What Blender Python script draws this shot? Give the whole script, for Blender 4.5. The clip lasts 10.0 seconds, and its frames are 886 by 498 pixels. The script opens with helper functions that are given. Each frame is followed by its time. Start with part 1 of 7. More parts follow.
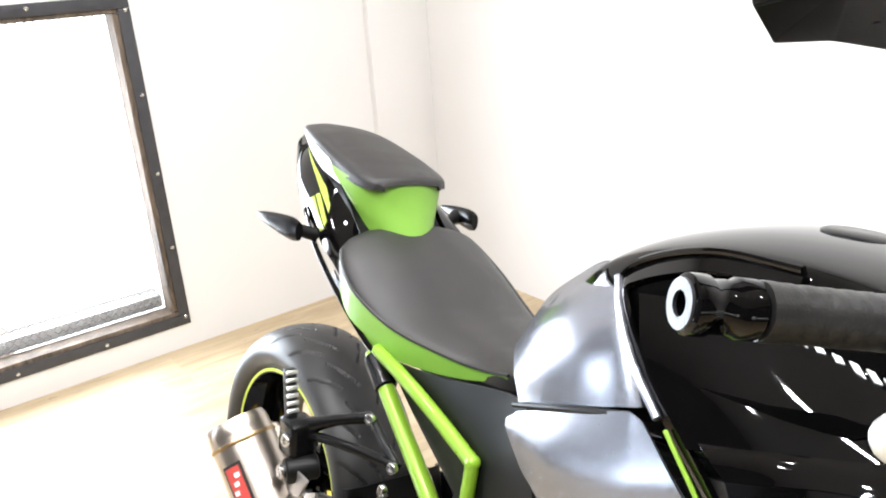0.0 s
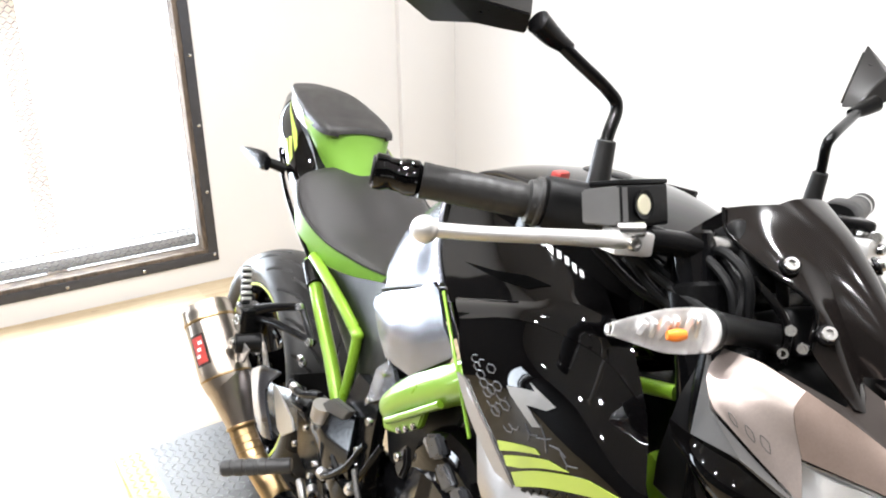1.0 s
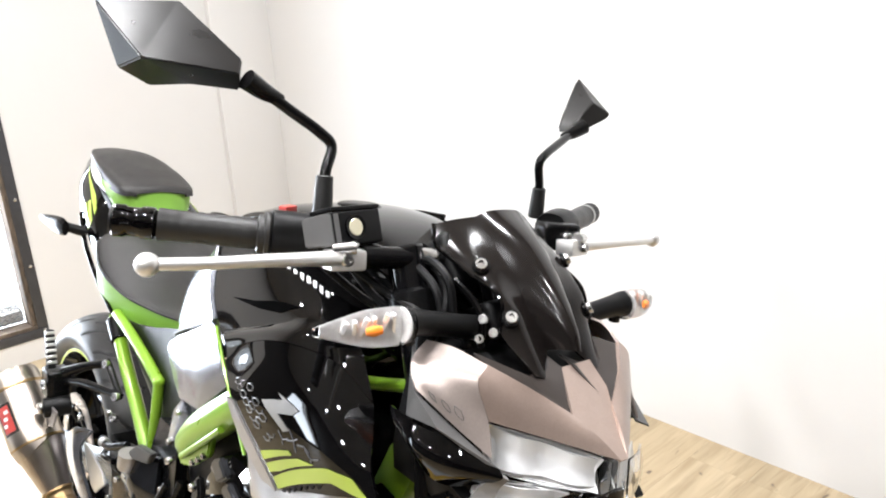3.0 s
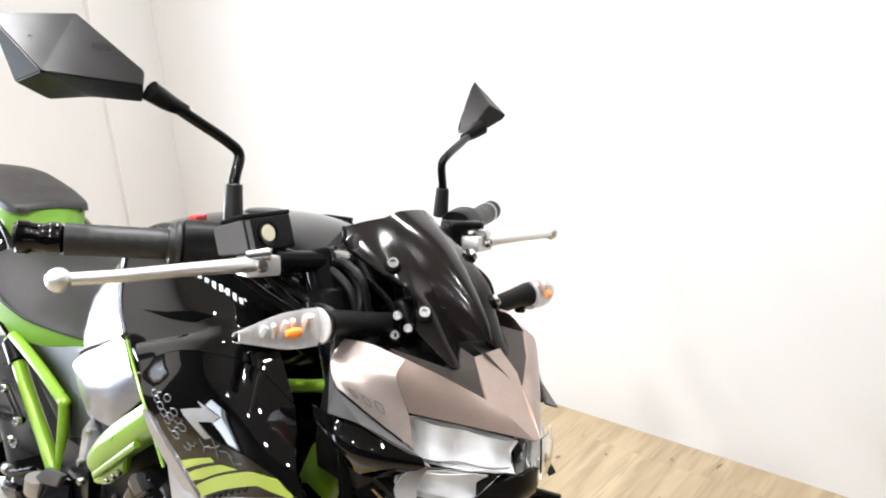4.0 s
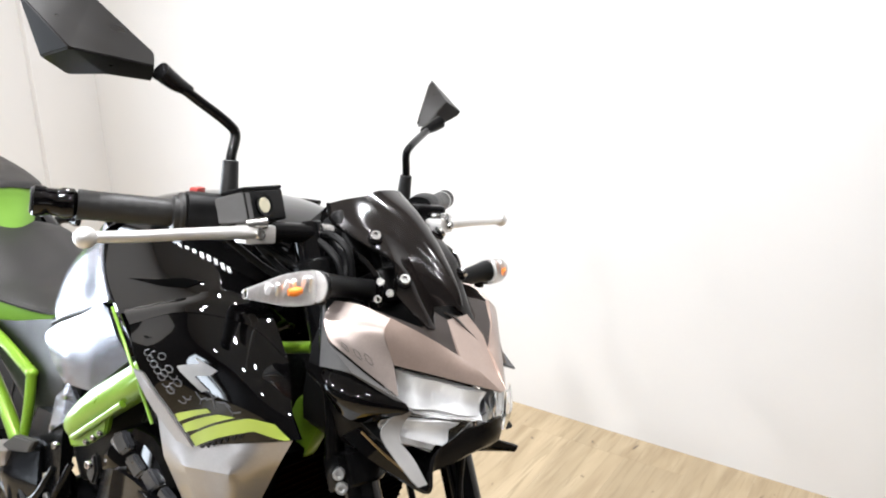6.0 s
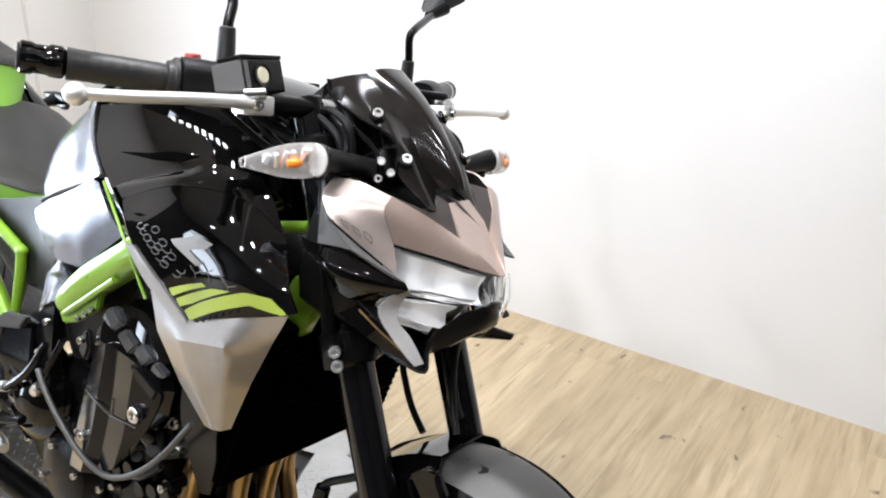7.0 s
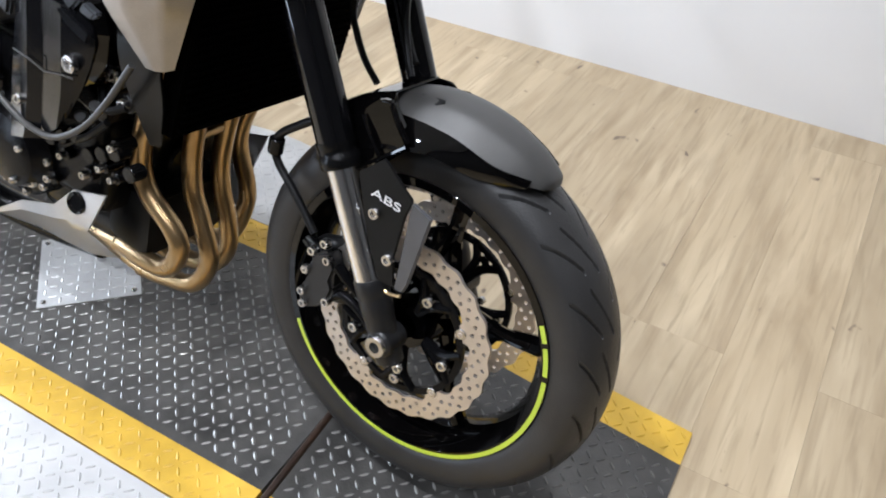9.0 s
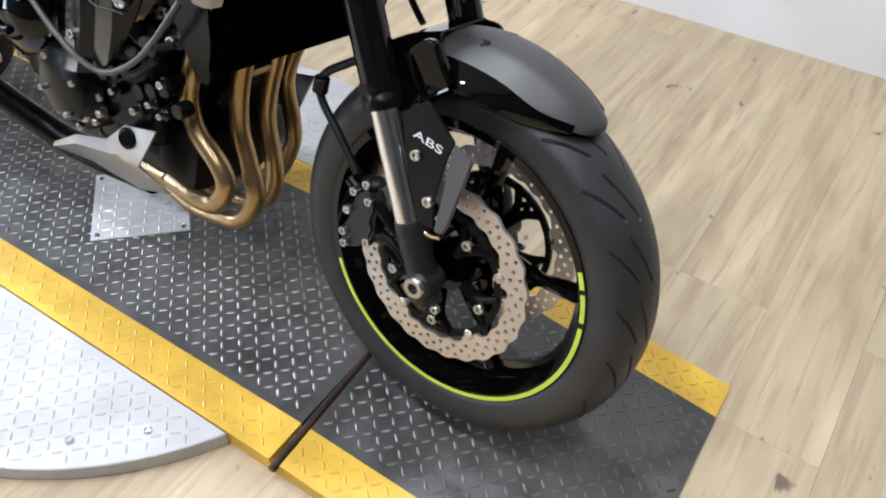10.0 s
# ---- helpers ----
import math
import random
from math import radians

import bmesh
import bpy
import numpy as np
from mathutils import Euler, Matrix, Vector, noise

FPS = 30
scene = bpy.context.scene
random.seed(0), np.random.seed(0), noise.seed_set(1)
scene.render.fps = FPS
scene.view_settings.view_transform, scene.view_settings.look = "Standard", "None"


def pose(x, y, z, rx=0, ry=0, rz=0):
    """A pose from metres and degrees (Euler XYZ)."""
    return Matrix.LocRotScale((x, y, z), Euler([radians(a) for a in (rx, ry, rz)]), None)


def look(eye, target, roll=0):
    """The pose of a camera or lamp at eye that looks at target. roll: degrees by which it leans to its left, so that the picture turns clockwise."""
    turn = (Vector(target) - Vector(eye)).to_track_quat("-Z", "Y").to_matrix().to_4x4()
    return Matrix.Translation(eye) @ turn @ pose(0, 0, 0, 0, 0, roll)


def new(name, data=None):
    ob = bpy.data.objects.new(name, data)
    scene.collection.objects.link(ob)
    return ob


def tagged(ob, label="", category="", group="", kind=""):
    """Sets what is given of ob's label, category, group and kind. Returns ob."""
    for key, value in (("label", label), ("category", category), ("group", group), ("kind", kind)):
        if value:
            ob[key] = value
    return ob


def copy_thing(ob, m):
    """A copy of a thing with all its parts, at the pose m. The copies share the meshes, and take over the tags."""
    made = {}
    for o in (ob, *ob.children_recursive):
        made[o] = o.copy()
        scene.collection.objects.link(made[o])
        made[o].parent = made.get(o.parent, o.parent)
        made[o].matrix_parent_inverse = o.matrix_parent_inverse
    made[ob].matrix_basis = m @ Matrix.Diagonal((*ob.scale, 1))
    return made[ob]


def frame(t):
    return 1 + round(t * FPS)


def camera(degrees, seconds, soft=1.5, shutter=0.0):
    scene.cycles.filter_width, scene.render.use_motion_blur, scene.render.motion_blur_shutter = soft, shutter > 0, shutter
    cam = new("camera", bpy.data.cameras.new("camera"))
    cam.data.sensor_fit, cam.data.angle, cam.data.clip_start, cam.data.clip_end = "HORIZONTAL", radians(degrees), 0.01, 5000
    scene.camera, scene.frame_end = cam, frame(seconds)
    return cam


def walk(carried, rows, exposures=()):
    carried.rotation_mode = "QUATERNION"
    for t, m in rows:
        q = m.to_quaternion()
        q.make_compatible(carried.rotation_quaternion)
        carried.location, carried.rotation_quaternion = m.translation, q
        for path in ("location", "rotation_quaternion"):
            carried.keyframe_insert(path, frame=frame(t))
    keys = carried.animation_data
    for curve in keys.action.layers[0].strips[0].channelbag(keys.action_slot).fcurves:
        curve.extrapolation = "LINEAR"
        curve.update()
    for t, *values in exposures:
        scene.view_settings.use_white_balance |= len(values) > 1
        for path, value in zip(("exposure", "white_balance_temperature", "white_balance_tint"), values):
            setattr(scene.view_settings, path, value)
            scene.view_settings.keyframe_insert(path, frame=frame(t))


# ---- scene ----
cam = camera(58.62, 10.0, soft=2.0)
PATH = [
    (0.0, (1.2445, -0.5293, 1.3329), (0.4613, -0.0150, 0.9836), -4.05),
    (0.5, (1.4653, -0.5508, 1.3473), (0.6818, -0.0631, 0.9622), -3.34),
    (1.0, (1.6731, -0.4884, 1.3426), (0.8514, -0.0464, 0.9828), -0.81),
    (1.5, (1.7622, -0.4852, 1.3680), (0.9316, -0.0248, 1.0546), -2.88),
    (2.0, (1.8049, -0.4621, 1.3615), (1.0042, 0.0486, 1.0483), -4.13),
    (2.5, (1.8371, -0.4470, 1.3576), (1.0617, 0.1037, 1.0485), -3.83),
    (3.0, (1.8643, -0.4285, 1.3524), (1.1173, 0.1603, 1.0436), -3.51),
    (4.3, (1.8884, -0.4939, 1.3664), (1.2472, 0.2092, 1.0589), -3.21),
    (4.5, (1.8937, -0.5229, 1.3706), (1.2628, 0.1935, 1.0727), -2.35),
    (5.0, (1.8977, -0.5769, 1.3749), (1.3056, 0.1754, 1.0861), -1.53),
    (6.5, (1.9028, -0.6101, 1.3410), (1.3305, 0.1348, 0.9979), -0.08),
    (7.0, (1.8864, -0.6108, 1.3076), (1.3390, 0.1210, 0.9016), 1.62),
    (7.5, (1.8784, -0.6105, 1.2647), (1.3773, 0.1021, 0.7737), 3.12),
    (8.0, (1.8877, -0.6106, 1.2217), (1.4265, 0.0737, 0.6569), 2.65),
    (8.5, (1.9081, -0.6297, 1.1763), (1.4744, 0.0360, 0.5690), 1.61),
    (9.0, (1.9283, -0.6623, 1.1368), (1.5204, -0.0173, 0.4906), 2.40),
    (9.5, (1.9374, -0.6899, 1.1118), (1.5520, -0.0691, 0.4291), 3.21),
    (10.0, (1.9405, -0.6628, 1.1344), (1.5109, -0.0876, 0.4383), 1.14),
]
walk(cam, [(t, look(eye, target, roll)) for t, eye, target, roll in PATH],
     exposures=[(0.0, 0.19, 6150, 10), (1.0, 0.15, 6150, 10), (3.0, -0.01, 6150, 10), (5.0, -0.05, 6130, 10), (6.5, -0.10, 6050, 10), (8.0, -0.19, 5750, 10), (9.0, -0.24, 5650, 10), (10.0, -0.26, 5600, 10)])

# ---- world and lights ----
world = bpy.data.worlds.new("world")
scene.world = world
world.use_nodes = True
world.node_tree.nodes["Background"].inputs[0].default_value = (0.9, 0.95, 1.0, 1)
world.node_tree.nodes["Background"].inputs[1].default_value = 0.1

ROOM = Matrix.Rotation(radians(3.4), 4, "Z")          # the walls' directions
WX, WY, EX, EY, FLOOR, CEIL = -1.636, 1.498, 4.2, -3.2, -0.035, 2.75
LAMPS = [(x, y) for x in (-0.9, 0.1, 1.1, 2.1) for y in (-1.9, -0.75, 0.4)]
for x, y in LAMPS:
    lamp = bpy.data.lights.new("downlight_lamp", "AREA")
    lamp.shape, lamp.size, lamp.energy, lamp.color = "DISK", 0.085, {-0.9: 7, 0.1: 23, 1.1: 34, 2.1: 11}[x], (1.0, 0.965, 0.93)
    new("downlight_lamp", lamp).matrix_world = ROOM @ pose(x, y, CEIL - 0.035)
lamp = bpy.data.lights.new("window_lamp", "AREA")
lamp.shape, lamp.size, lamp.size_y, lamp.energy, lamp.color = "RECTANGLE", 1.05, 1.05, 85, (0.90, 0.95, 1.0)
new("window_lamp", lamp).matrix_world = ROOM @ pose(WX - 0.16, -0.42, 0.66, 90, 0, -90)

lamp = bpy.data.lights.new("window_lamp", "AREA")
lamp.shape, lamp.size, lamp.size_y, lamp.energy, lamp.color = "RECTANGLE", 0.44, 1.95, 48, (0.88, 0.94, 1.0)
new("window_lamp", lamp).matrix_world = ROOM @ pose(WX - 0.13, -2.86, 1.06, 90, 0, -90)


# ---- materials ----
def shader(name, color, rough=0.5, metal=0.0, coat=0.0, spread=0.12, scale=30.0, bump=0.0, bump_scale=200.0,
           second=None, mix=0.5, stretch=(1, 1, 1), wear=0.25, glass=0.0, emit=0.0, ior=1.5, rand=0.0):
    """A surface with colour and roughness that vary at two scales, and a fine relief."""
    m = bpy.data.materials.new(name)
    m.use_nodes = True
    n, l = m.node_tree.nodes, m.node_tree.links
    b = n["Principled BSDF"]
    co = n.new("ShaderNodeTexCoord")
    mp = n.new("ShaderNodeMapping")
    mp.inputs["Scale"].default_value = stretch
    l.new(co.outputs["Object"], mp.inputs[0])
    big, fine = n.new("ShaderNodeTexNoise"), n.new("ShaderNodeTexNoise")
    for t, s, d in ((big, scale * 0.12, 4), (fine, scale, 6)):
        t.inputs["Scale"].default_value, t.inputs["Detail"].default_value = s, d
        l.new(mp.outputs[0], t.inputs[0])
    both = n.new("ShaderNodeMath")
    both.operation = "MULTIPLY_ADD"
    l.new(fine.outputs["Fac"], both.inputs[0])
    both.inputs[1].default_value = 0.5
    half = n.new("ShaderNodeMath")
    half.operation = "MULTIPLY"
    l.new(big.outputs["Fac"], half.inputs[0])
    half.inputs[1].default_value = 0.5
    l.new(half.outputs[0], both.inputs[2])
    ramp = n.new("ShaderNodeMapRange")
    ramp.inputs[1].default_value, ramp.inputs[2].default_value = 0.35, 0.65
    l.new(both.outputs[0], ramp.inputs[0])
    blend = n.new("ShaderNodeMix")
    blend.data_type = "RGBA"
    lo = [v * (1 - spread) for v in color]
    hi = [min(1, v * (1 + spread)) for v in (second or color)]
    blend.inputs[6].default_value, blend.inputs[7].default_value = (*lo, 1), (*hi, 1)
    l.new(ramp.outputs[0], blend.inputs[0])
    out = blend.outputs[2]
    if rand:
        info = n.new("ShaderNodeObjectInfo")
        hsv = n.new("ShaderNodeHueSaturation")
        r2 = n.new("ShaderNodeMapRange")
        r2.inputs[3].default_value, r2.inputs[4].default_value = 1 - rand, 1 + rand
        l.new(info.outputs["Random"], r2.inputs[0])
        shift = n.new("ShaderNodeMath")
        shift.operation, shift.inputs[1].default_value = "MULTIPLY", 40.0
        l.new(info.outputs["Random"], shift.inputs[0])
        l.new(shift.outputs[0], mp.inputs["Location"])
        l.new(r2.outputs[0], hsv.inputs["Value"])
        l.new(out, hsv.inputs["Color"])
        out = hsv.outputs[0]
    l.new(out, b.inputs["Base Color"])
    rr = n.new("ShaderNodeMapRange")
    rr.inputs[3].default_value, rr.inputs[4].default_value = rough * (1 - wear), min(1, rough * (1 + wear))
    l.new(fine.outputs["Fac"], rr.inputs[0])
    l.new(rr.outputs[0], b.inputs["Roughness"])
    b.inputs["Metallic"].default_value = metal
    b.inputs["Coat Weight"].default_value = coat
    b.inputs["Coat Roughness"].default_value = 0.04
    b.inputs["IOR"].default_value = ior
    b.inputs["Transmission Weight"].default_value = glass
    if emit:
        b.inputs["Emission Color"].default_value = (*color, 1)
        b.inputs["Emission Strength"].default_value = emit
    if bump:
        grain = n.new("ShaderNodeTexNoise")
        grain.inputs["Scale"].default_value, grain.inputs["Detail"].default_value = bump_scale, 3
        l.new(mp.outputs[0], grain.inputs[0])
        bp = n.new("ShaderNodeBump")
        bp.inputs["Strength"].default_value, bp.inputs["Distance"].default_value = bump, 0.002
        l.new(grain.outputs["Fac"], bp.inputs["Height"])
        l.new(bp.outputs[0], b.inputs["Normal"])
    return m


BLACK = shader("gloss_black_paint", (0.0014, 0.0013, 0.0014), 0.03, wear=0.3, ior=1.41)
MATTE = shader("matte_black_plastic", (0.0045, 0.0045, 0.0047), 0.42, bump=0.1, bump_scale=900, ior=1.28)
SHELL = shader("satin_black_plastic", (0.008, 0.0072, 0.0068), 0.30, bump=0.05, bump_scale=900, ior=1.45)
SATIN = shader("satin_black_metal", (0.0035, 0.0035, 0.0037), 0.24, 0.0, bump=0.05, ior=1.30)
GREY = shader("blue_grey_metallic_paint", (0.235, 0.245, 0.28), 0.27, 0.85, 0.3, spread=0.04, scale=300, wear=0.04)
BRONZE = shader("graphite_bronze_metallic_paint", (0.37, 0.285, 0.243), 0.34, 0.5, 0.3, spread=0.06, scale=400, wear=0.05)
SILVER = shader("silver_metallic_paint", (0.335, 0.318, 0.306), 0.36, 0.7, 0.3, spread=0.05, scale=400, wear=0.05)
GUN = shader("gunmetal_cast", (0.004, 0.004, 0.0045), 0.2, 0.0, bump=0.15, bump_scale=500, ior=1.2)
FENDER = shader("dark_grey_satin_paint", (0.066, 0.064, 0.061), 0.46, 0.55, 0.0, spread=0.05, scale=300, wear=0.05)
GREEN = shader("lime_green_frame_paint", (0.195, 0.36, 0.022), 0.3, 0.15, 0.5, spread=0.06)
VGREEN = shader("lime_green_vinyl", (0.18, 0.36, 0.045), 0.45, bump=0.15, bump_scale=700, spread=0.05)
LIME = shader("yellow_green_decal", (0.33, 0.42, 0.06), 0.3, coat=0.4, spread=0.05)
VINYL = shader("black_seat_vinyl", (0.015, 0.0138, 0.0132), 0.42, bump=0.3, bump_scale=900, spread=0.1)
RUBBER = shader("tyre_rubber", (0.0255, 0.0248, 0.0245), 0.42, bump=0.25, bump_scale=300, spread=0.3, scale=14, ior=1.42)
GRIP = shader("grip_rubber", (0.012, 0.0115, 0.011), 0.42, bump=0.2, bump_scale=500)
CHROME = shader("chrome", (0.85, 0.85, 0.86), 0.07, 1.0, spread=0.03)
PALE = shader("pale_grey_plastic", (0.22, 0.215, 0.21), 0.35)
BAND = shader("dark_grey_plastic", (0.105, 0.104, 0.103), 0.42, bump=0.1, bump_scale=600)
SLIDER = shader("satin_chrome", (0.88, 0.88, 0.89), 0.2, 1.0, spread=0.03)
ALU = shader("brushed_aluminium", (0.62, 0.61, 0.60), 0.3, 1.0, spread=0.08, scale=160, stretch=(1, 12, 12))
LEVER = shader("cast_aluminium_lever", (0.80, 0.79, 0.775), 0.46, 0.9, spread=0.05)
BRIGHT = shader("bright_zinc_bolt", (0.78, 0.78, 0.77), 0.28, 0.75)
STEEL = shader("steel_bolt", (0.55, 0.54, 0.53), 0.25, 1.0)
DISC = shader("brake_disc_steel", (0.62, 0.57, 0.53), 0.36, 0.85, spread=0.08, scale=60)
GOLD = shader("heat_tinted_header", (0.29, 0.185, 0.075), 0.3, 0.9, spread=0.2, scale=7, second=(0.43, 0.31, 0.165))
CAN = shader("brushed_stainless", (0.45, 0.395, 0.335), 0.30, 1.0, spread=0.05, scale=20, second=(0.56, 0.50, 0.44), wear=0.15)
LENS = shader("clear_lens", (0.97, 0.98, 0.99), 0.03, glass=1.0, ior=1.25, spread=0.0)
SMOKE = shader("dark_smoke_screen", (0.008, 0.0065, 0.006), 0.13, ior=1.44)
AMBER = shader("amber_bulb", (0.85, 0.22, 0.02), 0.25, coat=0.5)
REFLECT = shader("reflector", (0.92, 0.92, 0.92), 0.16, 0.12, spread=0.06)
RED = shader("red_switch", (0.42, 0.05, 0.04), 0.45)
WHITE = shader("white_print", (0.7, 0.7, 0.7), 0.4)
DGREY = shader("dark_grey_print", (0.026, 0.022, 0.020), 0.35)
INSET = shader("dark_brown_plastic", (0.030, 0.024, 0.021), 0.5, ior=1.35)
MILKY = shader("milky_lens_plastic", (0.33, 0.322, 0.315), 0.22)
ANODISED = shader("black_anodised_tube", (0.003, 0.003, 0.0035), 0.04, 0.0, ior=1.47, spread=0.1)
DGREY2 = shader("grey_print", (0.075, 0.075, 0.08), 0.3)
CAST = shader("dark_grey_casting", (0.018, 0.018, 0.019), 0.34, 0.3, bump=0.2, bump_scale=500)
BELLY = shader("silver_painted_panel", (0.49, 0.49, 0.49), 0.3, 0.8, 0.3, spread=0.05, scale=300, wear=0.05)
RIMLIME = shader("bright_rim_tape", (0.50, 0.62, 0.05), 0.3, coat=0.3, spread=0.05)
GLASSY = shader("sight_glass", (0.6, 0.56, 0.4), 0.1, coat=1.0)
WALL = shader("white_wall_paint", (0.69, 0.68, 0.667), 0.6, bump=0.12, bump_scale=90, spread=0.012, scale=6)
# mid grey, so the black panels mirror a dimmer ceiling
CEILING = shader("dimmed_ceiling_paint", (0.42, 0.405, 0.385), 0.8, spread=0.04)
DARK = shader("dark_grey_wall_paint", (0.03, 0.029, 0.028), 0.7, spread=0.06, scale=6)
TREAD = shader("black_painted_tread_plate", (0.044, 0.042, 0.039), 0.42, 0.0, spread=0.35, scale=14, second=(0.078, 0.074, 0.068), bump=0.25, ior=1.38)
YELLOW = shader("yellow_safety_paint", (0.60, 0.37, 0.03), 0.48, spread=0.2, scale=16, bump=0.12)
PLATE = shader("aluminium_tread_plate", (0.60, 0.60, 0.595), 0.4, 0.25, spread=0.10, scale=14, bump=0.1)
# duller turntable aluminium, also darkened to offset the lamps' direct light
DULL_PLATE = shader("dull_aluminium_plate_toned_down", (0.43, 0.425, 0.415), 0.5, 0.15, spread=0.15, scale=12, bump=0.1)
IRON = shader("dark_painted_angle_iron", (0.05, 0.05, 0.055), 0.5, 0.3, spread=0.2, bump=0.2, bump_scale=150)
RUST = shader("weathered_timber_lining", (0.06, 0.045, 0.034), 0.7, spread=0.4, second=(0.14, 0.105, 0.075), scale=24, stretch=(6, 6, 1), bump=0.4, bump_scale=80)
MESHM = shader("expanded_steel_mesh", (0.16, 0.16, 0.165), 0.5, 0.4)
GLOW = shader("bright_sky", (0.93, 0.97, 1.0), 1.0, emit=2.2, spread=0)
LED = shader("led_diffuser", (1.0, 0.97, 0.93), 1.0, emit=6.0, spread=0)
POST = shader("pale_timber_post", (0.80, 0.66, 0.54), 0.7, spread=0.15, bump=0.2)
RADIATOR = shader("black_radiator_core", (0.0008, 0.0008, 0.0008), 0.9, ior=1.06)
SHIELD = shader("dark_engine_shield", (0.005, 0.005, 0.0058), 0.12, 0.0, bump=0.04, ior=1.30)
RIBBED = shader("worn_dark_rib", (0.060, 0.062, 0.068), 0.20, 0.4, spread=0.3, scale=60)
BACKING = shader("indicator_reflector", (0.76, 0.75, 0.74), 0.13, 0.5, spread=0.12, scale=220)
# the bronze cowl paint made lighter, for the side that catches the light
COWL = shader("lit_bronze_metallic_paint", (0.43, 0.365, 0.332), 0.32, 0.5, 0.35, spread=0.06, scale=400, wear=0.05)


def wood_material():
    """Pale plank: broad light and dark bands along the length, fine grain, a few small knots."""
    m = bpy.data.materials.new("oak_vinyl_plank")
    m.use_nodes = True
    n, l = m.node_tree.nodes, m.node_tree.links
    b = n["Principled BSDF"]
    co, info = n.new("ShaderNodeTexCoord"), n.new("ShaderNodeObjectInfo")
    shift = n.new("ShaderNodeMath")
    shift.operation, shift.inputs[1].default_value = "MULTIPLY", 60.0
    l.new(info.outputs["Random"], shift.inputs[0])
    def noise(scale, stretch, detail, twist, lo, hi):
        mp, t, r = n.new("ShaderNodeMapping"), n.new("ShaderNodeTexNoise"), n.new("ShaderNodeMapRange")
        mp.inputs["Scale"].default_value = stretch
        l.new(co.outputs["Object"], mp.inputs[0])
        l.new(shift.outputs[0], mp.inputs["Location"])
        t.inputs["Scale"].default_value, t.inputs["Detail"].default_value, t.inputs["Distortion"].default_value = scale, detail, twist
        l.new(mp.outputs[0], t.inputs[0])
        r.inputs[1].default_value, r.inputs[2].default_value = lo, hi
        l.new(t.outputs["Fac"], r.inputs[0])
        return r.outputs[0]
    def mix(fac, a, c):
        x = n.new("ShaderNodeMix")
        x.data_type = "RGBA"
        l.new(fac, x.inputs[0])
        for i, v in ((6, a), (7, c)):
            if isinstance(v, tuple):
                x.inputs[i].default_value = (*v, 1)
            else:
                l.new(v, x.inputs[i])
        return x.outputs[2]
    bands = noise(9.0, (1.7, 0.20, 1), 6, 0.8, 0.30, 0.70)
    grain = noise(30.0, (2.6, 0.16, 1), 5, 0.7, 0.50, 0.86)
    knots = noise(13.0, (2.0, 1.0, 1), 2, 0.3, 0.715, 0.77)
    tone = mix(bands, (0.315, 0.235, 0.138), (0.545, 0.440, 0.288))
    blotch = noise(4.0, (1.5, 0.6, 1), 5, 1.4, 0.40, 0.70)
    tone = mix(blotch, tone, (0.44, 0.345, 0.215))
    tone = mix(grain, tone, (0.29, 0.22, 0.132))
    tone = mix(knots, tone, (0.15, 0.11, 0.075))
    hsv, r2 = n.new("ShaderNodeHueSaturation"), n.new("ShaderNodeMapRange")
    r2.inputs[3].default_value, r2.inputs[4].default_value = 0.88, 1.07
    l.new(info.outputs["Random"], r2.inputs[0])
    l.new(r2.outputs[0], hsv.inputs["Value"])
    l.new(tone, hsv.inputs["Color"])
    l.new(hsv.outputs[0], b.inputs["Base Color"])
    b.inputs["Roughness"].default_value = 0.45
    bp = n.new("ShaderNodeBump")
    bp.inputs["Strength"].default_value, bp.inputs["Distance"].default_value = 0.15, 0.001
    l.new(grain, bp.inputs["Height"])
    l.new(bp.outputs[0], b.inputs["Normal"])
    return m


WOOD = wood_material()
WORN = shader("worn_tread_tops", (0.155, 0.150, 0.142), 0.38, 0.6, spread=0.6, scale=9, bump=0.1)
HINGE = shader("rusty_dark_hinge", (0.006, 0.0045, 0.0035), 0.4, 0.2, spread=0.4, second=(0.035, 0.018, 0.010), scale=45, bump=0.4, bump_scale=250)
SILLM = shader("grey_stone_sill", (0.42, 0.41, 0.39), 0.8, spread=0.12, bump=0.3)
JOINT = shader("plank_joint", (0.40, 0.31, 0.19), 0.8)


# ---- mesh helpers ----
def part(name, bm, mat, parent=None, label="", smooth=40, fix=True):
    """Links a bmesh as one mesh object under a thing or part."""
    if fix:
        bmesh.ops.recalc_face_normals(bm, faces=bm.faces[:])
    me = bpy.data.meshes.new(name)
    bm.to_mesh(me)
    bm.free()
    me.materials.append(mat)
    if smooth:
        me.shade_smooth()
        me.set_sharp_from_angle(angle=radians(smooth))
    ob = new(name, me)
    if parent is not None:
        ob.parent = parent
    return tagged(ob, label=label)


def box(size, m=Matrix(), bevel=0.003, seg=2, bm=None):
    bm = bm or bmesh.new()
    made = bmesh.ops.create_cube(bm, size=1, matrix=m @ Matrix.Diagonal((*size, 1)))
    if bevel:
        edges = list({e for v in made["verts"] for e in v.link_edges})
        bmesh.ops.bevel(bm, geom=edges, offset=bevel, segments=seg, affect="EDGES", profile=0.6)
    return bm


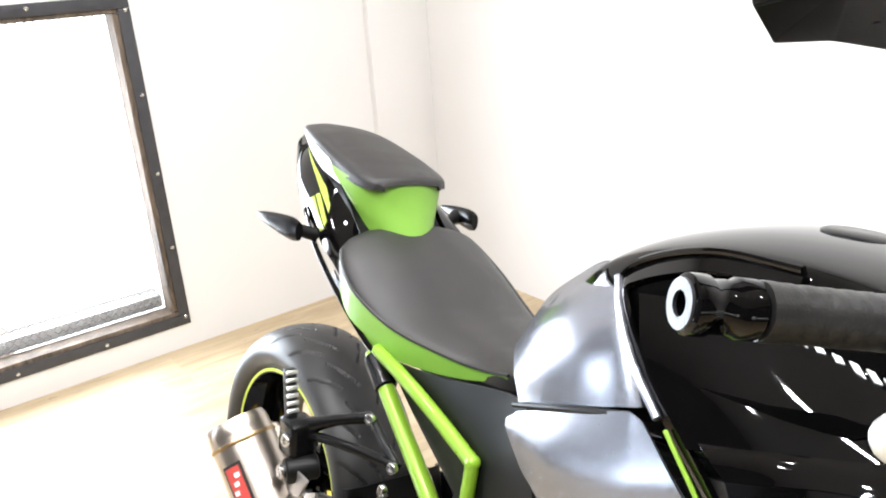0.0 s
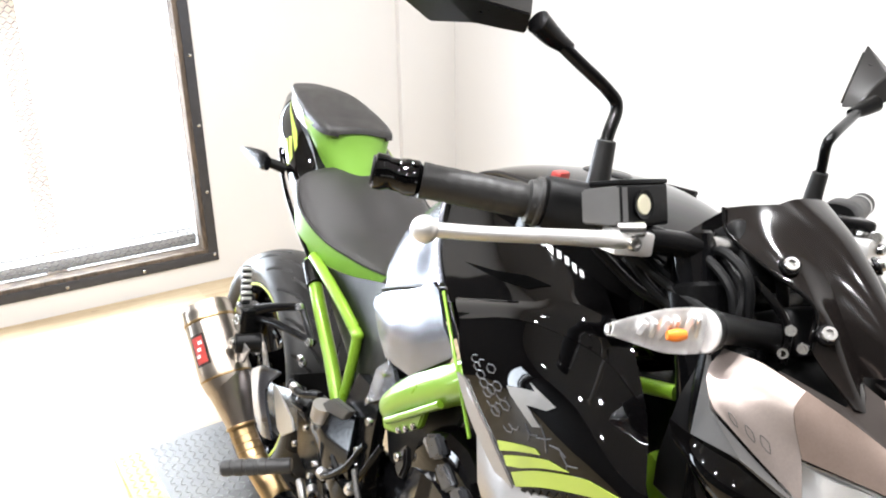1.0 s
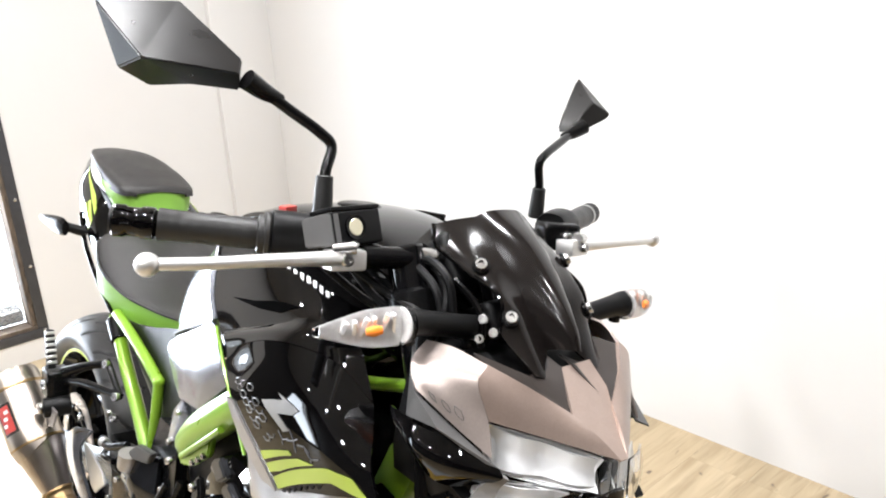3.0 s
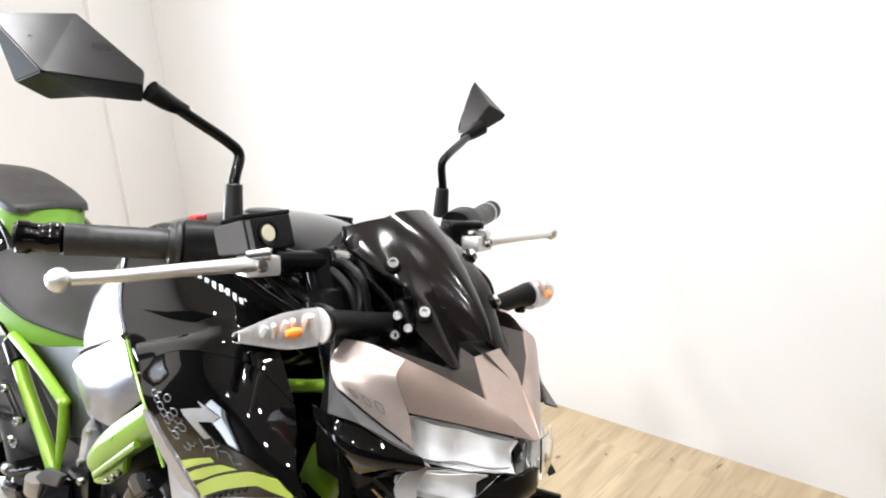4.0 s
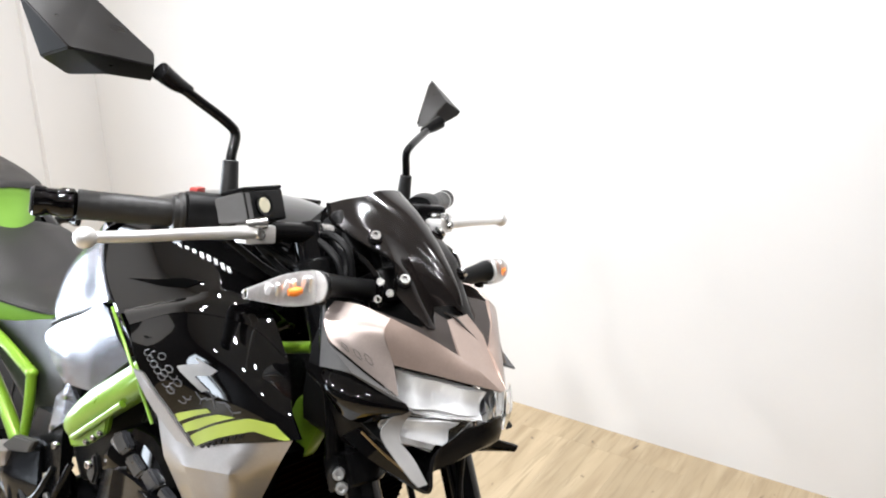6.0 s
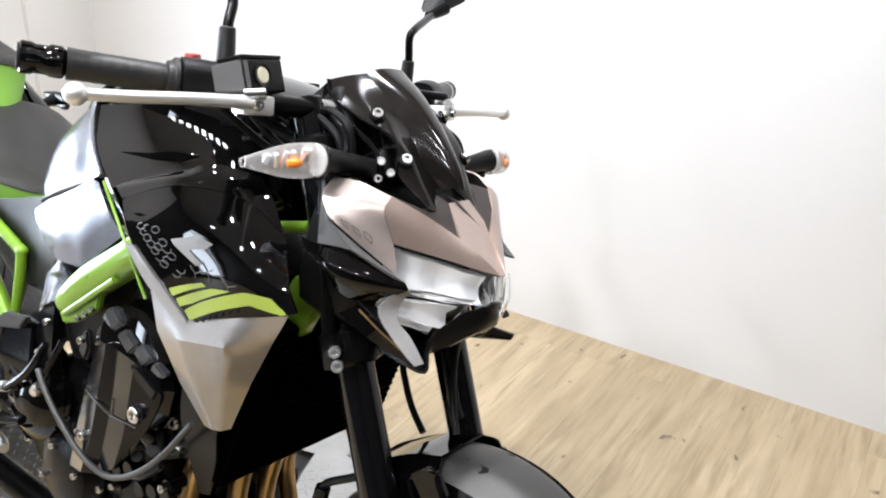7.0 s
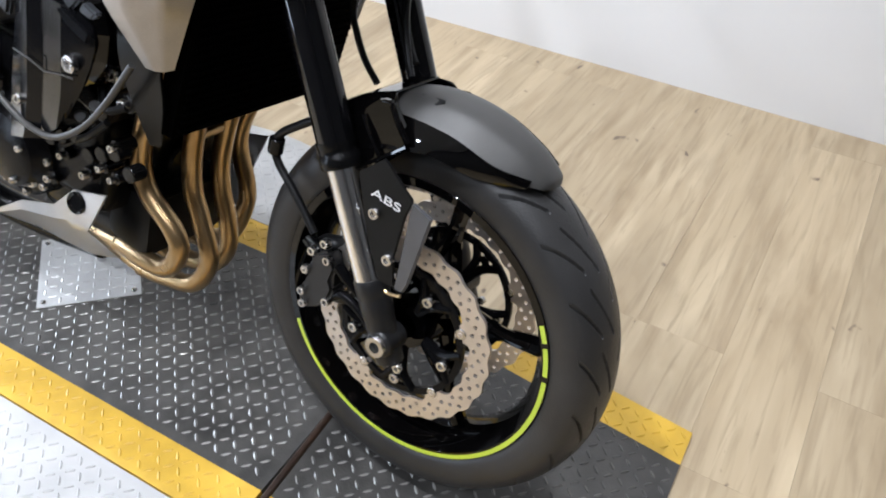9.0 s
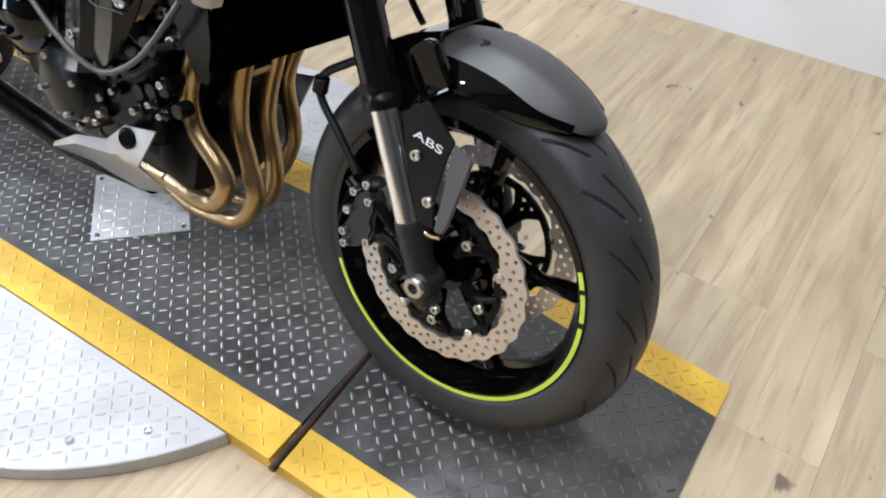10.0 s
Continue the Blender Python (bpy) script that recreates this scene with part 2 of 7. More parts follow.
def spline(pts, n):
    """A smooth line through the points, n pieces between each two."""
    p = [Vector(q) for q in pts]
    p = [2 * p[0] - p[1], *p, 2 * p[-1] - p[-2]]
    out = []
    for i in range(1, len(p) - 2):
        a, b, c, d = p[i - 1:i + 3]
        for k in range(n):
            t = k / n
            out.append(0.5 * (2 * b + (c - a) * t + (2 * a - 5 * b + 4 * c - d) * t * t + (3 * b - a - 3 * c + d) * t ** 3))
    return out + [p[-2]]


def tube(pts, r, n=6, seg=14, bm=None, smooth=True, cap=True):
    """A round tube along a line; r is a radius or one for each point."""
    bm = bm or bmesh.new()
    rs = r if isinstance(r, (list, tuple)) else [r] * len(pts)
    line = spline(pts, n) if smooth else [Vector(q) for q in pts]
    rad = [v.x for v in spline([(q, 0, 0) for q in rs], n)] if smooth else rs
    rings, side = [], None
    for i, q in enumerate(line):
        d = (line[min(i + 1, len(line) - 1)] - line[max(i - 1, 0)]).normalized()
        if side is None:
            side = d.orthogonal().normalized()
        side = (side - d * side.dot(d)).normalized()
        up = d.cross(side)
        rings.append([bm.verts.new(q + rad[i] * (math.cos(a) * side + math.sin(a) * up)) for a in (2 * math.pi * k / seg for k in range(seg))])
    for a, b in zip(rings, rings[1:]):
        for k in range(seg):
            bm.faces.new((a[k], a[(k + 1) % seg], b[(k + 1) % seg], b[k]))
    if cap:
        bm.faces.new(rings[0][::-1]), bm.faces.new(rings[-1])
    return bm


def lathe(profile, m=Matrix(), seg=64, arc=(0, 360), closed=True, bm=None):
    """Turns a profile of (radius, height) round the local z axis."""
    bm = bm or bmesh.new()
    full = arc[1] - arc[0] >= 360
    steps = seg if full else seg + 1
    rings = []
    for k in range(steps):
        a = radians(arc[0] + (arc[1] - arc[0]) * k / seg)
        rings.append([bm.verts.new(m @ Vector((r * math.cos(a), r * math.sin(a), h))) for r, h in profile])
    n = len(profile)
    for k in range(seg):
        a, b = rings[k], rings[(k + 1) % steps]
        for i in range(n if closed else n - 1):
            bm.faces.new((a[i], a[(i + 1) % n], b[(i + 1) % n], b[i]))
    if not full and closed:
        bm.faces.new(rings[0]), bm.faces.new(rings[-1][::-1])
    return bm


def rod(a, b, r, seg=16, bevel=0.0, bm=None, r2=None):
    """A straight cylinder from a to b with softened rims."""
    bm = bm or bmesh.new()
    a, b = Vector(a), Vector(b)
    h = (b - a).length
    m = Matrix.Translation(a) @ (b - a).to_track_quat("Z", "Y").to_matrix().to_4x4()
    r2 = r if r2 is None else r2
    e = bevel or min(r, r2) * 0.12
    rings = []
    for rr, z in ((r - e, 0), (r, e), (r2, h - e), (r2 - e, h)):
        rings.append([bm.verts.new(m @ Vector((rr * math.cos(t), rr * math.sin(t), z))) for t in (2 * math.pi * k / seg for k in range(seg))])
    for p, q in zip(rings, rings[1:]):
        for k in range(seg):
            bm.faces.new((p[k], p[(k + 1) % seg], q[(k + 1) % seg], q[k]))
    bm.faces.new(rings[0][::-1]), bm.faces.new(rings[-1])
    return bm


def patch(grid, thick=0.003, nu=5, nv=5, su=True, sv=True, closed=False, bm=None):
    """A smooth sheet through rows of points, with a thickness; closed joins each row's end to its start."""
    bm = bm or bmesh.new()
    def line(p, n, s, ring=False):
        if ring:
            k = len(p)
            q = spline([p[-2], p[-1], *p, p[0], p[1], p[2]], n) if s else None
            if s:
                return q[2 * n:(2 + k) * n]
            out = []
            for i in range(k):
                a, b = Vector(p[i]), Vector(p[(i + 1) % k])
                out += [a.lerp(b, j / n) for j in range(n)]
            return out
        if s:
            return spline(p, n)
        out = []
        for a, b in zip(p, p[1:]):
            out += [Vector(a).lerp(Vector(b), j / n) for j in range(n)]
        return out + [Vector(p[-1])]
    rows = [line(r, nv, sv, closed) for r in grid]
    cols = [line([r[i] for r in rows], nu, su) for i in range(len(rows[0]))]
    U, V = len(cols[0]), len(cols)
    top = [[bm.verts.new(cols[v][u]) for v in range(V)] for u in range(U)]
    vs = V if closed else V - 1
    faces = [bm.faces.new((top[u][v], top[u + 1][v], top[u + 1][(v + 1) % V], top[u][(v + 1) % V])) for u in range(U - 1) for v in range(vs)]
    if closed:
        bm.faces.new(top[0]), bm.faces.new(top[-1][::-1])
        return bm
    if thick:
        bm.normal_update()
        mean = sum((top[u][v].normal for u in range(U) for v in range(V)), Vector())
        mid = sum((top[u][v].co for u in range(U) for v in range(V)), Vector()) / (U * V)
        out = mean.y * mid.y if abs(mid.y) > 0.03 else mean.x * 0.5 + mean.z
        thick = thick if out > 0 else -thick
        low = [[bm.verts.new(top[u][v].co - thick * top[u][v].normal) for v in range(V)] for u in range(U)]
        for u in range(U - 1):
            for v in range(V - 1):
                bm.faces.new((low[u][v], low[u][v + 1], low[u + 1][v + 1], low[u + 1][v]))
        rim = [(u, 0) for u in range(U)] + [(U - 1, v) for v in range(1, V)] + [(u, V - 1) for u in range(U - 2, -1, -1)] + [(0, v) for v in range(V - 2, 0, -1)]
        for (a, b), (c, d) in zip(rim, rim[1:] + rim[:1]):
            bm.faces.new((top[a][b], low[a][b], low[c][d], top[c][d]))
    return bm


def slab(pts, offset, bevel=0.0015, bm=None):
    """A flat outline given thickness along offset, with softened edges."""
    bm = bm or bmesh.new()
    o = Vector(offset)
    a = [bm.verts.new(Vector(p)) for p in pts]
    b = [bm.verts.new(Vector(p) + o) for p in pts]
    n = len(pts)
    faces = [bm.faces.new(a), bm.faces.new(b[::-1])]
    faces += [bm.faces.new((a[i], b[i], b[(i + 1) % n], a[(i + 1) % n])) for i in range(n)]
    if bevel:
        bmesh.ops.recalc_face_normals(bm, faces=faces)
        edges = list({e for f in faces for e in f.edges})
        bmesh.ops.bevel(bm, geom=edges, offset=bevel, segments=2, affect="EDGES")
    return bm


def sheet_at(grid):
    """The smooth surface through the grid as a function of u along and v across, both 0 to 1, lifted by off."""
    def curve(p, t):
        n = len(p) - 1
        i = min(max(int(math.floor(t * n)), 0), n - 1)
        t = t * n - i
        a, b, c, d = [2 * p[0] - p[1], *p, 2 * p[-1] - p[-2]][i:i + 4]
        return 0.5 * (2 * b + (c - a) * t + (2 * a - 5 * b + 4 * c - d) * t * t + (3 * b - a - 3 * c + d) * t ** 3)
    g = [[Vector(p) for p in row] for row in grid]
    def at(u, v, off=0.0):
        f = lambda s, t: curve([curve(r, t) for r in g], s)
        p = f(u, v)
        if off:
            k = (f(u + 0.01, v) - f(u - 0.01, v)).cross(f(u, v + 0.01) - f(u, v - 0.01)).normalized()
            p = p + k * off * (1 if k.y * p.y > 0 else -1)
        return p
    return at


def decal(poly, at, off=0.0016, thick=0.0012, step=0.035):
    """A thin film of that outline in (u, v), laid on a surface."""
    from mathutils.geometry import delaunay_2d_cdt
    edge = []
    for (a, b), (c, d) in zip(poly, poly[1:] + poly[:1]):
        n = max(1, round(math.hypot(c - a, d - b) / step))
        edge += [Vector((a + (c - a) * k / n, b + (d - b) * k / n)) for k in range(n)]
    n = len(edge)
    def inside(x, y):
        hit = False
        for i in range(n):
            p, q = edge[i], edge[(i + 1) % n]
            if (p.y > y) != (q.y > y) and x < (q.x - p.x) * (y - p.y) / (q.y - p.y) + p.x:
                hit = not hit
        return hit
    us, vs_ = [p.x for p in edge], [p.y for p in edge]
    pts, x = list(edge), min(us)
    while x < max(us):
        y = min(vs_)
        while y < max(vs_):
            if inside(x, y) and min((p - Vector((x, y))).length for p in edge) > step * 0.5:
                pts.append(Vector((x, y)))
            y += step
        x += step
    vs, es, fs, *_ = delaunay_2d_cdt(pts, [(i, (i + 1) % n) for i in range(n)], [], 0, 1e-6)
    bm = bmesh.new()
    top = [bm.verts.new(at(p.x, p.y, off)) for p in vs]
    low = [bm.verts.new(at(p.x, p.y, off - thick)) for p in vs]
    used = set()
    for f in fs:
        c = sum((vs[i] for i in f), Vector((0, 0))) / len(f)
        if inside(c.x, c.y):
            bm.faces.new([top[i] for i in f]), bm.faces.new([low[i] for i in f[::-1]])
            used |= set(zip(f, f[1:] + f[:1]))
    for i, j in sorted(used):
        if (j, i) not in used:
            bm.faces.new((top[j], top[i], low[i], low[j]))
    for v in [v for v in bm.verts if not v.link_faces]:
        bm.verts.remove(v)
    return bm


def clear(ob):
    """A clear pane lets light through to what lies behind it."""
    ob.visible_shadow = False
    return ob


def ball(r, m=Matrix(), bm=None, seg=16):
    bm = bm or bmesh.new()
    bmesh.ops.create_uvsphere(bm, u_segments=seg, v_segments=seg // 2, radius=r, matrix=m)
    return bm


def writing(name, text, size, m, mat, parent, depth=0.0004):
    cu = bpy.data.curves.new(name, "FONT")
    cu.body, cu.size, cu.extrude, cu.align_x, cu.align_y = text, size, depth, "CENTER", "CENTER"
    tmp = bpy.data.objects.new(name, cu)
    me = bpy.data.meshes.new_from_object(tmp)
    bpy.data.objects.remove(tmp)
    me.materials.append(mat)
    ob = new(name, me)
    ob.parent, ob.matrix_local = parent, m
    return ob


# ---- the room ----
def placed(ob, m=ROOM):
    ob.matrix_world = m
    return ob


def wall(name, pts, z0, z1, label, paint=WALL):
    """A straight wall of that outline on plan, in the walls' own directions."""
    bm = slab([(x, y, z0) for x, y in pts], (0, 0, z1 - z0), 0)
    return tagged(placed(part(name, bm, paint, smooth=0)), label, "wall", kind="structure")


WIN = (-1.05, 0.272, 0.06, 1.275)      # the window's outer frame: y, y, z, z
HOLE = (WIN[0] + 0.036, WIN[1] - 0.036, WIN[2] + 0.036, WIN[3] - 0.036)
bm = bmesh.new()
for y0, y1, z0, z1 in ((-1.2, HOLE[0], FLOOR - 0.1, CEIL), (HOLE[1], WY, FLOOR - 0.1, CEIL), (HOLE[0], HOLE[1], FLOOR - 0.1, HOLE[2]), (HOLE[0], HOLE[1], HOLE[3], CEIL)):
    box((0.12, y1 - y0, z1 - z0), pose(WX - 0.06, (y0 + y1) / 2, (z0 + z1) / 2), 0, bm=bm)
tagged(placed(part("wall_west", bm, WALL, smooth=0)), "white painted wall with a mesh-covered window", "wall", kind="structure")
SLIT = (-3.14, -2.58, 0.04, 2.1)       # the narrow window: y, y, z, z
# unseen end of the west wall, made dark to cut bounce and reflections
bm = bmesh.new()
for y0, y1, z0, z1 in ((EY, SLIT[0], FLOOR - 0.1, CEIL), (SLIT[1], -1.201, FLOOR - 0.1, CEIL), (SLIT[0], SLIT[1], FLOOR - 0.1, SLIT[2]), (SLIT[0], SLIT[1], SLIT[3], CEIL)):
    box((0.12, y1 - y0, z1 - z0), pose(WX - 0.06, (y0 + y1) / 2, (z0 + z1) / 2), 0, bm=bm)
tagged(placed(part("wall_west_end", bm, DARK, smooth=0)), "unseen wall end with a narrow window, added dark to cut bounce light", "wall", kind="structure")
wall("wall_north", [(WX - 0.12, WY), (EX, WY), (EX, WY + 0.12), (WX - 0.12, WY + 0.12)], FLOOR - 0.1, CEIL, "plain white painted studio wall")
wall("wall_east", [(EX, EY), (EX + 0.12, EY), (EX + 0.12, WY + 0.12), (EX, WY + 0.12)], FLOOR - 0.1, CEIL, "dark grey painted wall", DARK)
wall("wall_south", [(WX - 0.12, EY - 0.12), (EX + 0.12, EY - 0.12), (EX + 0.12, EY), (WX - 0.12, EY)], FLOOR - 0.1, CEIL, "dark grey painted wall", DARK)
# unseen ceiling, its grey chosen to keep reflections low
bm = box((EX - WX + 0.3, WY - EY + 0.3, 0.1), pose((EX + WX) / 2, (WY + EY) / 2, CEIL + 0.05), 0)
tagged(placed(part("ceiling", bm, CEILING, smooth=0)), "unseen ceiling, toned mid grey to dim its reflections", "ceiling", kind="structure")
bm = box((0.035, 0.3, CEIL - FLOOR), pose(WX + 0.0175, WY - 0.15, (CEIL + FLOOR) / 2), 0.004)
tagged(placed(part("pilaster", bm, WALL)), "shallow white painted pilaster in the wall corner", "pilaster", kind="structure")

window = tagged(placed(new("window_2")), "narrow white framed window with daylight behind", "window", kind="structure")
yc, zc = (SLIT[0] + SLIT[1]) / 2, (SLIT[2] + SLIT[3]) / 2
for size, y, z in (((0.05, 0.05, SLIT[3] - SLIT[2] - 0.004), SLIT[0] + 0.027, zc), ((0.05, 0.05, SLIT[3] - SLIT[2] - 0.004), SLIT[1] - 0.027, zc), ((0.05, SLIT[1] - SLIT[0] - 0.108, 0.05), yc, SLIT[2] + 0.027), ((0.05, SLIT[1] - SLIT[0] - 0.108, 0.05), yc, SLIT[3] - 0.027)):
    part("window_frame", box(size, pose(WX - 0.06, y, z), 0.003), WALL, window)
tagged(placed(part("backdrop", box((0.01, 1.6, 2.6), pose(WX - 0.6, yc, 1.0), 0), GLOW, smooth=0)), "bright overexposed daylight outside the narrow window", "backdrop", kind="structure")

downlight = None
for x, y in LAMPS:
    if downlight is None:
        downlight = part("ceiling_light", lathe([(0.066, 0), (0.08, 0.004), (0.08, 0.03), (0.056, 0.03), (0.056, 0.008)], seg=32), ALU)
        tagged(downlight, "round flush ceiling downlight, lit", "ceiling light", "ceiling downlights")
        disc = part("diffuser", lathe([(0.001, 0.026), (0.056, 0.026), (0.056, 0.0295), (0.001, 0.0295)], seg=32), LED, downlight)
        downlight.matrix_basis = ROOM @ pose(x, y, CEIL - 0.03)
    else:
        copy_thing(downlight, ROOM @ pose(x, y, CEIL - 0.03))

# the window: angle-iron frame with rivets, timber lining, expanded mesh
window = tagged(placed(new("window_1")), "dark riveted iron window frame with expanded steel mesh", "window", kind="structure")
y0, y1, z0, z1 = WIN
yc, zc = (y0 + y1) / 2, (z0 + z1) / 2
for size, at in (((0.006, y1 - y0, 0.04), (yc, z0 + 0.02)), ((0.006, y1 - y0, 0.04), (yc, z1 - 0.02)), ((0.006, 0.04, z1 - z0 - 0.082), (y0 + 0.02, zc)), ((0.006, 0.04, z1 - z0 - 0.082), (y1 - 0.02, zc))):
    part("window_frame", box(size, pose(WX + 0.004, *at), 0.0015), IRON, window)
for size, at in (((0.085, HOLE[1] - HOLE[0], 0.02), (yc, HOLE[2] + 0.01)), ((0.085, HOLE[1] - HOLE[0], 0.02), (yc, HOLE[3] - 0.01)), ((0.085, 0.024, HOLE[3] - HOLE[2] - 0.044), (HOLE[0] + 0.012, zc)), ((0.085, 0.024, HOLE[3] - HOLE[2] - 0.044), (HOLE[1] - 0.012, zc))):
    part("timber_lining", box(size, pose(WX - 0.044, *at), 0.003), RUST, window, "weathered brown timber lining")
for k in range(5):
    for y in (y0 + 0.016, y1 - 0.016):
        part("rivet", ball(0.008, pose(WX + 0.0065, y, z0 + 0.03 + k * 0.2845) @ Matrix.Diagonal((0.5, 1, 1, 1)), seg=12), STEEL, window)
    for z in (z0 + 0.016, z1 - 0.016):
        if 0 < k < 5:
            part("rivet", ball(0.008, pose(WX + 0.0065, y1 - 0.016 - k * 0.3, z) @ Matrix.Diagonal((0.5, 1, 1, 1)), seg=12), STEEL, window)
bm = bmesh.new()
cols, rows = 92, 60
dy, dz = (HOLE[1] - HOLE[0] - 0.02) / cols, (HOLE[3] - HOLE[2] - 0.02) / rows
for r in range(rows + 1):
    strip = []
    for k in range(cols + 1):
        y, z = HOLE[0] + 0.01 + k * dy, HOLE[2] + 0.01 + r * dz + (0.32 * dz if (k + r) % 2 else -0.32 * dz)
        strip.append([bm.verts.new((WX - 0.088 + e, y, z + f)) for e, f in ((0.0022, -0.0016), (-0.0022, -0.0016), (0, 0.0019))])
    for a, b in zip(strip, strip[1:]):
        for i in range(3):
            bm.faces.new((a[i], a[(i + 1) % 3], b[(i + 1) % 3], b[i]))
tagged(part("wire_mesh", bm, MESHM, window, "expanded steel mesh over the opening", smooth=0, fix=False), kind="stuff")
part("window_sill", box((0.10, HOLE[1] - HOLE[0] - 0.05, 0.05), pose(WX - 0.15, yc, HOLE[2] + 0.045), 0.004), SILLM, window, "pale grey sill behind the mesh")
tagged(placed(part("timber_post", box((0.05, 0.075, 1.5), pose(WX - 0.2, -0.355, 0.65), 0.004), POST)), "pale timber post standing behind the window mesh", "post")
tagged(placed(part("backdrop", box((0.01, 3.0, 2.6), pose(WX - 0.6, -0.4, 0.8), 0), GLOW, smooth=0)), "bright overexposed daylight outside the window", "backdrop", kind="structure")

# ---- turntable and lift platform ----
DECK = Matrix.Rotation(radians(4.47), 4, "Z")
S0, S1, SEAM, SRAMP = -0.51, 1.868, 1.294, -0.12
C0, C1, C2, C3 = -0.388, -0.307, 0.160, 0.239
HUB = Vector((0.650, -0.020, 0))
HUBD = DECK.inverted() @ HUB
TABLE = 0.637


def deck_z(s):
    """Height of the platform along its length: level, with a ramp at each end."""
    if s > SEAM:
        return -0.029 * (s - SEAM) / (S1 - SEAM)
    if s < SRAMP:
        return -0.029 * (SRAMP - s) / (SRAMP - S0)
    return 0.0


def taper(s):
    """How far the ramp's far side draws in towards its end."""
    return -0.045 * max(0.0, (s - SEAM) / (S1 - SEAM))


def strip(c0, c1, s_list, top=0.0):
    bm = bmesh.new()
    rows = []
    for s in s_list:
        z = deck_z(s) + top
        a, b = [c + taper(s) if c > 0 else c for c in (c0, c1)]
        rows.append([bm.verts.new(p) for p in ((s, a, z), (s, b, z), (s, b, FLOOR + 0.0005), (s, a, FLOOR + 0.0005))])
    for a, b in zip(rows, rows[1:]):
        for i in range(4):
            bm.faces.new((a[i], a[(i + 1) % 4], b[(i + 1) % 4], b[i]))
    bm.faces.new(rows[0][::-1]), bm.faces.new(rows[-1])
    return bm


def lozenges(bm, spots, size=0.74):
    """Raised tread bars, turned to and fro."""
    for x, y, z, a in spots:
        c, s = math.cos(a), math.sin(a)
        ring = []
        for u, v, h in ((-0.0135, 0, 0), (-0.006, 0.0036, 0), (0.006, 0.0036, 0), (0.0135, 0, 0), (0.006, -0.0036, 0), (-0.006, -0.0036, 0), (-0.008, 0, 0.0017), (0.008, 0, 0.0017)):
            u, v = u * size, v * size
            ring.append(bm.verts.new((x + u * c - v * s, y + u * s + v * c, z + h)))
        q = ring
        for f in ((0, 5, 6), (0, 6, 1), (1, 6, 7, 2), (2, 7, 3), (3, 7, 4), (4, 7, 6, 5)):
            bm.faces.new([q[i] for i in f])


PITCH = 0.0220
platform = tagged(placed(new("lift_platform"), DECK), "black diamond tread lift platform with yellow painted edges", "lift platform")
body = part("deck", strip(C1, C2, [S0, SRAMP, SEAM - 0.004]), TREAD, platform, "black painted diamond tread plate", smooth=0)
part("ramp", strip(C1, C2, [SEAM + 0.004, S1]), TREAD, platform, "black painted diamond tread ramp", smooth=0)
for a, b in ((C0, C1), (C2, C3)):
    part("edge_stripe", strip(a, b, [S0, SRAMP, SEAM - 0.004]), YELLOW, platform, "yellow painted edge", smooth=0)
    part("edge_stripe", strip(a, b, [SEAM + 0.004, S1]), YELLOW, platform, "yellow painted edge", smooth=0)
part("hinge", rod((SEAM + 0.012, C0 - 0.012, -0.002), (SEAM - 0.012, C3 + 0.012, -0.001), 0.0072), HINGE, platform, "dark hinge rod in the seam")


def spots(inside):
    out = []
    n = int(3.2 / PITCH)
    for i in range(-n // 2, n // 2 + 60):
        for j in range(-48, 48):
            s, c = i * PITCH + 0.006, j * PITCH + 0.004
            if inside(s, c):
                out.append((s, c, deck_z(s), radians(45 if (i + j) % 2 else -45)))
    return out


def on_deck(c0, c1):
    e = lambda c, s: c + taper(s) if c > 0 else c
    return lambda s, c: S0 + 0.012 < s < S1 - 0.012 and e(c0, s) + 0.006 < c < e(c1, s) - 0.006 and abs(s - SEAM) > 0.018


bm = bmesh.new()
lozenges(bm, spots(on_deck(C1, C2)))
tagged(part("tread_pattern", bm, WORN, platform, "raised diamond tread", smooth=0, fix=False), kind="stuff")
bm = bmesh.new()
lozenges(bm, spots(on_deck(C0, C1)) + spots(on_deck(C2, C3)))
tagged(part("tread_pattern", bm, YELLOW, platform, "raised yellow diamond tread", smooth=0, fix=False), kind="stuff")

# bright square plate let into the deck
insert = tagged(placed(new("access_plate"), DECK), "bright aluminium tread plate bolted to the black deck", "access plate")
corners = [DECK.inverted() @ Vector(p) for p in ((0.484, -0.025, 0), (0.658, -0.161, 0), (0.792, -0.012, 0), (0.618, 0.124, 0))]
part("plate", slab([(p.x, p.y, 0.0018) for p in corners], (0, 0, 0.0022), 0.0006), PLATE, insert)
centre = sum(corners, Vector()) / 4
def in_plate(s, c):
    p = Vector((s, c, 0))
    sign = [((b - a).x * (p - a).y - (b - a).y * (p - a).x) for a, b in zip(corners, corners[1:] + corners[:1])]
    d = [abs(v) / (b - a).length for v, a, b in zip(sign, corners, corners[1:] + corners[:1])]
    return (all(v > 0 for v in sign) or all(v < 0 for v in sign)) and min(d) > 0.012
bm = bmesh.new()
lozenges(bm, [(s, c, 0.004, a) for s, c, z, a in spots(in_plate)])
tagged(part("tread_pattern", bm, PLATE, insert, smooth=0, fix=False), kind="stuff")
for p in corners:
    q = p.lerp(centre, 0.13)
    part("bolt", lathe([(0.0001, 0.0085), (0.005, 0.0075), (0.0065, 0.004), (0.0001, 0.004)], pose(q.x, q.y, 0), seg=12), STEEL, insert)

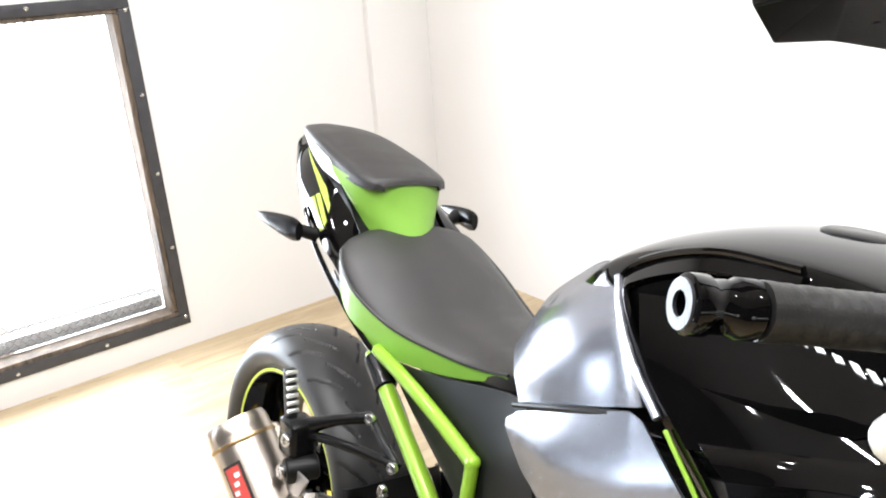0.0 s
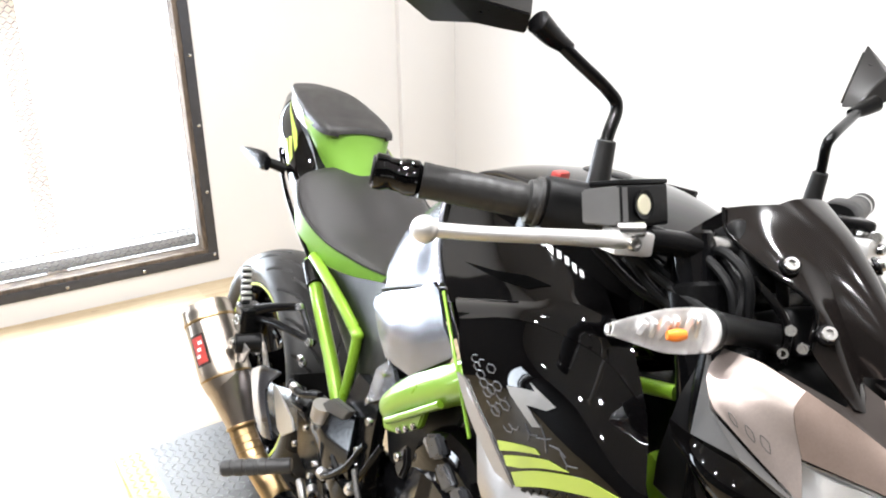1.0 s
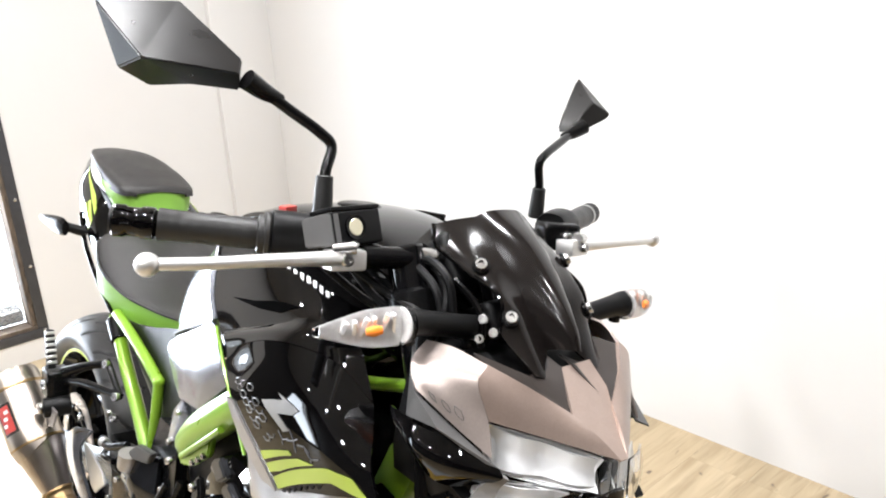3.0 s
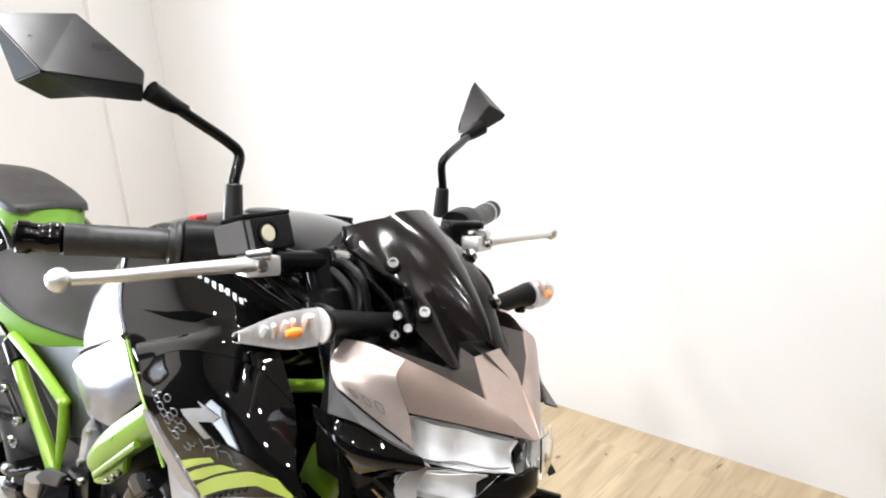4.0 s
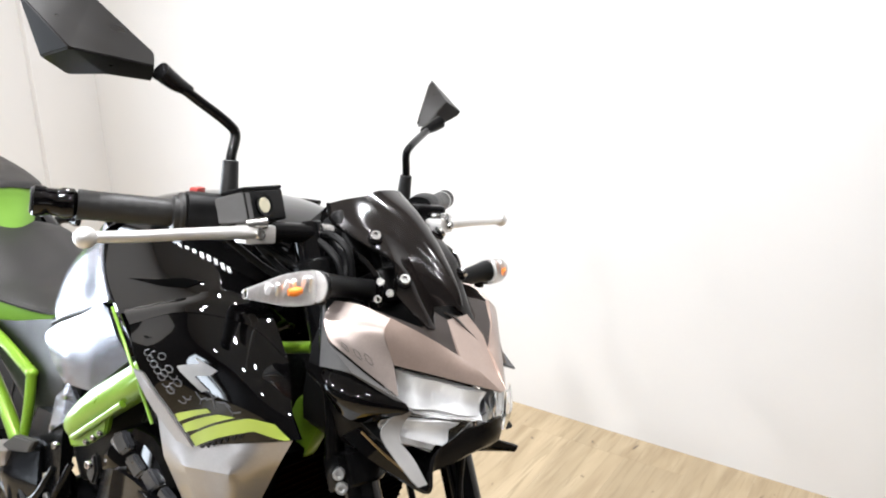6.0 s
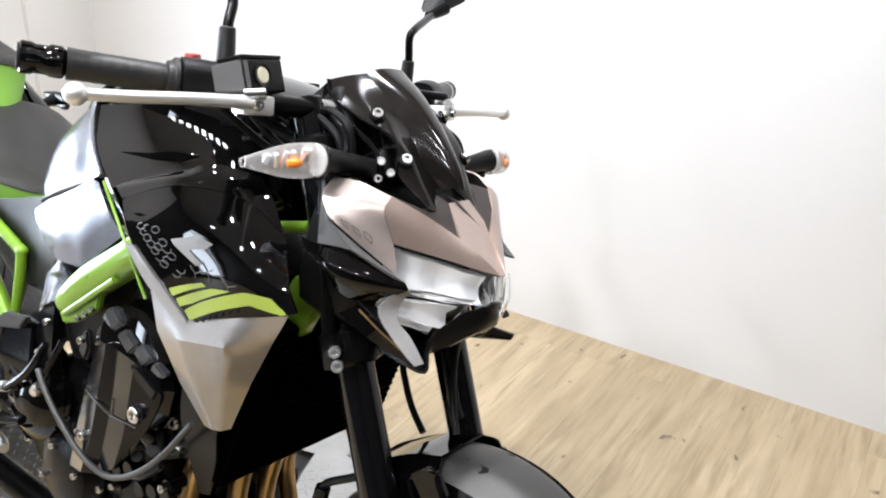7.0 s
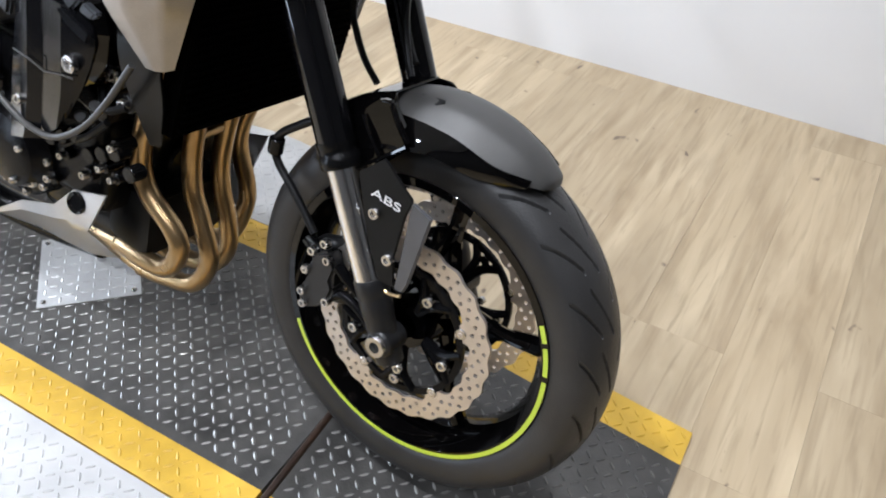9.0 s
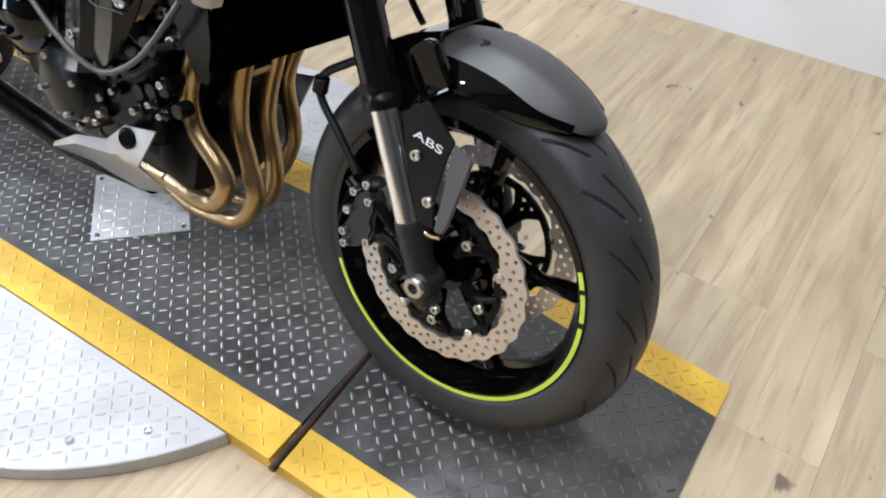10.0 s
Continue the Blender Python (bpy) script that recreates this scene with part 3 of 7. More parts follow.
# round turntable on both sides of the platform
for side, name in ((-1, "near"), (1, "far")):
    edge = C0 if side < 0 else C3
    h = (edge - HUBD.y) * side
    a0 = math.acos(min(1, h / TABLE))
    base = radians(-90 if side < 0 else 90)
    arc = [(HUBD.x + TABLE * math.cos(base + a), HUBD.y + TABLE * math.sin(base + a)) for a in (-a0 + 2 * a0 * k / 60 for k in range(61))]
    table = tagged(placed(new("turntable_plate"), DECK), "round aluminium tread plate turntable beside the platform", "turntable", "turntable plates")
    part("plate", slab([(x, y + side * 0.002, FLOOR + 0.001) for x, y in arc], (0, 0, -FLOOR - 0.003), 0.0015), DULL_PLATE, table, smooth=30)
    def on_table(s, c):
        return (c - edge) * side > 0.012 and math.hypot(s - HUBD.x, c - HUBD.y) < TABLE - 0.012
    bm = bmesh.new()
    lozenges(bm, [(s, c, -0.002, a) for s, c, z, a in spots(on_table)])
    tagged(part("tread_pattern", bm, DULL_PLATE, table, smooth=0, fix=False), kind="stuff")
    for k in range(9):
        a = base - a0 + 0.2 + (2 * a0 - 0.4) * k / 8
        r = TABLE - 0.05
        x, y = HUBD.x + r * math.cos(a), HUBD.y + r * math.sin(a)
        if (y - edge) * side > 0.03:
            part("bolt", lathe([(0.0001, 0.0045), (0.006, 0.004), (0.0085, -0.0025), (0.0001, -0.0025)], pose(x, y, 0), seg=12), STEEL, table)


# ---- the motorcycle, leaning on its side stand ----
# x ahead, y to its left, z up, in its own upright frame; the fork side is turned a little from the rear
bike = new("motorcycle")
bike.matrix_world = Matrix.Translation((1.455, 0.0495, 0.2948)) @ Matrix.Rotation(radians(-11.906), 4, "X") @ Matrix.Translation((-1.455, 0, -0.3))
tagged(bike, "black and lime green motorcycle with grey panels on its side stand", "motorcycle")
BODY = Matrix.Translation((1.2, 0, 0)) @ Matrix.Rotation(radians(1.8), 4, "Z") @ Matrix.Translation((-1.2, 0, 0))


def bpart(name, bm, mat, parent, label="", smooth=40):
    """A part of the rear frame."""
    bm.transform(BODY)
    return part(name, bm, mat, parent, label, smooth)


def flip(pts, side):
    return [(x, y * side, z) for x, y, z in pts]


def gflip(grid, side):
    return [flip(row, side) for row in grid]


def bolt(at, axis, r, parent, mat=STEEL, h=0.006, place=None):
    """A hex-socket bolt head."""
    a, d = Vector(at), Vector(axis).normalized()
    m = Matrix.Translation(a) @ d.to_track_quat("Z", "Y").to_matrix().to_4x4()
    bm = lathe([(0.0001, h * 0.45), (r * 0.45, h * 0.45), (r * 0.5, h), (r * 0.86, h), (r, h * 0.75), (r, -0.002), (0.0001, -0.002)], m, seg=12, closed=False)
    if place is not None:
        bm.transform(place)
    return part("bolt", bm, mat, parent)


def wheel_axis(x, z):
    return pose(x, 0, z, 90)


def tyre(x, z, shape, pitch, parent, steps=1000, fine=14):
    """A tyre with cut tread grooves."""
    prof = spline([(r, h, 0) for r, h in shape], fine)
    R = max(p.x for p in prof)
    wide = max(p.y for p in prof)
    bm, m, rings = bmesh.new(), wheel_axis(x, z), []
    count = round(2 * math.pi * R / pitch)
    step = 2 * math.pi * R / count
    for k in range(steps):
        a, ring = 2 * math.pi * k / steps, []
        for p in prof:
            r, u = p.x, abs(p.y) / wide
            s = a * R + (step / 2 if p.y > 0 else 0)
            cut = 0.0
            if r > R - 0.06:
                w = (s - 0.17 * u) % step
                if 0.10 < u < 0.52 and abs(w - step / 2) < 0.0042:
                    cut = 0.005
                w = (s + step * 0.45 - 0.13 * u) % step
                if 0.50 < u < 0.94 and abs(w - step / 2) < 0.0036:
                    cut = 0.0045
            ring.append(bm.verts.new(m @ Vector(((r - cut) * math.cos(a), (r - cut) * math.sin(a), p.y))))
        rings.append(ring)
    for a, b in zip(rings, rings[1:] + rings[:1]):
        for i in range(len(prof)):
            j = (i + 1) % len(prof)
            bm.faces.new((a[i], a[j], b[j], b[i]))
    return part("tyre", bm, RUBBER, parent, "black sports tyre with cut grooves", smooth=35)


def rim(x, z, half, parent_name, label, spokes=5):
    prof = [(0.2285, half), (0.2315, half + 0.003), (0.2285, half + 0.006), (0.2175, half + 0.006), (0.214, half - 0.002), (0.205, half - 0.018), (0.1955, half - 0.03)]
    prof = prof + [(r, -h) for r, h in prof[::-1]] + [(0.2, -half + 0.03), (0.218, -half + 0.006), (0.218, half - 0.006), (0.2, half - 0.03)]
    m = wheel_axis(x, z)
    bm = lathe(prof, m, 96)
    hub = lathe([(0.02, 0.062), (0.036, 0.062), (0.042, 0.045), (0.046, 0.02), (0.046, -0.02), (0.042, -0.045), (0.036, -0.062), (0.02, -0.062)], m, 32)
    legs = []
    for k in range(spokes):
        a = radians(8.5 + 360 / spokes * k)
        for d in (-1, 1):
            pts = [(0.046, a + 0.62 * d), (0.09, a + 0.19 * d), (0.128, a + 0.035 * d), (0.16, a), (0.201, a)]
            legs.append(tube([m @ Vector((r * math.cos(w), r * math.sin(w), 0.004 * d)) for r, w in pts], [0.013, 0.0105, 0.0100, 0.0108, 0.0135], 4, 8))
    ob = part(parent_name, bm, BLACK, bike, label)
    for leg in legs:
        part("spoke", leg, BLACK, ob)
    part("hub", hub, BLACK, ob)
    return ob


def stripe(x, z, h, arcs, parent):
    m = wheel_axis(x, z)
    for a, b in arcs:
        o = 0.0006 if h > 0 else -0.0006
        part("rim_stripe", lathe([(0.2205, h), (0.2272, h), (0.2272, h + o), (0.2205, h + o)], m, 80, (a, b)), RIMLIME, parent, "yellow-green rim stripe")


def brake_disc(x, z, h, R, r0, parent, carrier_r, lobes=24, turn=59):
    """A wavy drilled disc cut out as one sheet, its black carrier and bolts."""
    from mathutils.geometry import delaunay_2d_cdt
    out = lambda a: R - 0.0022 + 0.0022 * math.cos(lobes * a)
    step_ = 2 * math.pi / 5
    tab = lambda a: ((a - radians(turn + 36) + step_ / 2) % step_ - step_ / 2) / 0.125
    inn = lambda a: r0 + 0.0018 * math.cos(lobes * a + 1.5) - 0.175 * r0 * math.exp(-tab(a) ** 4)
    pts, loops = [], []
    def loop(fn, n):
        base = len(pts)
        pts.extend(fn(2 * math.pi * k / n) for k in range(n))
        loops.append([(base + k, base + (k + 1) % n) for k in range(n)])
    loop(lambda a: Vector((out(a) * math.cos(a), out(a) * math.sin(a))), 120)
    loop(lambda a: Vector((inn(a) * math.cos(a), inn(a) * math.sin(a))), 150)
    holes = []
    for ring, n, off in ((0.18, 32, 0), (0.5, 32, 0.5), (0.82, 32, 0)):
        for k in range(n):
            a = 2 * math.pi * (k + off) / n
            r = r0 + 0.003 + (R - r0 - 0.008) * ring
            holes.append(Vector((r * math.cos(a), r * math.sin(a))))
            loop(lambda t, c=holes[-1]: c + 0.0034 * Vector((math.cos(t), math.sin(t))), 8)
    vs, es, fs, *_ = delaunay_2d_cdt(pts, [e for l in loops for e in l], [], 0, 1e-6)
    keep = []
    for f in fs:
        c = sum((vs[i] for i in f), Vector((0, 0))) / len(f)
        a = math.atan2(c.y, c.x)
        if inn(a) - 0.0005 < c.length < out(a) + 0.0005 and all((c - q).length > 0.0030 for q in holes):
            keep.append(f)
    m, bm = wheel_axis(x, z), bmesh.new()
    lay = []
    for d in (0.0024, -0.0024):
        lay.append([bm.verts.new(m @ Vector((v.x, v.y, h + d))) for v in vs])
    used = {}
    for f in keep:
        bm.faces.new([lay[0][i] for i in f]), bm.faces.new([lay[1][i] for i in f[::-1]])
        for i, j in zip(f, f[1:] + f[:1]):
            used[(i, j)] = used.get((i, j), 0) + 1
    for i, j in list(used):
        if (j, i) not in used:
            bm.faces.new((lay[0][j], lay[0][i], lay[1][i], lay[1][j]))
    for v in [v for v in bm.verts if not v.link_faces]:
        bm.verts.remove(v)
    disc = part("brake_disc", bm, DISC, parent, "drilled wave brake disc", smooth=30)
    s = 1 if h > 0 else -1
    bm = lathe([(carrier_r - 0.006, h + s * 0.003), (carrier_r + 0.004, h + s * 0.003), (carrier_r + 0.004, h - s * 0.003), (carrier_r - 0.006, h - s * 0.003)], m, 64)
    arms = []
    for k in range(5):
        a = radians(turn + 72 * k)
        for d in (-0.28, 0.28):
            arms.append(tube([m @ Vector((0.04 * math.cos(a), 0.04 * math.sin(a), h * 0.86)), m @ Vector((0.075 * math.cos(a + d * 0.4), 0.075 * math.sin(a + d * 0.4), h)), m @ Vector((carrier_r * math.cos(a + d), carrier_r * math.sin(a + d), h))], [0.009, 0.0075, 0.006], 4, 8))
    part("disc_carrier", bm, GUN, disc, "charcoal disc carrier")
    for arm in arms:
        part("carrier_arm", arm, GUN, disc)
    axis = m.to_3x3() @ Vector((0, 0, s))
    for k in range(5):
        a = radians(turn + 72 * k)
        bolt(m @ Vector((0.083 * math.cos(a), 0.083 * math.sin(a), h + s * 0.008)), axis, 0.0085, disc)
        a += radians(36)
        q = m @ Vector((r0 * 0.91 * math.cos(a), r0 * 0.91 * math.sin(a), h))
        part("disc_button", rod(q - axis * 0.003, q + axis * 0.0042, 0.0085, 20), STEEL, disc)
        part("button_eye", rod(q + axis * 0.004, q + axis * 0.0052, 0.0034, 12), DISC, disc)
    return disc


# front wheel
FX, FZ = 1.455, 0.30
fwheel = rim(FX, FZ, 0.049, "front_wheel", "gloss black front wheel")
tyre(FX, FZ, [(0.226, 0.05), (0.236, 0.0575), (0.256, 0.0615), (0.274, 0.0575), (0.288, 0.044), (0.297, 0.023), (0.30, 0), (0.297, -0.023), (0.288, -0.044), (0.274, -0.0575), (0.256, -0.0615), (0.236, -0.0575), (0.226, -0.05), (0.222, -0.03), (0.222, 0.03)], 0.088, fwheel)
stripe(FX, FZ, 0.0552, ((205, 364.5), (367, 378), (380, 386.5)), fwheel)
stripe(FX, FZ, -0.0552, ((205, 364.5), (367, 378), (380, 386.5)), fwheel)
brake_disc(FX, FZ, 0.070, 0.150, 0.116, fwheel, 0.103)
brake_disc(FX, FZ, -0.070, 0.150, 0.116, fwheel, 0.103)

# fork legs
RAKE = Vector((-0.4027, 0, 0.9153))
AHEAD = Vector((0.9153, 0, 0.4027))
for side in (1, -1):
    foot = Vector((1.452, -0.105 * side, 0.30))
    leg = part("fork_leg", rod(foot + RAKE * 0.262, foot + RAKE * 0.83, 0.0265, 32), ANODISED, bike, "gloss black upside-down fork leg")
    at = lambda s: foot + RAKE * s
    part("slider", rod(at(0.08), at(0.27), 0.0222, 32), SLIDER, leg, "chrome fork slider")
    bm = lathe([(0.021, 0), (0.0285, 0), (0.0295, 0.004), (0.0295, 0.016), (0.027, 0.019), (0.027, 0.026), (0.0285, 0.03), (0.0285, 0.036), (0.021, 0.036)], Matrix.Translation(at(0.252)) @ RAKE.to_track_quat("Z", "Y").to_matrix().to_4x4(), 32)
    part("dust_seal", bm, SATIN, leg)
    bm = lathe([(0.0001, -0.035), (0.02, -0.035), (0.021, -0.025), (0.0215, 0.03), (0.0235, 0.045), (0.0235, 0.062), (0.0225, 0.066), (0.0240, 0.070), (0.0240, 0.090), (0.0215, 0.095), (0.0001, 0.095)], Matrix.Translation(at(0.0)) @ RAKE.to_track_quat("Z", "Y").to_matrix().to_4x4(), 32, closed=False)
    rod((1.455, -0.082 * side, 0.30), (1.455, -0.126 * side, 0.30), 0.021, 24, bm=bm)
    box((0.022, 0.016, 0.09), Matrix.Translation(at(0.05) - AHEAD * 0.026 + Vector((0, 0.012 * side, 0))) @ pose(0, 0, 0, 0, -23.7), 0.005, bm=bm)
    part("fork_foot", bm, CAST, leg, "dark grey cast fork foot")
    axis = (0, -side, 0)
    bm = lathe([(0.0075, 0.002), (0.0085, 0.009), (0.0155, 0.009), (0.0165, 0.007), (0.0165, 0.0), (0.0075, 0.0)], Matrix.Translation((1.455, -0.126 * side, 0.30)) @ Vector(axis).to_track_quat("Z", "Y").to_matrix().to_4x4(), 24)
    part("axle_end", bm, STEEL, leg, "hollow steel axle end")
    bolt((1.487, -0.116 * side, 0.272), axis, 0.007, leg)
    # caliper behind the leg
    outline = [(1.305, 0.361), (1.318, 0.380), (1.336, 0.390), (1.347, 0.384), (1.353, 0.365), (1.346, 0.343), (1.352, 0.330), (1.343, 0.306), (1.326, 0.288), (1.298, 0.274), (1.288, 0.281), (1.288, 0.307), (1.300, 0.326), (1.303, 0.344)]
    bm = slab([(x, -0.104 * side, z) for x, z in outline], (0, 0.026 * side, 0), 0.005)
    cal = part("brake_caliper", bm, CAST, bike, "dark grey brake caliper", smooth=50)
    m = pose(1.322, -0.060 * side, 0.335, 0, 74)
    bm = box((0.105, 0.030, 0.046), m, 0.009, 3)
    box((0.06, 0.05, 0.022), m @ pose(0, -0.012 * side, 0.012), 0.006, bm=bm)
    part("caliper_half", bm, CAST, cal, "dark grey inner half of the caliper")
    for x, z in ((1.298, 0.308), (1.302, 0.288), (1.303, 0.348), (1.341, 0.379)):
        bolt((x, -0.104 * side, z), axis, 0.0072, cal, h=0.008)
    bm = tube([(1.353, -0.098 * side, 0.373), (1.370, -0.095 * side, 0.355), (1.389, -0.090 * side, 0.337)], [0.009, 0.0085, 0.008], 4, 10)
    part("caliper_bracket", bm, GUN, cal, "charcoal bracket arm")
    bm = tube([(1.334, -0.090 * side, 0.303), (1.362, -0.090 * side, 0.321), (1.398, -0.090 * side, 0.307), (1.424, -0.090 * side, 0.283)], [0.0085, 0.0075, 0.0075, 0.009], 4, 10)
    part("caliper_bracket", bm, GUN, cal, "charcoal bracket arm")
    bm = tube([(1.284, -0.085 * side, 0.384), (1.307, -0.085 * side, 0.373), (1.342, -0.085 * side, 0.379)], [0.010, 0.011, 0.010], 4, 10)
    part("caliper_bracket", bm, SATIN, cal, "black upper bracket")
    for p in ((1.308, -0.098 * side, 0.379), (1.330, -0.098 * side, 0.400), (1.340, -0.098 * side, 0.305)):
        bolt(p, axis, 0.0075, cal, h=0.008)
    bm = tube([(1.30, -0.09 * side, 0.40), (1.255, -0.085 * side, 0.445), (1.212, -0.08 * side, 0.485), (1.215, -0.08 * side, 0.52), (1.265, -0.085 * side, 0.557), (1.31, -0.082 * side, 0.585)], 0.0062, 6, 10)
    hose = part("brake_hose", bm, MATTE, bike, "black brake hose")
    part("hose_clip", rod((1.209, -0.08 * side, 0.492), (1.213, -0.08 * side, 0.516), 0.0115), SATIN, hose)
    # side guard beside the slider
    pts = [(1.386, 0.538), (1.425, 0.572), (1.474, 0.531), (1.466, 0.506), (1.456, 0.44), (1.462, 0.395), (1.436, 0.394), (1.41, 0.45)]
    bm = slab([(x, -0.117 * side, z) for x, z in pts], (0, 0.004 * side, 0), 0.0015)
    guard = part("fork_guard", bm, MATTE, bike, "black plastic fork guard")
    bm = slab([(x, -0.119 * side, z) for x, z in ((1.474, 0.530), (1.505, 0.518), (1.503, 0.508), (1.484, 0.41), (1.477, 0.394), (1.463, 0.394), (1.467, 0.44), (1.471, 0.505))], (0, 0.006 * side, 0), 0.002)
    part("guard_edge", bm, DGREY2, guard, "grey edge panel")
    part("cable_tie", tube([(1.439, -0.108 * side, 0.378), (1.452, -0.108 * side, 0.376), (1.469, -0.108 * side, 0.381)], 0.0026, 3, 8), GOLD, guard, "yellowed tie at the foot of the guard")
    for x, z in ((1.419, 0.492), (1.448, 0.434)):
        bolt((x, -0.117 * side, z), axis, 0.0085, guard)
    if side == 1:
        writing("letters", "ABS", 0.0165, Matrix.Translation((1.434, -0.1178, 0.5165)) @ pose(0, 0, 0, 90, 0, 0) @ pose(0, 0, 0, 0, 0, -9) @ Matrix.Diagonal((1.75, 1, 1, 1)), WHITE, guard)

# fork clamps and stem
bm = bmesh.new()
for side in (1, -1):
    c = Vector((1.452, -0.105 * side, 0.30)) + RAKE * 0.50
    rod(c - RAKE * 0.024, c + RAKE * 0.024, 0.038, 28, bm=bm)
    box((0.03, 0.03, 0.046), Matrix.Translation(c + Vector((0.004, -0.032 * side, 0))) @ pose(0, 0, 0, 0, -23.7), 0.004, bm=bm)
box((0.085, 0.17, 0.046), Matrix.Translation(Vector((1.452, 0, 0.30)) + RAKE * 0.50 - AHEAD * 0.02) @ pose(0, 0, 0, 0, -23.7), 0.008, bm=bm)
clamp = part("lower_fork_clamp", bm, SATIN, bike, "black lower fork clamp")
for side in (1, -1):
    c = Vector((1.452, -0.105 * side, 0.30)) + RAKE * 0.50
    for s in (-0.009, 0.009):
        bolt(c + RAKE * s + Vector((0.022, -0.051 * side, 0)), (0.65, -0.75 * side, 0.2), 0.0078, clamp, BRIGHT, h=0.010)
bm = bmesh.new()
for side in (1, -1):
    c = Vector((1.452, -0.105 * side, 0.30)) + RAKE * 0.76
    rod(c - RAKE * 0.018, c + RAKE * 0.018, 0.036, 28, bm=bm)
box((0.08, 0.19, 0.03), Matrix.Translation(Vector((1.452, 0, 0.30)) + RAKE * 0.76 - AHEAD * 0.02) @ pose(0, 0, 0, 0, -23.7), 0.008, bm=bm)
rod(Vector((1.425, 0, 0.30)) + RAKE * 0.48, Vector((1.425, 0, 0.30)) + RAKE * 0.78, 0.034, 24, bm=bm)
part("upper_fork_clamp", bm, SATIN, bike, "black upper fork clamp and stem")

# front fender
def fender_row(theta, r, half, drop, lift=0.0):
    a = radians(theta)
    row = []
    for v in (-1, -0.8, -0.45, 0, 0.45, 0.8, 1):
        rr = r - drop * abs(v) ** 2.6 + (lift if abs(v) < 0.1 else 0)
        row.append((FX + rr * math.cos(a), half * v, FZ + rr * math.sin(a)))
    return row
rows = [fender_row(t, r, h, d) for t, r, h, d in ((59.5, 0.311, 0.012, 0.002), (62, 0.318, 0.036, 0.012), (70, 0.326, 0.058, 0.028), (82, 0.334, 0.066, 0.03), (95, 0.338, 0.066, 0.025), (108, 0.337, 0.058, 0.016), (113, 0.335, 0.05, 0.01))]
fender = part("front_fender", patch(rows, 0.003, 6, 4), FENDER, bike, "dark grey satin front fender")
for side in (1, -1):
    grid = [[(FX + r * math.cos(radians(t)), -y * side, FZ + r * math.sin(radians(t))) for t, r, y in row] for row in (
        ((64, 0.311, 0.04), (72, 0.305, 0.064), (84, 0.312, 0.07), (98, 0.318, 0.07), (112, 0.322, 0.06)),
        ((63.5, 0.303, 0.045), (73, 0.29, 0.068), (85, 0.297, 0.08), (100, 0.298, 0.084), (116, 0.30, 0.078)),
        ((64, 0.297, 0.046), (75, 0.278, 0.07), (87, 0.283, 0.088), (101, 0.277, 0.096), (116, 0.27, 0.09)))]
    part("fender_side", patch(grid, 0.003, 4, 5), BLACK, fender, "gloss black fender side")
    grid = [[(1.385, -0.05 * side, 0.632), (1.40, -0.075 * side, 0.62), (1.41, -0.084 * side, 0.585)], [(1.33, -0.05 * side, 0.61), (1.345, -0.078 * side, 0.59), (1.36, -0.09 * side, 0.53)], [(1.265, -0.05 * side, 0.565), (1.275, -0.072 * side, 0.545), (1.285, -0.078 * side, 0.505)]]
    part("fender_rear", patch(grid, 0.003, 5, 5), BLACK, fender, "gloss black rear of the fender")
for side in (1, -1):
    at = lambda t, v: Vector((FX + (0.3385 - 0.028 * abs(v) ** 2.6) * math.cos(radians(t)), -0.066 * v * side, FZ + (0.3385 - 0.028 * abs(v) ** 2.6) * math.sin(radians(t))))
    part("fender_slot", slab([at(t, v) for t, v in ((98, 0.40), (92.5, 0.62), (91, 0.50), (91.5, 0.42))], (0, 0, -0.003), 0), MATTE, fender, "small black slot in the fender top", smooth=0)
    pts = [(1.366, 0.612), (1.390, 0.634), (1.408, 0.636), (1.444, 0.588), (1.405, 0.548), (1.368, 0.528)]
    mount = part("fender_mount", slab([(x, -0.093 * side, z - (0.03 if side < 0 else 0)) for x, z in pts], (0, 0.012 * side, 0), 0.003), BLACK, fender, "gloss black fender mount")
    if side < 0:
        continue
    for a, b in (((1.369, 0.606), (1.402, 0.560)), ((1.411, 0.632), (1.440, 0.592)), ((1.372, 0.532), (1.440, 0.586))):
        part("mount_rib", tube([(a[0], -0.094 * side, a[1]), ((a[0] + b[0]) / 2, -0.097 * side, (a[1] + b[1]) / 2), (b[0], -0.095 * side, b[1])], 0.0042, 3, 8), BLACK, mount, "raised gloss black rib")
part("fender_bridge", patch([[(1.385, y, 0.634) for y in (-0.05, 0, 0.05)], [(1.33, y, 0.612) for y in (-0.05, 0, 0.05)], [(1.265, y, 0.567) for y in (-0.05, 0, 0.05)]], 0.003, 4, 2), BLACK, fender)

# ---- headlight cowl ----
NA = (1.226, -0.168, 0.978)
ND, NE, NT, NH = (1.408, -0.018, 0.887), (1.358, -0.046, 0.925), (1.314, -0.022, 0.960), (1.258, -0.187, 0.939)
NQ, NR = (1.304, -0.062, 0.952), (1.292, -0.022, 0.966)


def over(pts, side):
    """The same points, or those across the headlight's middle plane."""
    return [(x, y, z) if side == 1 else (x - max(0, -y - 0.14) * 0.8, -0.024 - y * 0.96, z) for x, y, z in pts]


def tuck(pts, side):
    """As over(), with the far side's blades set further in."""
    return [(x, y, z) if side == 1 else (x - 0.05, -0.05 - y, z) for x, y, z in pts]


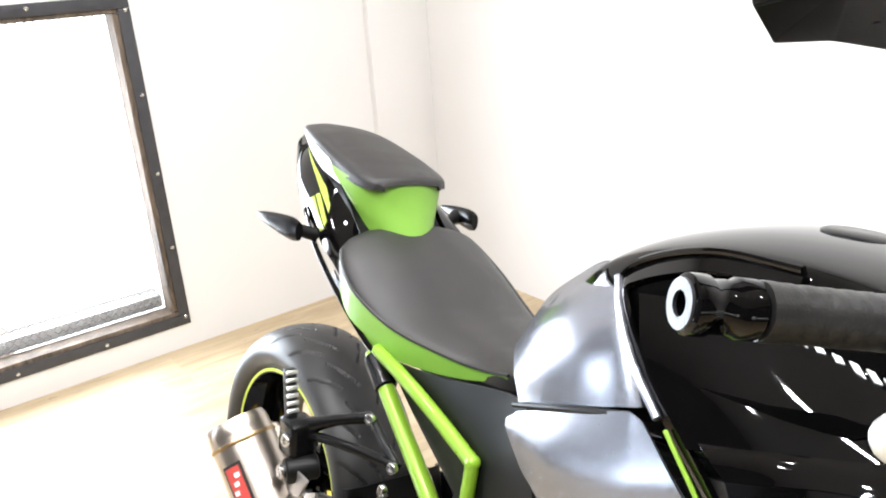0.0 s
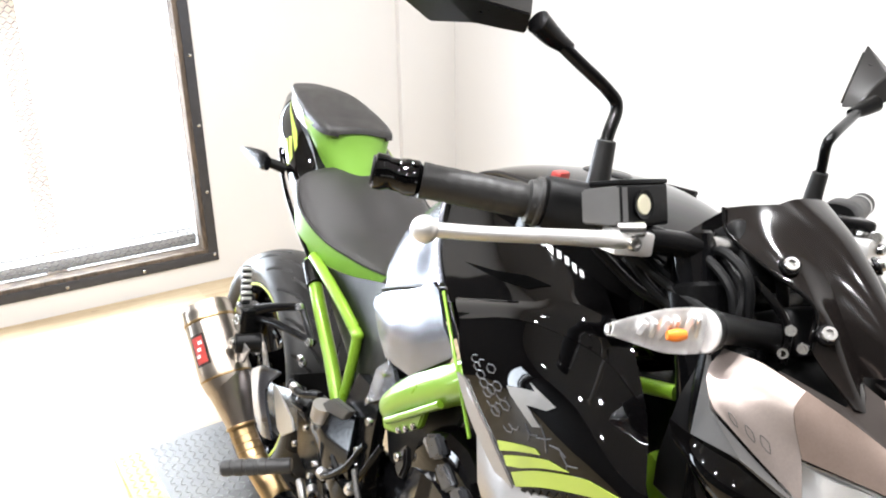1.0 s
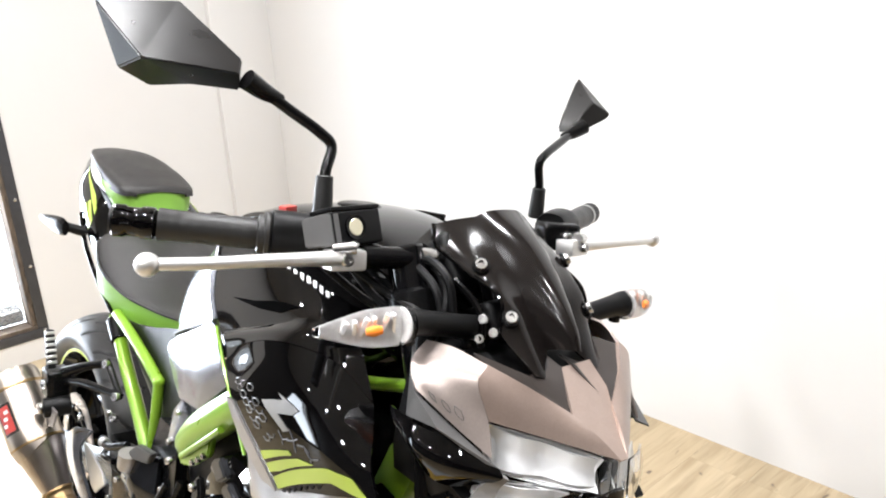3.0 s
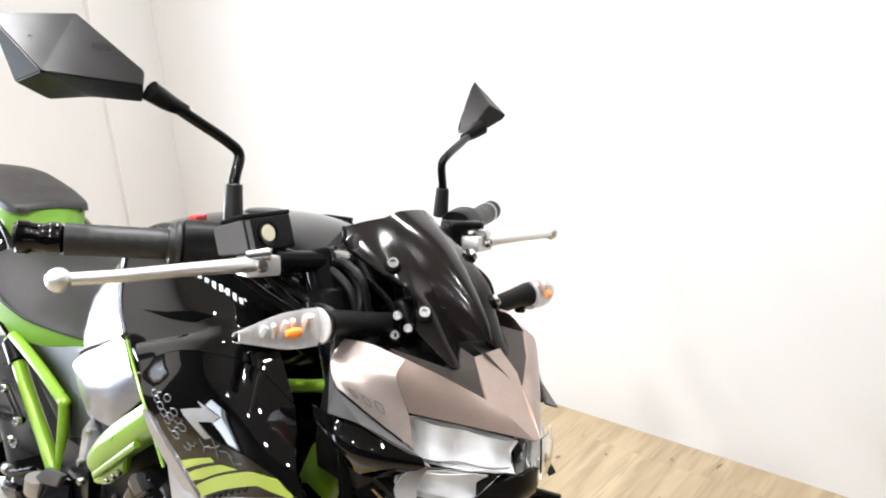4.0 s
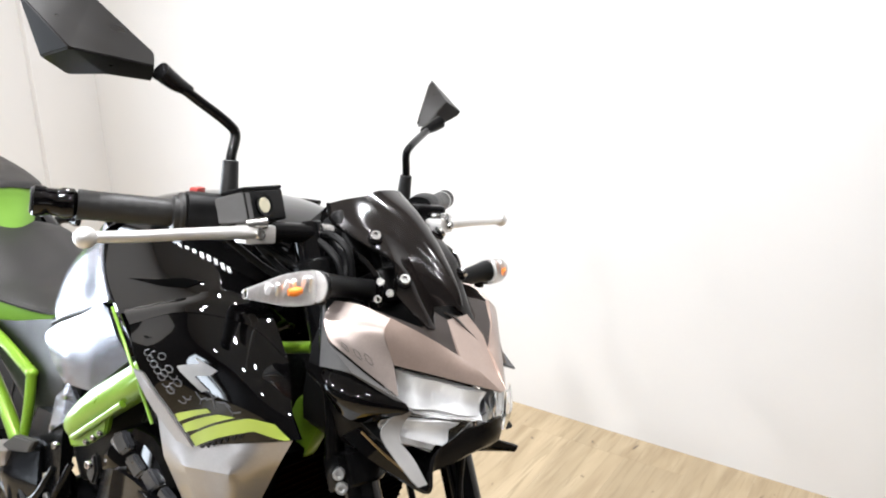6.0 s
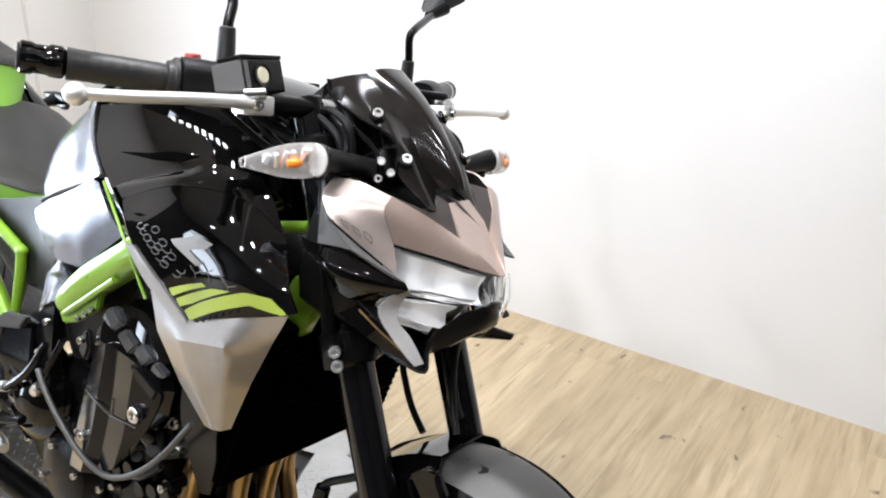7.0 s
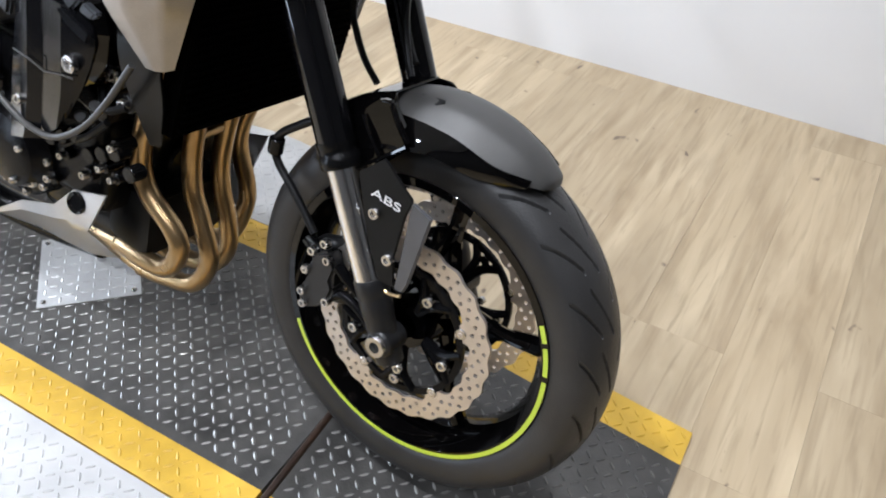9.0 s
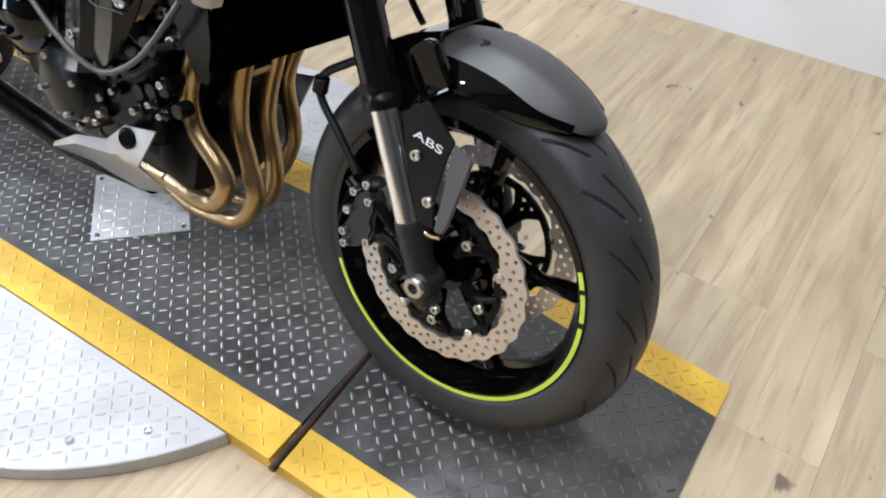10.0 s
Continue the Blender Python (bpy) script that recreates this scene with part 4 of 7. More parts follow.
def facets(pts, faces, thick, bm=None):
    """A creased shell of flat facets with a thickness."""
    bm = bm or bmesh.new()
    vs = [bm.verts.new(p) for p in pts]
    for f in faces:
        bm.faces.new([vs[i] for i in f])
    bmesh.ops.recalc_face_normals(bm, faces=bm.faces[:])
    if sum(f.normal.x + f.normal.z for f in bm.faces) < 0:
        bmesh.ops.reverse_faces(bm, faces=bm.faces[:])
    bmesh.ops.subdivide_edges(bm, edges=bm.edges[:], cuts=1, use_grid_fill=True)
    bmesh.ops.solidify(bm, geom=bm.faces[:], thickness=thick)
    return bm


brow = [[(1.300, -0.124, 0.9725), (1.3065, -0.141, 0.9565), (1.3215, -0.134, 0.919)], [(1.331, -0.090, 0.9525), (1.343, -0.093, 0.932), (1.365, -0.077, 0.9035)], [(1.358, -0.046, 0.925), (1.386, -0.031, 0.9065), (1.408, -0.018, 0.887)]]
flare = [[(1.230, -0.152, 0.982), (1.236, -0.174, 0.968), (1.248, -0.183, 0.953), (1.260, -0.185, 0.941)], [(1.264, -0.143, 0.983), (1.274, -0.164, 0.962), (1.286, -0.169, 0.939), (1.298, -0.163, 0.9125)], [(1.300, -0.124, 0.972), (1.306, -0.1415, 0.956), (1.321, -0.1345, 0.919), (1.336, -0.138, 0.884)]]
cowl = part("headlight_cowl", patch(brow, 0.005, 5, 5), BRONZE, bike, "graphite bronze headlight cowl", smooth=70)
part("cowl_half", patch([over(r, -1) for r in brow], 0.005, 5, 5), BRONZE, cowl, "bronze second half of the cowl", smooth=70)
part("nose_centre", facets([NT, NE, ND, *over([ND], -1), (1.352, 0.034, 0.926), (1.306, 0.036, 0.959)], [(0, 1, 2, 3, 4, 5)], 0.003), BRONZE, cowl, "bronze centre panel of the nose")
for side in (1, -1):
    grid = [over(r, side) for r in flare]
    part("cowl_side", patch(grid, 0.003, 6, 5), COWL, cowl, "cowl side in a lighter, lit tone of the bronze", smooth=70)
    at = sheet_at(grid)
    part("cowl_inset", facets(over([(1.298, -0.122, 0.969), (1.331, -0.088, 0.950), (1.3555, -0.047, 0.9230), NT, NR, NQ, (1.262, -0.11, 0.972)], side), [(0, 1, 5), (1, 2, 5), (2, 3, 5), (3, 4, 5), (0, 5, 6)], 0.002), INSET, cowl, "dark brown inset under the screen")
    # rounded numerals as plain outlined marks
    for u, v in ((0.30, 0.80), (0.50, 0.78), (0.66, 0.76)):
        loop = []
        for j in range(13):
            a = 2 * math.pi * j / 12
            du = 0.045 * math.copysign(abs(math.cos(a)) ** 0.5, math.cos(a))
            loop.append(at(u + du, v + 0.055 * math.copysign(abs(math.sin(a)) ** 0.6, math.sin(a)) + 0.25 * du, 0.0002))
        part("numeral_bar", tube(loop, 0.0004, 2, 5), BAND, cowl, "thin grey outlined mark")
    part("cowl_band", facets(over([NA, NH, (1.333, -0.137, 0.880), (1.351, -0.14, 0.88), (1.301, -0.186, 0.913), (1.241, -0.18, 0.904)], side), [(0, 1, 4, 5), (1, 2, 3, 4)], 0.003), BAND, cowl, "dark grey band under the cowl side")
    grid = [tuck(r, side) for r in ([(1.213, -0.180, 0.905), (1.228, -0.186, 0.892), (1.243, -0.178, 0.880)], [(1.270, -0.184, 0.904), (1.280, -0.194, 0.882), (1.282, -0.180, 0.856)], [(1.312, -0.166, 0.899), (1.324, -0.174, 0.876), (1.306, -0.166, 0.848)], [(1.351, -0.140, 0.880), (1.357, -0.141, 0.872), (1.340, -0.146, 0.861)])]
    part("cowl_cheek", patch(grid, 0.003, 4, 4), BLACK, cowl, "gloss black cowl cheek")
    grid = [tuck(r, side) for r in ([(1.307, -0.172, 0.843), (1.287, -0.178, 0.828)], [(1.342, -0.16, 0.824), (1.326, -0.166, 0.807)], [(1.379, -0.134, 0.788), (1.369, -0.138, 0.783)])]
    part("cowl_wing", patch(grid, 0.006, 5, 2), BLACK, cowl, "black lower wing of the cowl")
    part("wing_line", tube(tuck([(1.316, -0.176, 0.842), (1.343, -0.164, 0.821), (1.368, -0.147, 0.8)], side), 0.0014, 4, 6), GOLD, cowl, "thin golden accent line")
    grid = [tuck(r, side) for r in ([(1.353, -0.139, 0.873), (1.353, -0.128, 0.867)], [(1.337, -0.153, 0.857), (1.347, -0.136, 0.852)], [(1.335, -0.160, 0.836), (1.350, -0.142, 0.833)], [(1.370, -0.150, 0.800), (1.370, -0.138, 0.816)], [(1.385, -0.142, 0.786), (1.390, -0.132, 0.789)])]
    part("light_strip", patch(grid, 0.004, 4, 2), MILKY, cowl, "pale milky strip beside the lamp")
for side in (1, -1):
    grid = [over(r, side) for r in ([(1.276, -0.166, 0.866), (1.304, -0.158, 0.842), (1.365, -0.130, 0.798)], [(1.300, -0.150, 0.862), (1.312, -0.144, 0.842), (1.362, -0.122, 0.795)])]
    part("cowl_filler", patch(grid, 0.004, 4, 3), MATTE, cowl, "black plastic between lamp and wing")
row = [(1.383, -0.118, 0.778), (1.352, -0.075, 0.795), (1.372, -0.052, 0.826), (1.396, -0.03, 0.846)]
low = [(1.372, -0.116, 0.770), (1.345, -0.075, 0.772), (1.362, -0.052, 0.784), (1.386, -0.03, 0.806)]
back = [(1.30, -0.11, 0.775), (1.28, -0.075, 0.77), (1.27, -0.05, 0.77), (1.27, -0.03, 0.77)]
grid = [r + over(r[::-1], -1) for r in (row, low, back)]
part("chin", patch(grid, 0.005, 4, 4), SATIN, cowl, "black chin under the lamps")
# lamp housing, bezels, reflectors, lenses
grid = [[(1.19, -0.12, 0.79), (1.19, -0.15, 0.88), (1.19, -0.10, 0.97), (1.19, 0.10, 0.97), (1.19, 0.15, 0.88), (1.19, 0.12, 0.79)], [(1.26, -0.115, 0.78), (1.26, -0.145, 0.88), (1.25, -0.10, 0.955), (1.25, 0.08, 0.955), (1.26, 0.12, 0.88), (1.26, 0.1, 0.78)], [(1.295, -0.10, 0.79), (1.290, -0.118, 0.86), (1.285, -0.08, 0.93), (1.285, 0.06, 0.93), (1.290, 0.095, 0.86), (1.295, 0.08, 0.79)]]
part("lamp_housing", patch(grid, 0, 3, 3, closed=True), MATTE, cowl, "black lamp housing")
wrap = [[(1.402, 0.006, 0.880), (1.404, 0.008, 0.846), (1.396, 0.022, 0.822)], [(1.384, 0.048, 0.872), (1.388, 0.052, 0.840), (1.382, 0.054, 0.815)], [(1.356, 0.092, 0.862), (1.362, 0.094, 0.834), (1.362, 0.084, 0.806)]]
part("lamp_shell", patch([[(x - 0.010, y - 0.004, z) for x, y, z in r] for r in wrap], 0.002, 4, 4), REFLECT, cowl, "bright shell of the second lamp")
clear(part("lamp_cover", patch(wrap, 0.0025, 4, 4), LENS, cowl, "clear cover of the second lamp"))
lamp_unit = None
for side in (1, -1):
    upper = over([(1.320, -0.129, 0.914), (1.402, -0.024, 0.884), (1.405, -0.026, 0.846), (1.325, -0.118, 0.860), (1.372, -0.070, 0.870)], side)
    lens = clear(part("headlight" if lamp_unit is None else "upper_lens", facets(upper, [(0, 4, 3), (0, 1, 4), (4, 1, 2), (4, 2, 3)], 0.0025), LENS, cowl, "clear headlight lens"))
    lamp_unit = lamp_unit or lens
    clear(part("lower_lens", facets(over([(1.323, -0.128, 0.856), (1.386, -0.045, 0.846), (1.354, -0.066, 0.796), (1.324, -0.144, 0.832)], side), [(0, 1, 2, 3)], 0.0025), LENS, cowl, "clear lower lamp lens"))
    grid = [over(r, side) for r in ([(1.308, -0.128, 0.910), (1.300, -0.122, 0.885), (1.312, -0.117, 0.858)], [(1.33, -0.095, 0.902), (1.318, -0.09, 0.875), (1.335, -0.09, 0.850)], [(1.352, -0.062, 0.894), (1.345, -0.06, 0.866), (1.36, -0.06, 0.844)], [(1.39, -0.024, 0.882), (1.382, -0.026, 0.862), (1.392, -0.027, 0.844)])]
    part("lamp_bezel", patch(grid, 0.002, 2, 3, su=False), REFLECT, lamp_unit, "bright lamp bezel")
    grid = [over(r, side) for r in ([(1.314, -0.130, 0.848), (1.306, -0.132, 0.838), (1.313, -0.140, 0.830)], [(1.335, -0.09, 0.844), (1.322, -0.095, 0.826), (1.330, -0.105, 0.813)], [(1.368, -0.046, 0.838), (1.352, -0.055, 0.822), (1.345, -0.068, 0.800)])]
    part("lamp_bezel", patch(grid, 0.002, 2, 3, su=False), REFLECT, lamp_unit, "bright lamp bezel")
    for a_, b_, n_ in (((1.314, -0.121, 0.908, 0.864), (1.388, -0.029, 0.881, 0.850), 4), ((1.316, -0.132, 0.850, 0.832), (1.362, -0.055, 0.840, 0.806), 2)):
        rows = []
        for k in range(n_ + 1):
            f = k / n_
            x, y, t_, b = [p + (q - p) * f for p, q in zip(a_, b_)]
            e = 0.005 if k % 2 else -0.002
            rows.append(over([(x + e * 0.8, y - e * 0.6, t_), (x + e * 1.2 - 0.004, y - e * 0.8 + 0.003, (t_ + b) / 2), (x + e * 0.8, y - e * 0.6, b)], side))
        part("fluted_reflector", patch(rows, 0.0015, 5, 3), REFLECT, lamp_unit, "bright curved reflector")
    for c, size, turn_ in (((1.312, -0.112, 0.884), (0.006, 0.014, 0.034), 30), ((1.338, -0.076, 0.874), (0.008, 0.012, 0.032), 42), ((1.372, -0.040, 0.866), (0.006, 0.010, 0.028), 40)):
        c = over([c], side)[0]
        part("reflector_rib", box(size, pose(*c, 0, -8, -turn_ * side), 0.0025, 2), REFLECT, lamp_unit, "bright rib inside the lamp")

# windscreen: a flank each side and a raised prow between them
def middle(x):
    """The nose's middle plane, turned a little with the fork."""
    return 0.019 - 0.079 * (x - 1.035)
def across(grid):
    """The same rows on the other side of the nose's middle plane."""
    return [[(x, 2 * middle(x) - y, z) for x, y, z in row] for row in grid]
flank = [[(1.117, -0.066, 1.088), (1.137, -0.052, 1.097), (1.156, -0.034, 1.104)], [(1.140, -0.076, 1.066), (1.168, -0.062, 1.076), (1.192, -0.034, 1.080)], [(1.195, -0.075, 1.047), (1.216, -0.063, 1.053), (1.234, -0.033, 1.047)], [(1.250, -0.069, 1.029), (1.258, -0.057, 1.023), (1.262, -0.030, 1.012)], [(1.262, -0.074, 0.992), (1.281, -0.056, 0.990), (1.278, -0.025, 0.990)], [(1.311, -0.058, 0.953), (1.313, -0.044, 0.952), (1.288, -0.021, 0.972)]]
screen = part("windscreen", patch(flank, 0.003, 6, 5), SMOKE, bike, "dark smoked small windscreen")
part("screen_flank", patch(across(flank), 0.003, 6, 5), SMOKE, screen, "dark smoked second flank of the screen")
prow = []
for row, centre in zip(flank, ((1.165, 1.114), (1.214, 1.089), (1.256, 1.057), (1.290, 1.025), (1.312, 1.000), (1.323, 0.979))):
    x, y, z = row[2]
    cx, cy, cz = centre[0], middle(centre[0]), centre[1]
    side_pts = [(x, y, z - 0.0006), (x + (cx - x) * 0.45, y + (cy - y) * 0.3, z + (cz - z) * 0.62), (x + (cx - x) * 0.84, y + (cy - y) * 0.62, z + (cz - z) * 0.93)]
    prow.append(side_pts + [(cx, cy, cz)] + across([side_pts[::-1]])[0])
part("screen_ridge", patch(prow, 0.003, 6, 5), SMOKE, screen, "dark raised centre of the screen")
for far in (0, 1):
    edge = [flank[i][0] for i in range(5)]
    pts = across([edge])[0] if far else edge
    part("screen_edge", tube(pts, 0.0024, 5, 8), BLACK, screen, "polished lower edge of the screen")
    for p in ((1.213, -0.0675, 1.057), (1.268, -0.0645, 1.008)):
        p = across([[p]])[0][0] if far else p
        s = -1 if far else 1
        part("washer", rod(Vector(p) - Vector((0.6, -0.55 * s, 0.6)) * 0.004, Vector(p) + Vector((0.6, -0.55 * s, 0.6)) * 0.0015, 0.0105, 20), SATIN, screen)
        bolt(p, (0.6, -0.55 * s, 0.6), 0.0078, screen, h=0.006)
    cup = [[(1.122, -0.068, 1.088), (1.143, -0.076, 1.060)], [(1.098, -0.070, 1.066), (1.118, -0.080, 1.040)], [(1.076, -0.070, 1.046), (1.090, -0.078, 1.022)]]
    part("meter_cover", patch(across(cup) if far else cup, 0.004, 4, 3, su=False), BLACK, screen, "gloss black side of the meter cover")
for side in (1, -1):
    part("screen_bracket", tube(flip([(1.16, -0.08, 1.02), (1.20, -0.086, 0.995), (1.225, -0.088, 0.965), (1.20, -0.10, 0.95)], side), 0.006, 4, 8), SATIN, screen, "black screen bracket")
bm = box((0.075, 0.15, 0.075), pose(1.135, 0, 1.035, 0, -35), 0.012, 3)
part("instrument_panel", bm, MATTE, bike, "black instrument housing behind the screen")
bm = box((0.085, 0.115, 0.05), pose(1.195, 0, 0.975, 0, -30), 0.012, 3)
part("inner_fairing", bm, MATTE, bike, "black inner fairing")
for side in (1, -1):
    for p in ((1.243, -0.083, 1.002), (1.243, -0.085, 0.979), (1.256, -0.077, 0.989)):
        bolt(flip([p], side)[0], (0.55, -0.75 * side, 0.3), 0.006, screen, h=0.005)
    part("screen_stay", tube(flip([(1.19, -0.085, 1.035), (1.222, -0.082, 1.018), (1.24, -0.082, 1.0), (1.246, -0.084, 0.97)], side), 0.0045, 4, 8), BLACK, screen, "gloss black screen stay")

# front indicators
for side in (1, -1):
    stem = part("indicator", tube(flip([(1.225, -0.07, 0.985), (1.228, -0.12, 0.995), (1.232, -0.165, 1.003), (1.234, -0.193, 1.006)], side), [0.015, 0.0135, 0.0145, 0.018], 4, 14), MATTE, bike, "front indicator on a black stalk")
    rings = []
    for y, rx, rz, dx in ((-0.187, 0.015, 0.0165, 0.0), (-0.191, 0.0185, 0.0205, 0.0), (-0.232, 0.0170, 0.0200, -0.006), (-0.262, 0.0110, 0.0120, -0.016), (-0.286, 0.003, 0.005, -0.024)):
        rings.append([(1.238 + dx + rx * math.cos(a), y * side, 1.005 + 0.2 * dx + rz * math.sin(a)) for a in (2 * math.pi * k / 10 for k in range(10))])
    clear(part("lens", patch(rings, 0, 3, 2, closed=True), LENS, stem, "clear indicator lens"))
    rings = []
    for y, rx, rz, dx in ((-0.192, 0.004, 0.0185, -0.008), (-0.232, 0.003, 0.0170, -0.0135), (-0.260, 0.002, 0.0095, -0.022), (-0.278, 0.001, 0.004, -0.026)):
        rings.append([(1.238 + dx + rx * math.cos(a), y * side, 1.005 + 0.2 * dx + rz * math.sin(a)) for a in (2 * math.pi * k / 10 for k in range(10))])
    part("reflector", patch(rings, 0, 3, 2, closed=True), BACKING, stem, "silver reflector behind the lens")
    for k in range(6):
        y = -0.203 - 0.0105 * k
        part("lens_rib", box((0.006, 0.0045, 0.027 - 0.003 * k), pose(1.2315 - 0.0016 * k, y * side, 1.004, 0, 25, (40 if k % 2 else -28) * side), 0.001, 1), BACKING, stem)
    part("lens_base", rod(*flip([(1.2375, -0.1925, 1.005), (1.2375, -0.1945, 1.005)], side), 0.0165, 24), BACKING, stem, "white back wall of the lens")
    part("bulb", tube(flip([(1.240, -0.222, 1.004), (1.238, -0.230, 1.003), (1.235, -0.238, 1.002)], side), [0.0038, 0.0054, 0.0036], 3, 12), AMBER, stem, "amber bulb")
    if side == -1:
        stem.location = (-0.006, 0, -0.013)
    bolt(flip([(1.232, -0.18, 0.987)], side)[0], (0, 0, -1), 0.008, stem, SATIN)
    part("bracket", tube(flip([(1.205, -0.135, 0.985), (1.215, -0.14, 0.92), (1.235, -0.142, 0.83), (1.245, -0.142, 0.76)], side), [0.012, 0.013, 0.011, 0.01], 4, 10), SATIN, stem, "black side bracket")

# ---- handlebar and controls ----
for_bar = [(0.995, -0.364, 1.071), (1.046, -0.258, 1.066), (1.085, -0.16, 1.055), (1.115, -0.09, 1.035), (1.12, 0, 1.03)]
bar = part("handlebar", tube(for_bar + flip(for_bar[-2::-1], -1), 0.0125, 6, 16), SATIN, bike, "black tapered handlebar")
for side in (1, -1):
    F = lambda p: Vector((p[0], p[1] * side, p[2]))
    a, b = F((0.995, -0.364, 1.071)), F((1.046, -0.258, 1.066))
    d = (a - b).normalized()
    m = Matrix.Translation(b) @ d.to_track_quat("Z", "Y").to_matrix().to_4x4()
    prof = [(0.0001, 0), (0.0225, 0), (0.0235, 0.003), (0.0225, 0.008), (0.0172, 0.01)]
    for k in range(7):
        z = 0.014 + k * 0.0135
        prof += [(0.0177, z), (0.0181, z + 0.002), (0.0181, z + 0.008), (0.0179, z + 0.0105)]
    prof += [(0.0185, 0.110), (0.0185, 0.1175), (0.0001, 0.1175)]
    grip = part("grip", lathe(prof, m, 28, closed=False), GRIP, bar, "black ribbed rubber grip")
    bm = lathe([(0.0001, 0.1175), (0.014, 0.1175), (0.0185, 0.122), (0.0185, 0.134), (0.0165, 0.137), (0.0165, 0.150), (0.0185, 0.153), (0.0185, 0.164), (0.015, 0.1665), (0.0085, 0.1665), (0.0075, 0.155), (0.0001, 0.155)], m, 28, closed=False)
    part("bar_end", bm, BLACK, bar, "gloss black bar end weight")
    bm = lathe([(0.008, 0.1655), (0.0155, 0.1655), (0.0155, 0.168), (0.008, 0.168)], m, 24)
    part("bar_end_ring", bm, CAST, bar, "grey ring on the bar end")
    # switch housing
    c = F((1.060, -0.228, 1.066))
    m2 = Matrix.Translation(c) @ d.to_track_quat("Z", "Y").to_matrix().to_4x4()
    rings = []
    for z, s in ((-0.034, 0.85), (-0.030, 1.0), (0.020, 1.02), (0.026, 0.9)):
        rings.append([m2 @ Vector((0.025 * s * (1 if abs(math.cos(t)) > 0.9 else 0.92) * math.copysign(abs(math.cos(t)) ** 0.7, math.cos(t)), 0.028 * s * math.copysign(abs(math.sin(t)) ** 0.7, math.sin(t)), z)) for t in (2 * math.pi * k / 16 for k in range(16))])
    sw = part("switch_housing", patch(rings, 0, 3, 2, closed=True), MATTE, bar, "black switch housing")
    part("switch_collar", rod(c + d * 0.026, c + d * 0.036, 0.026, 24), GRIP, sw)
    part("screw_hole", rod(F((1.068, -0.223, 1.072)), F((1.084, -0.221, 1.081)), 0.0045, 12), BLACK, sw)
    if side == 1:
        part("kill_switch", box((0.012, 0.024, 0.012), Matrix.Translation((1.038, -0.226, 1.093)) @ pose(0, 0, 0, 0, 0, 27), 0.003), RED, sw, "red stop switch")
    # master cylinder or clutch perch
    if side == 1:
        m3 = pose(1.096, -0.178, 1.080, 2, -18, 8)
        bm = box((0.040, 0.074, 0.042), m3, 0.004, 3)
        mc = part("brake_reservoir", bm, MATTE, bar, "black brake fluid reservoir")
        part("reservoir_lid", box((0.0405, 0.0745, 0.005), m3 @ pose(0, 0, 0.0232), 0.002, 2), MATTE, mc)
        part("reservoir_flank", slab([m3 @ Vector(p) for p in ((0.0195, -0.037, 0.02), (-0.019, -0.052, 0.018), (-0.019, -0.052, -0.016), (0.0195, -0.037, -0.02))], m3.to_3x3() @ Vector((0.002, 0.01, 0)), 0.002), BAND, mc, "grey side of the reservoir")
        part("sight_glass", rod(m3 @ Vector((0.02, -0.006, 0.0)), m3 @ Vector((0.0235, -0.006, 0.0)), 0.0105, 24), GLASSY, mc, "round fluid sight glass")
        part("sight_ring", lathe([(0.0102, 0.0), (0.0145, 0.0), (0.0145, 0.004), (0.0102, 0.003)], m3 @ pose(0.0195, -0.006, 0, 0, 90), 24), SATIN, mc)
        part("cylinder", rod((1.122, -0.172, 1.052), (1.135, -0.112, 1.05), 0.0135, 20), SATIN, mc, "black master cylinder")
        bolt((1.141, -0.10, 1.052), (0.2, 1, 0), 0.013, mc, h=0.02)
        part("banjo", tube([(1.141, -0.088, 1.052), (1.16, -0.06, 1.05), (1.185, -0.035, 1.03), (1.19, -0.02, 0.985)], 0.0065, 5, 10), MATTE, mc, "black hose")
    else:
        mc = part("clutch_perch", box((0.04, 0.06, 0.04), pose(1.095, 0.19, 1.062, 0, 0, -20), 0.008, 3), SATIN, bar, "black clutch lever perch")
    # lever
    lever_pts = [F(p) for p in ((1.120, -0.192, 1.052), (1.127, -0.212, 1.053), (1.132, -0.24, 1.055), (1.128, -0.30, 1.055), (1.119, -0.36, 1.053), (1.108, -0.404, 1.052))]
    rings = []
    for i, q in enumerate(lever_pts):
        w, h = ((0.013, 0.0095), (0.0125, 0.009), (0.0105, 0.0082), (0.0085, 0.0072), (0.0078, 0.0068), (0.0074, 0.0066))[i]
        t = (lever_pts[min(i + 1, 5)] - lever_pts[max(i - 1, 0)]).normalized()
        n = t.cross(Vector((0, 0, 1))).normalized()
        rings.append([q + n * w * math.cos(a) + Vector((0, 0, h * math.sin(a))) for a in (2 * math.pi * k / 12 for k in range(12))])
    lev = part("brake_lever" if side == 1 else "clutch_lever", patch(rings, 0, 5, 2, closed=True), LEVER, bar, "cast aluminium hand lever")
    part("lever_ball", ball(0.0125, Matrix.Translation(F((1.105, -0.414, 1.0515)))), LEVER, lev)
    part("lever_clamp", box((0.030, 0.044, 0.024), Matrix.Translation(F((1.122, -0.196, 1.050))) @ pose(0, 0, 0, 0, -6, -10 * side), 0.004, 2), LEVER, lev, "cast pivot block of the lever")
    bolt(F((1.138, -0.203, 1.052)), (1, -0.2 * side, 0.3), 0.007, lev)
    bolt(F((1.120, -0.185, 1.064)), (0, 0, 1), 0.008, lev)
    part("adjuster", rod(F((1.124, -0.215, 1.062)), F((1.135, -0.19, 1.066)), 0.008, 14), STEEL, lev, "lever adjuster")
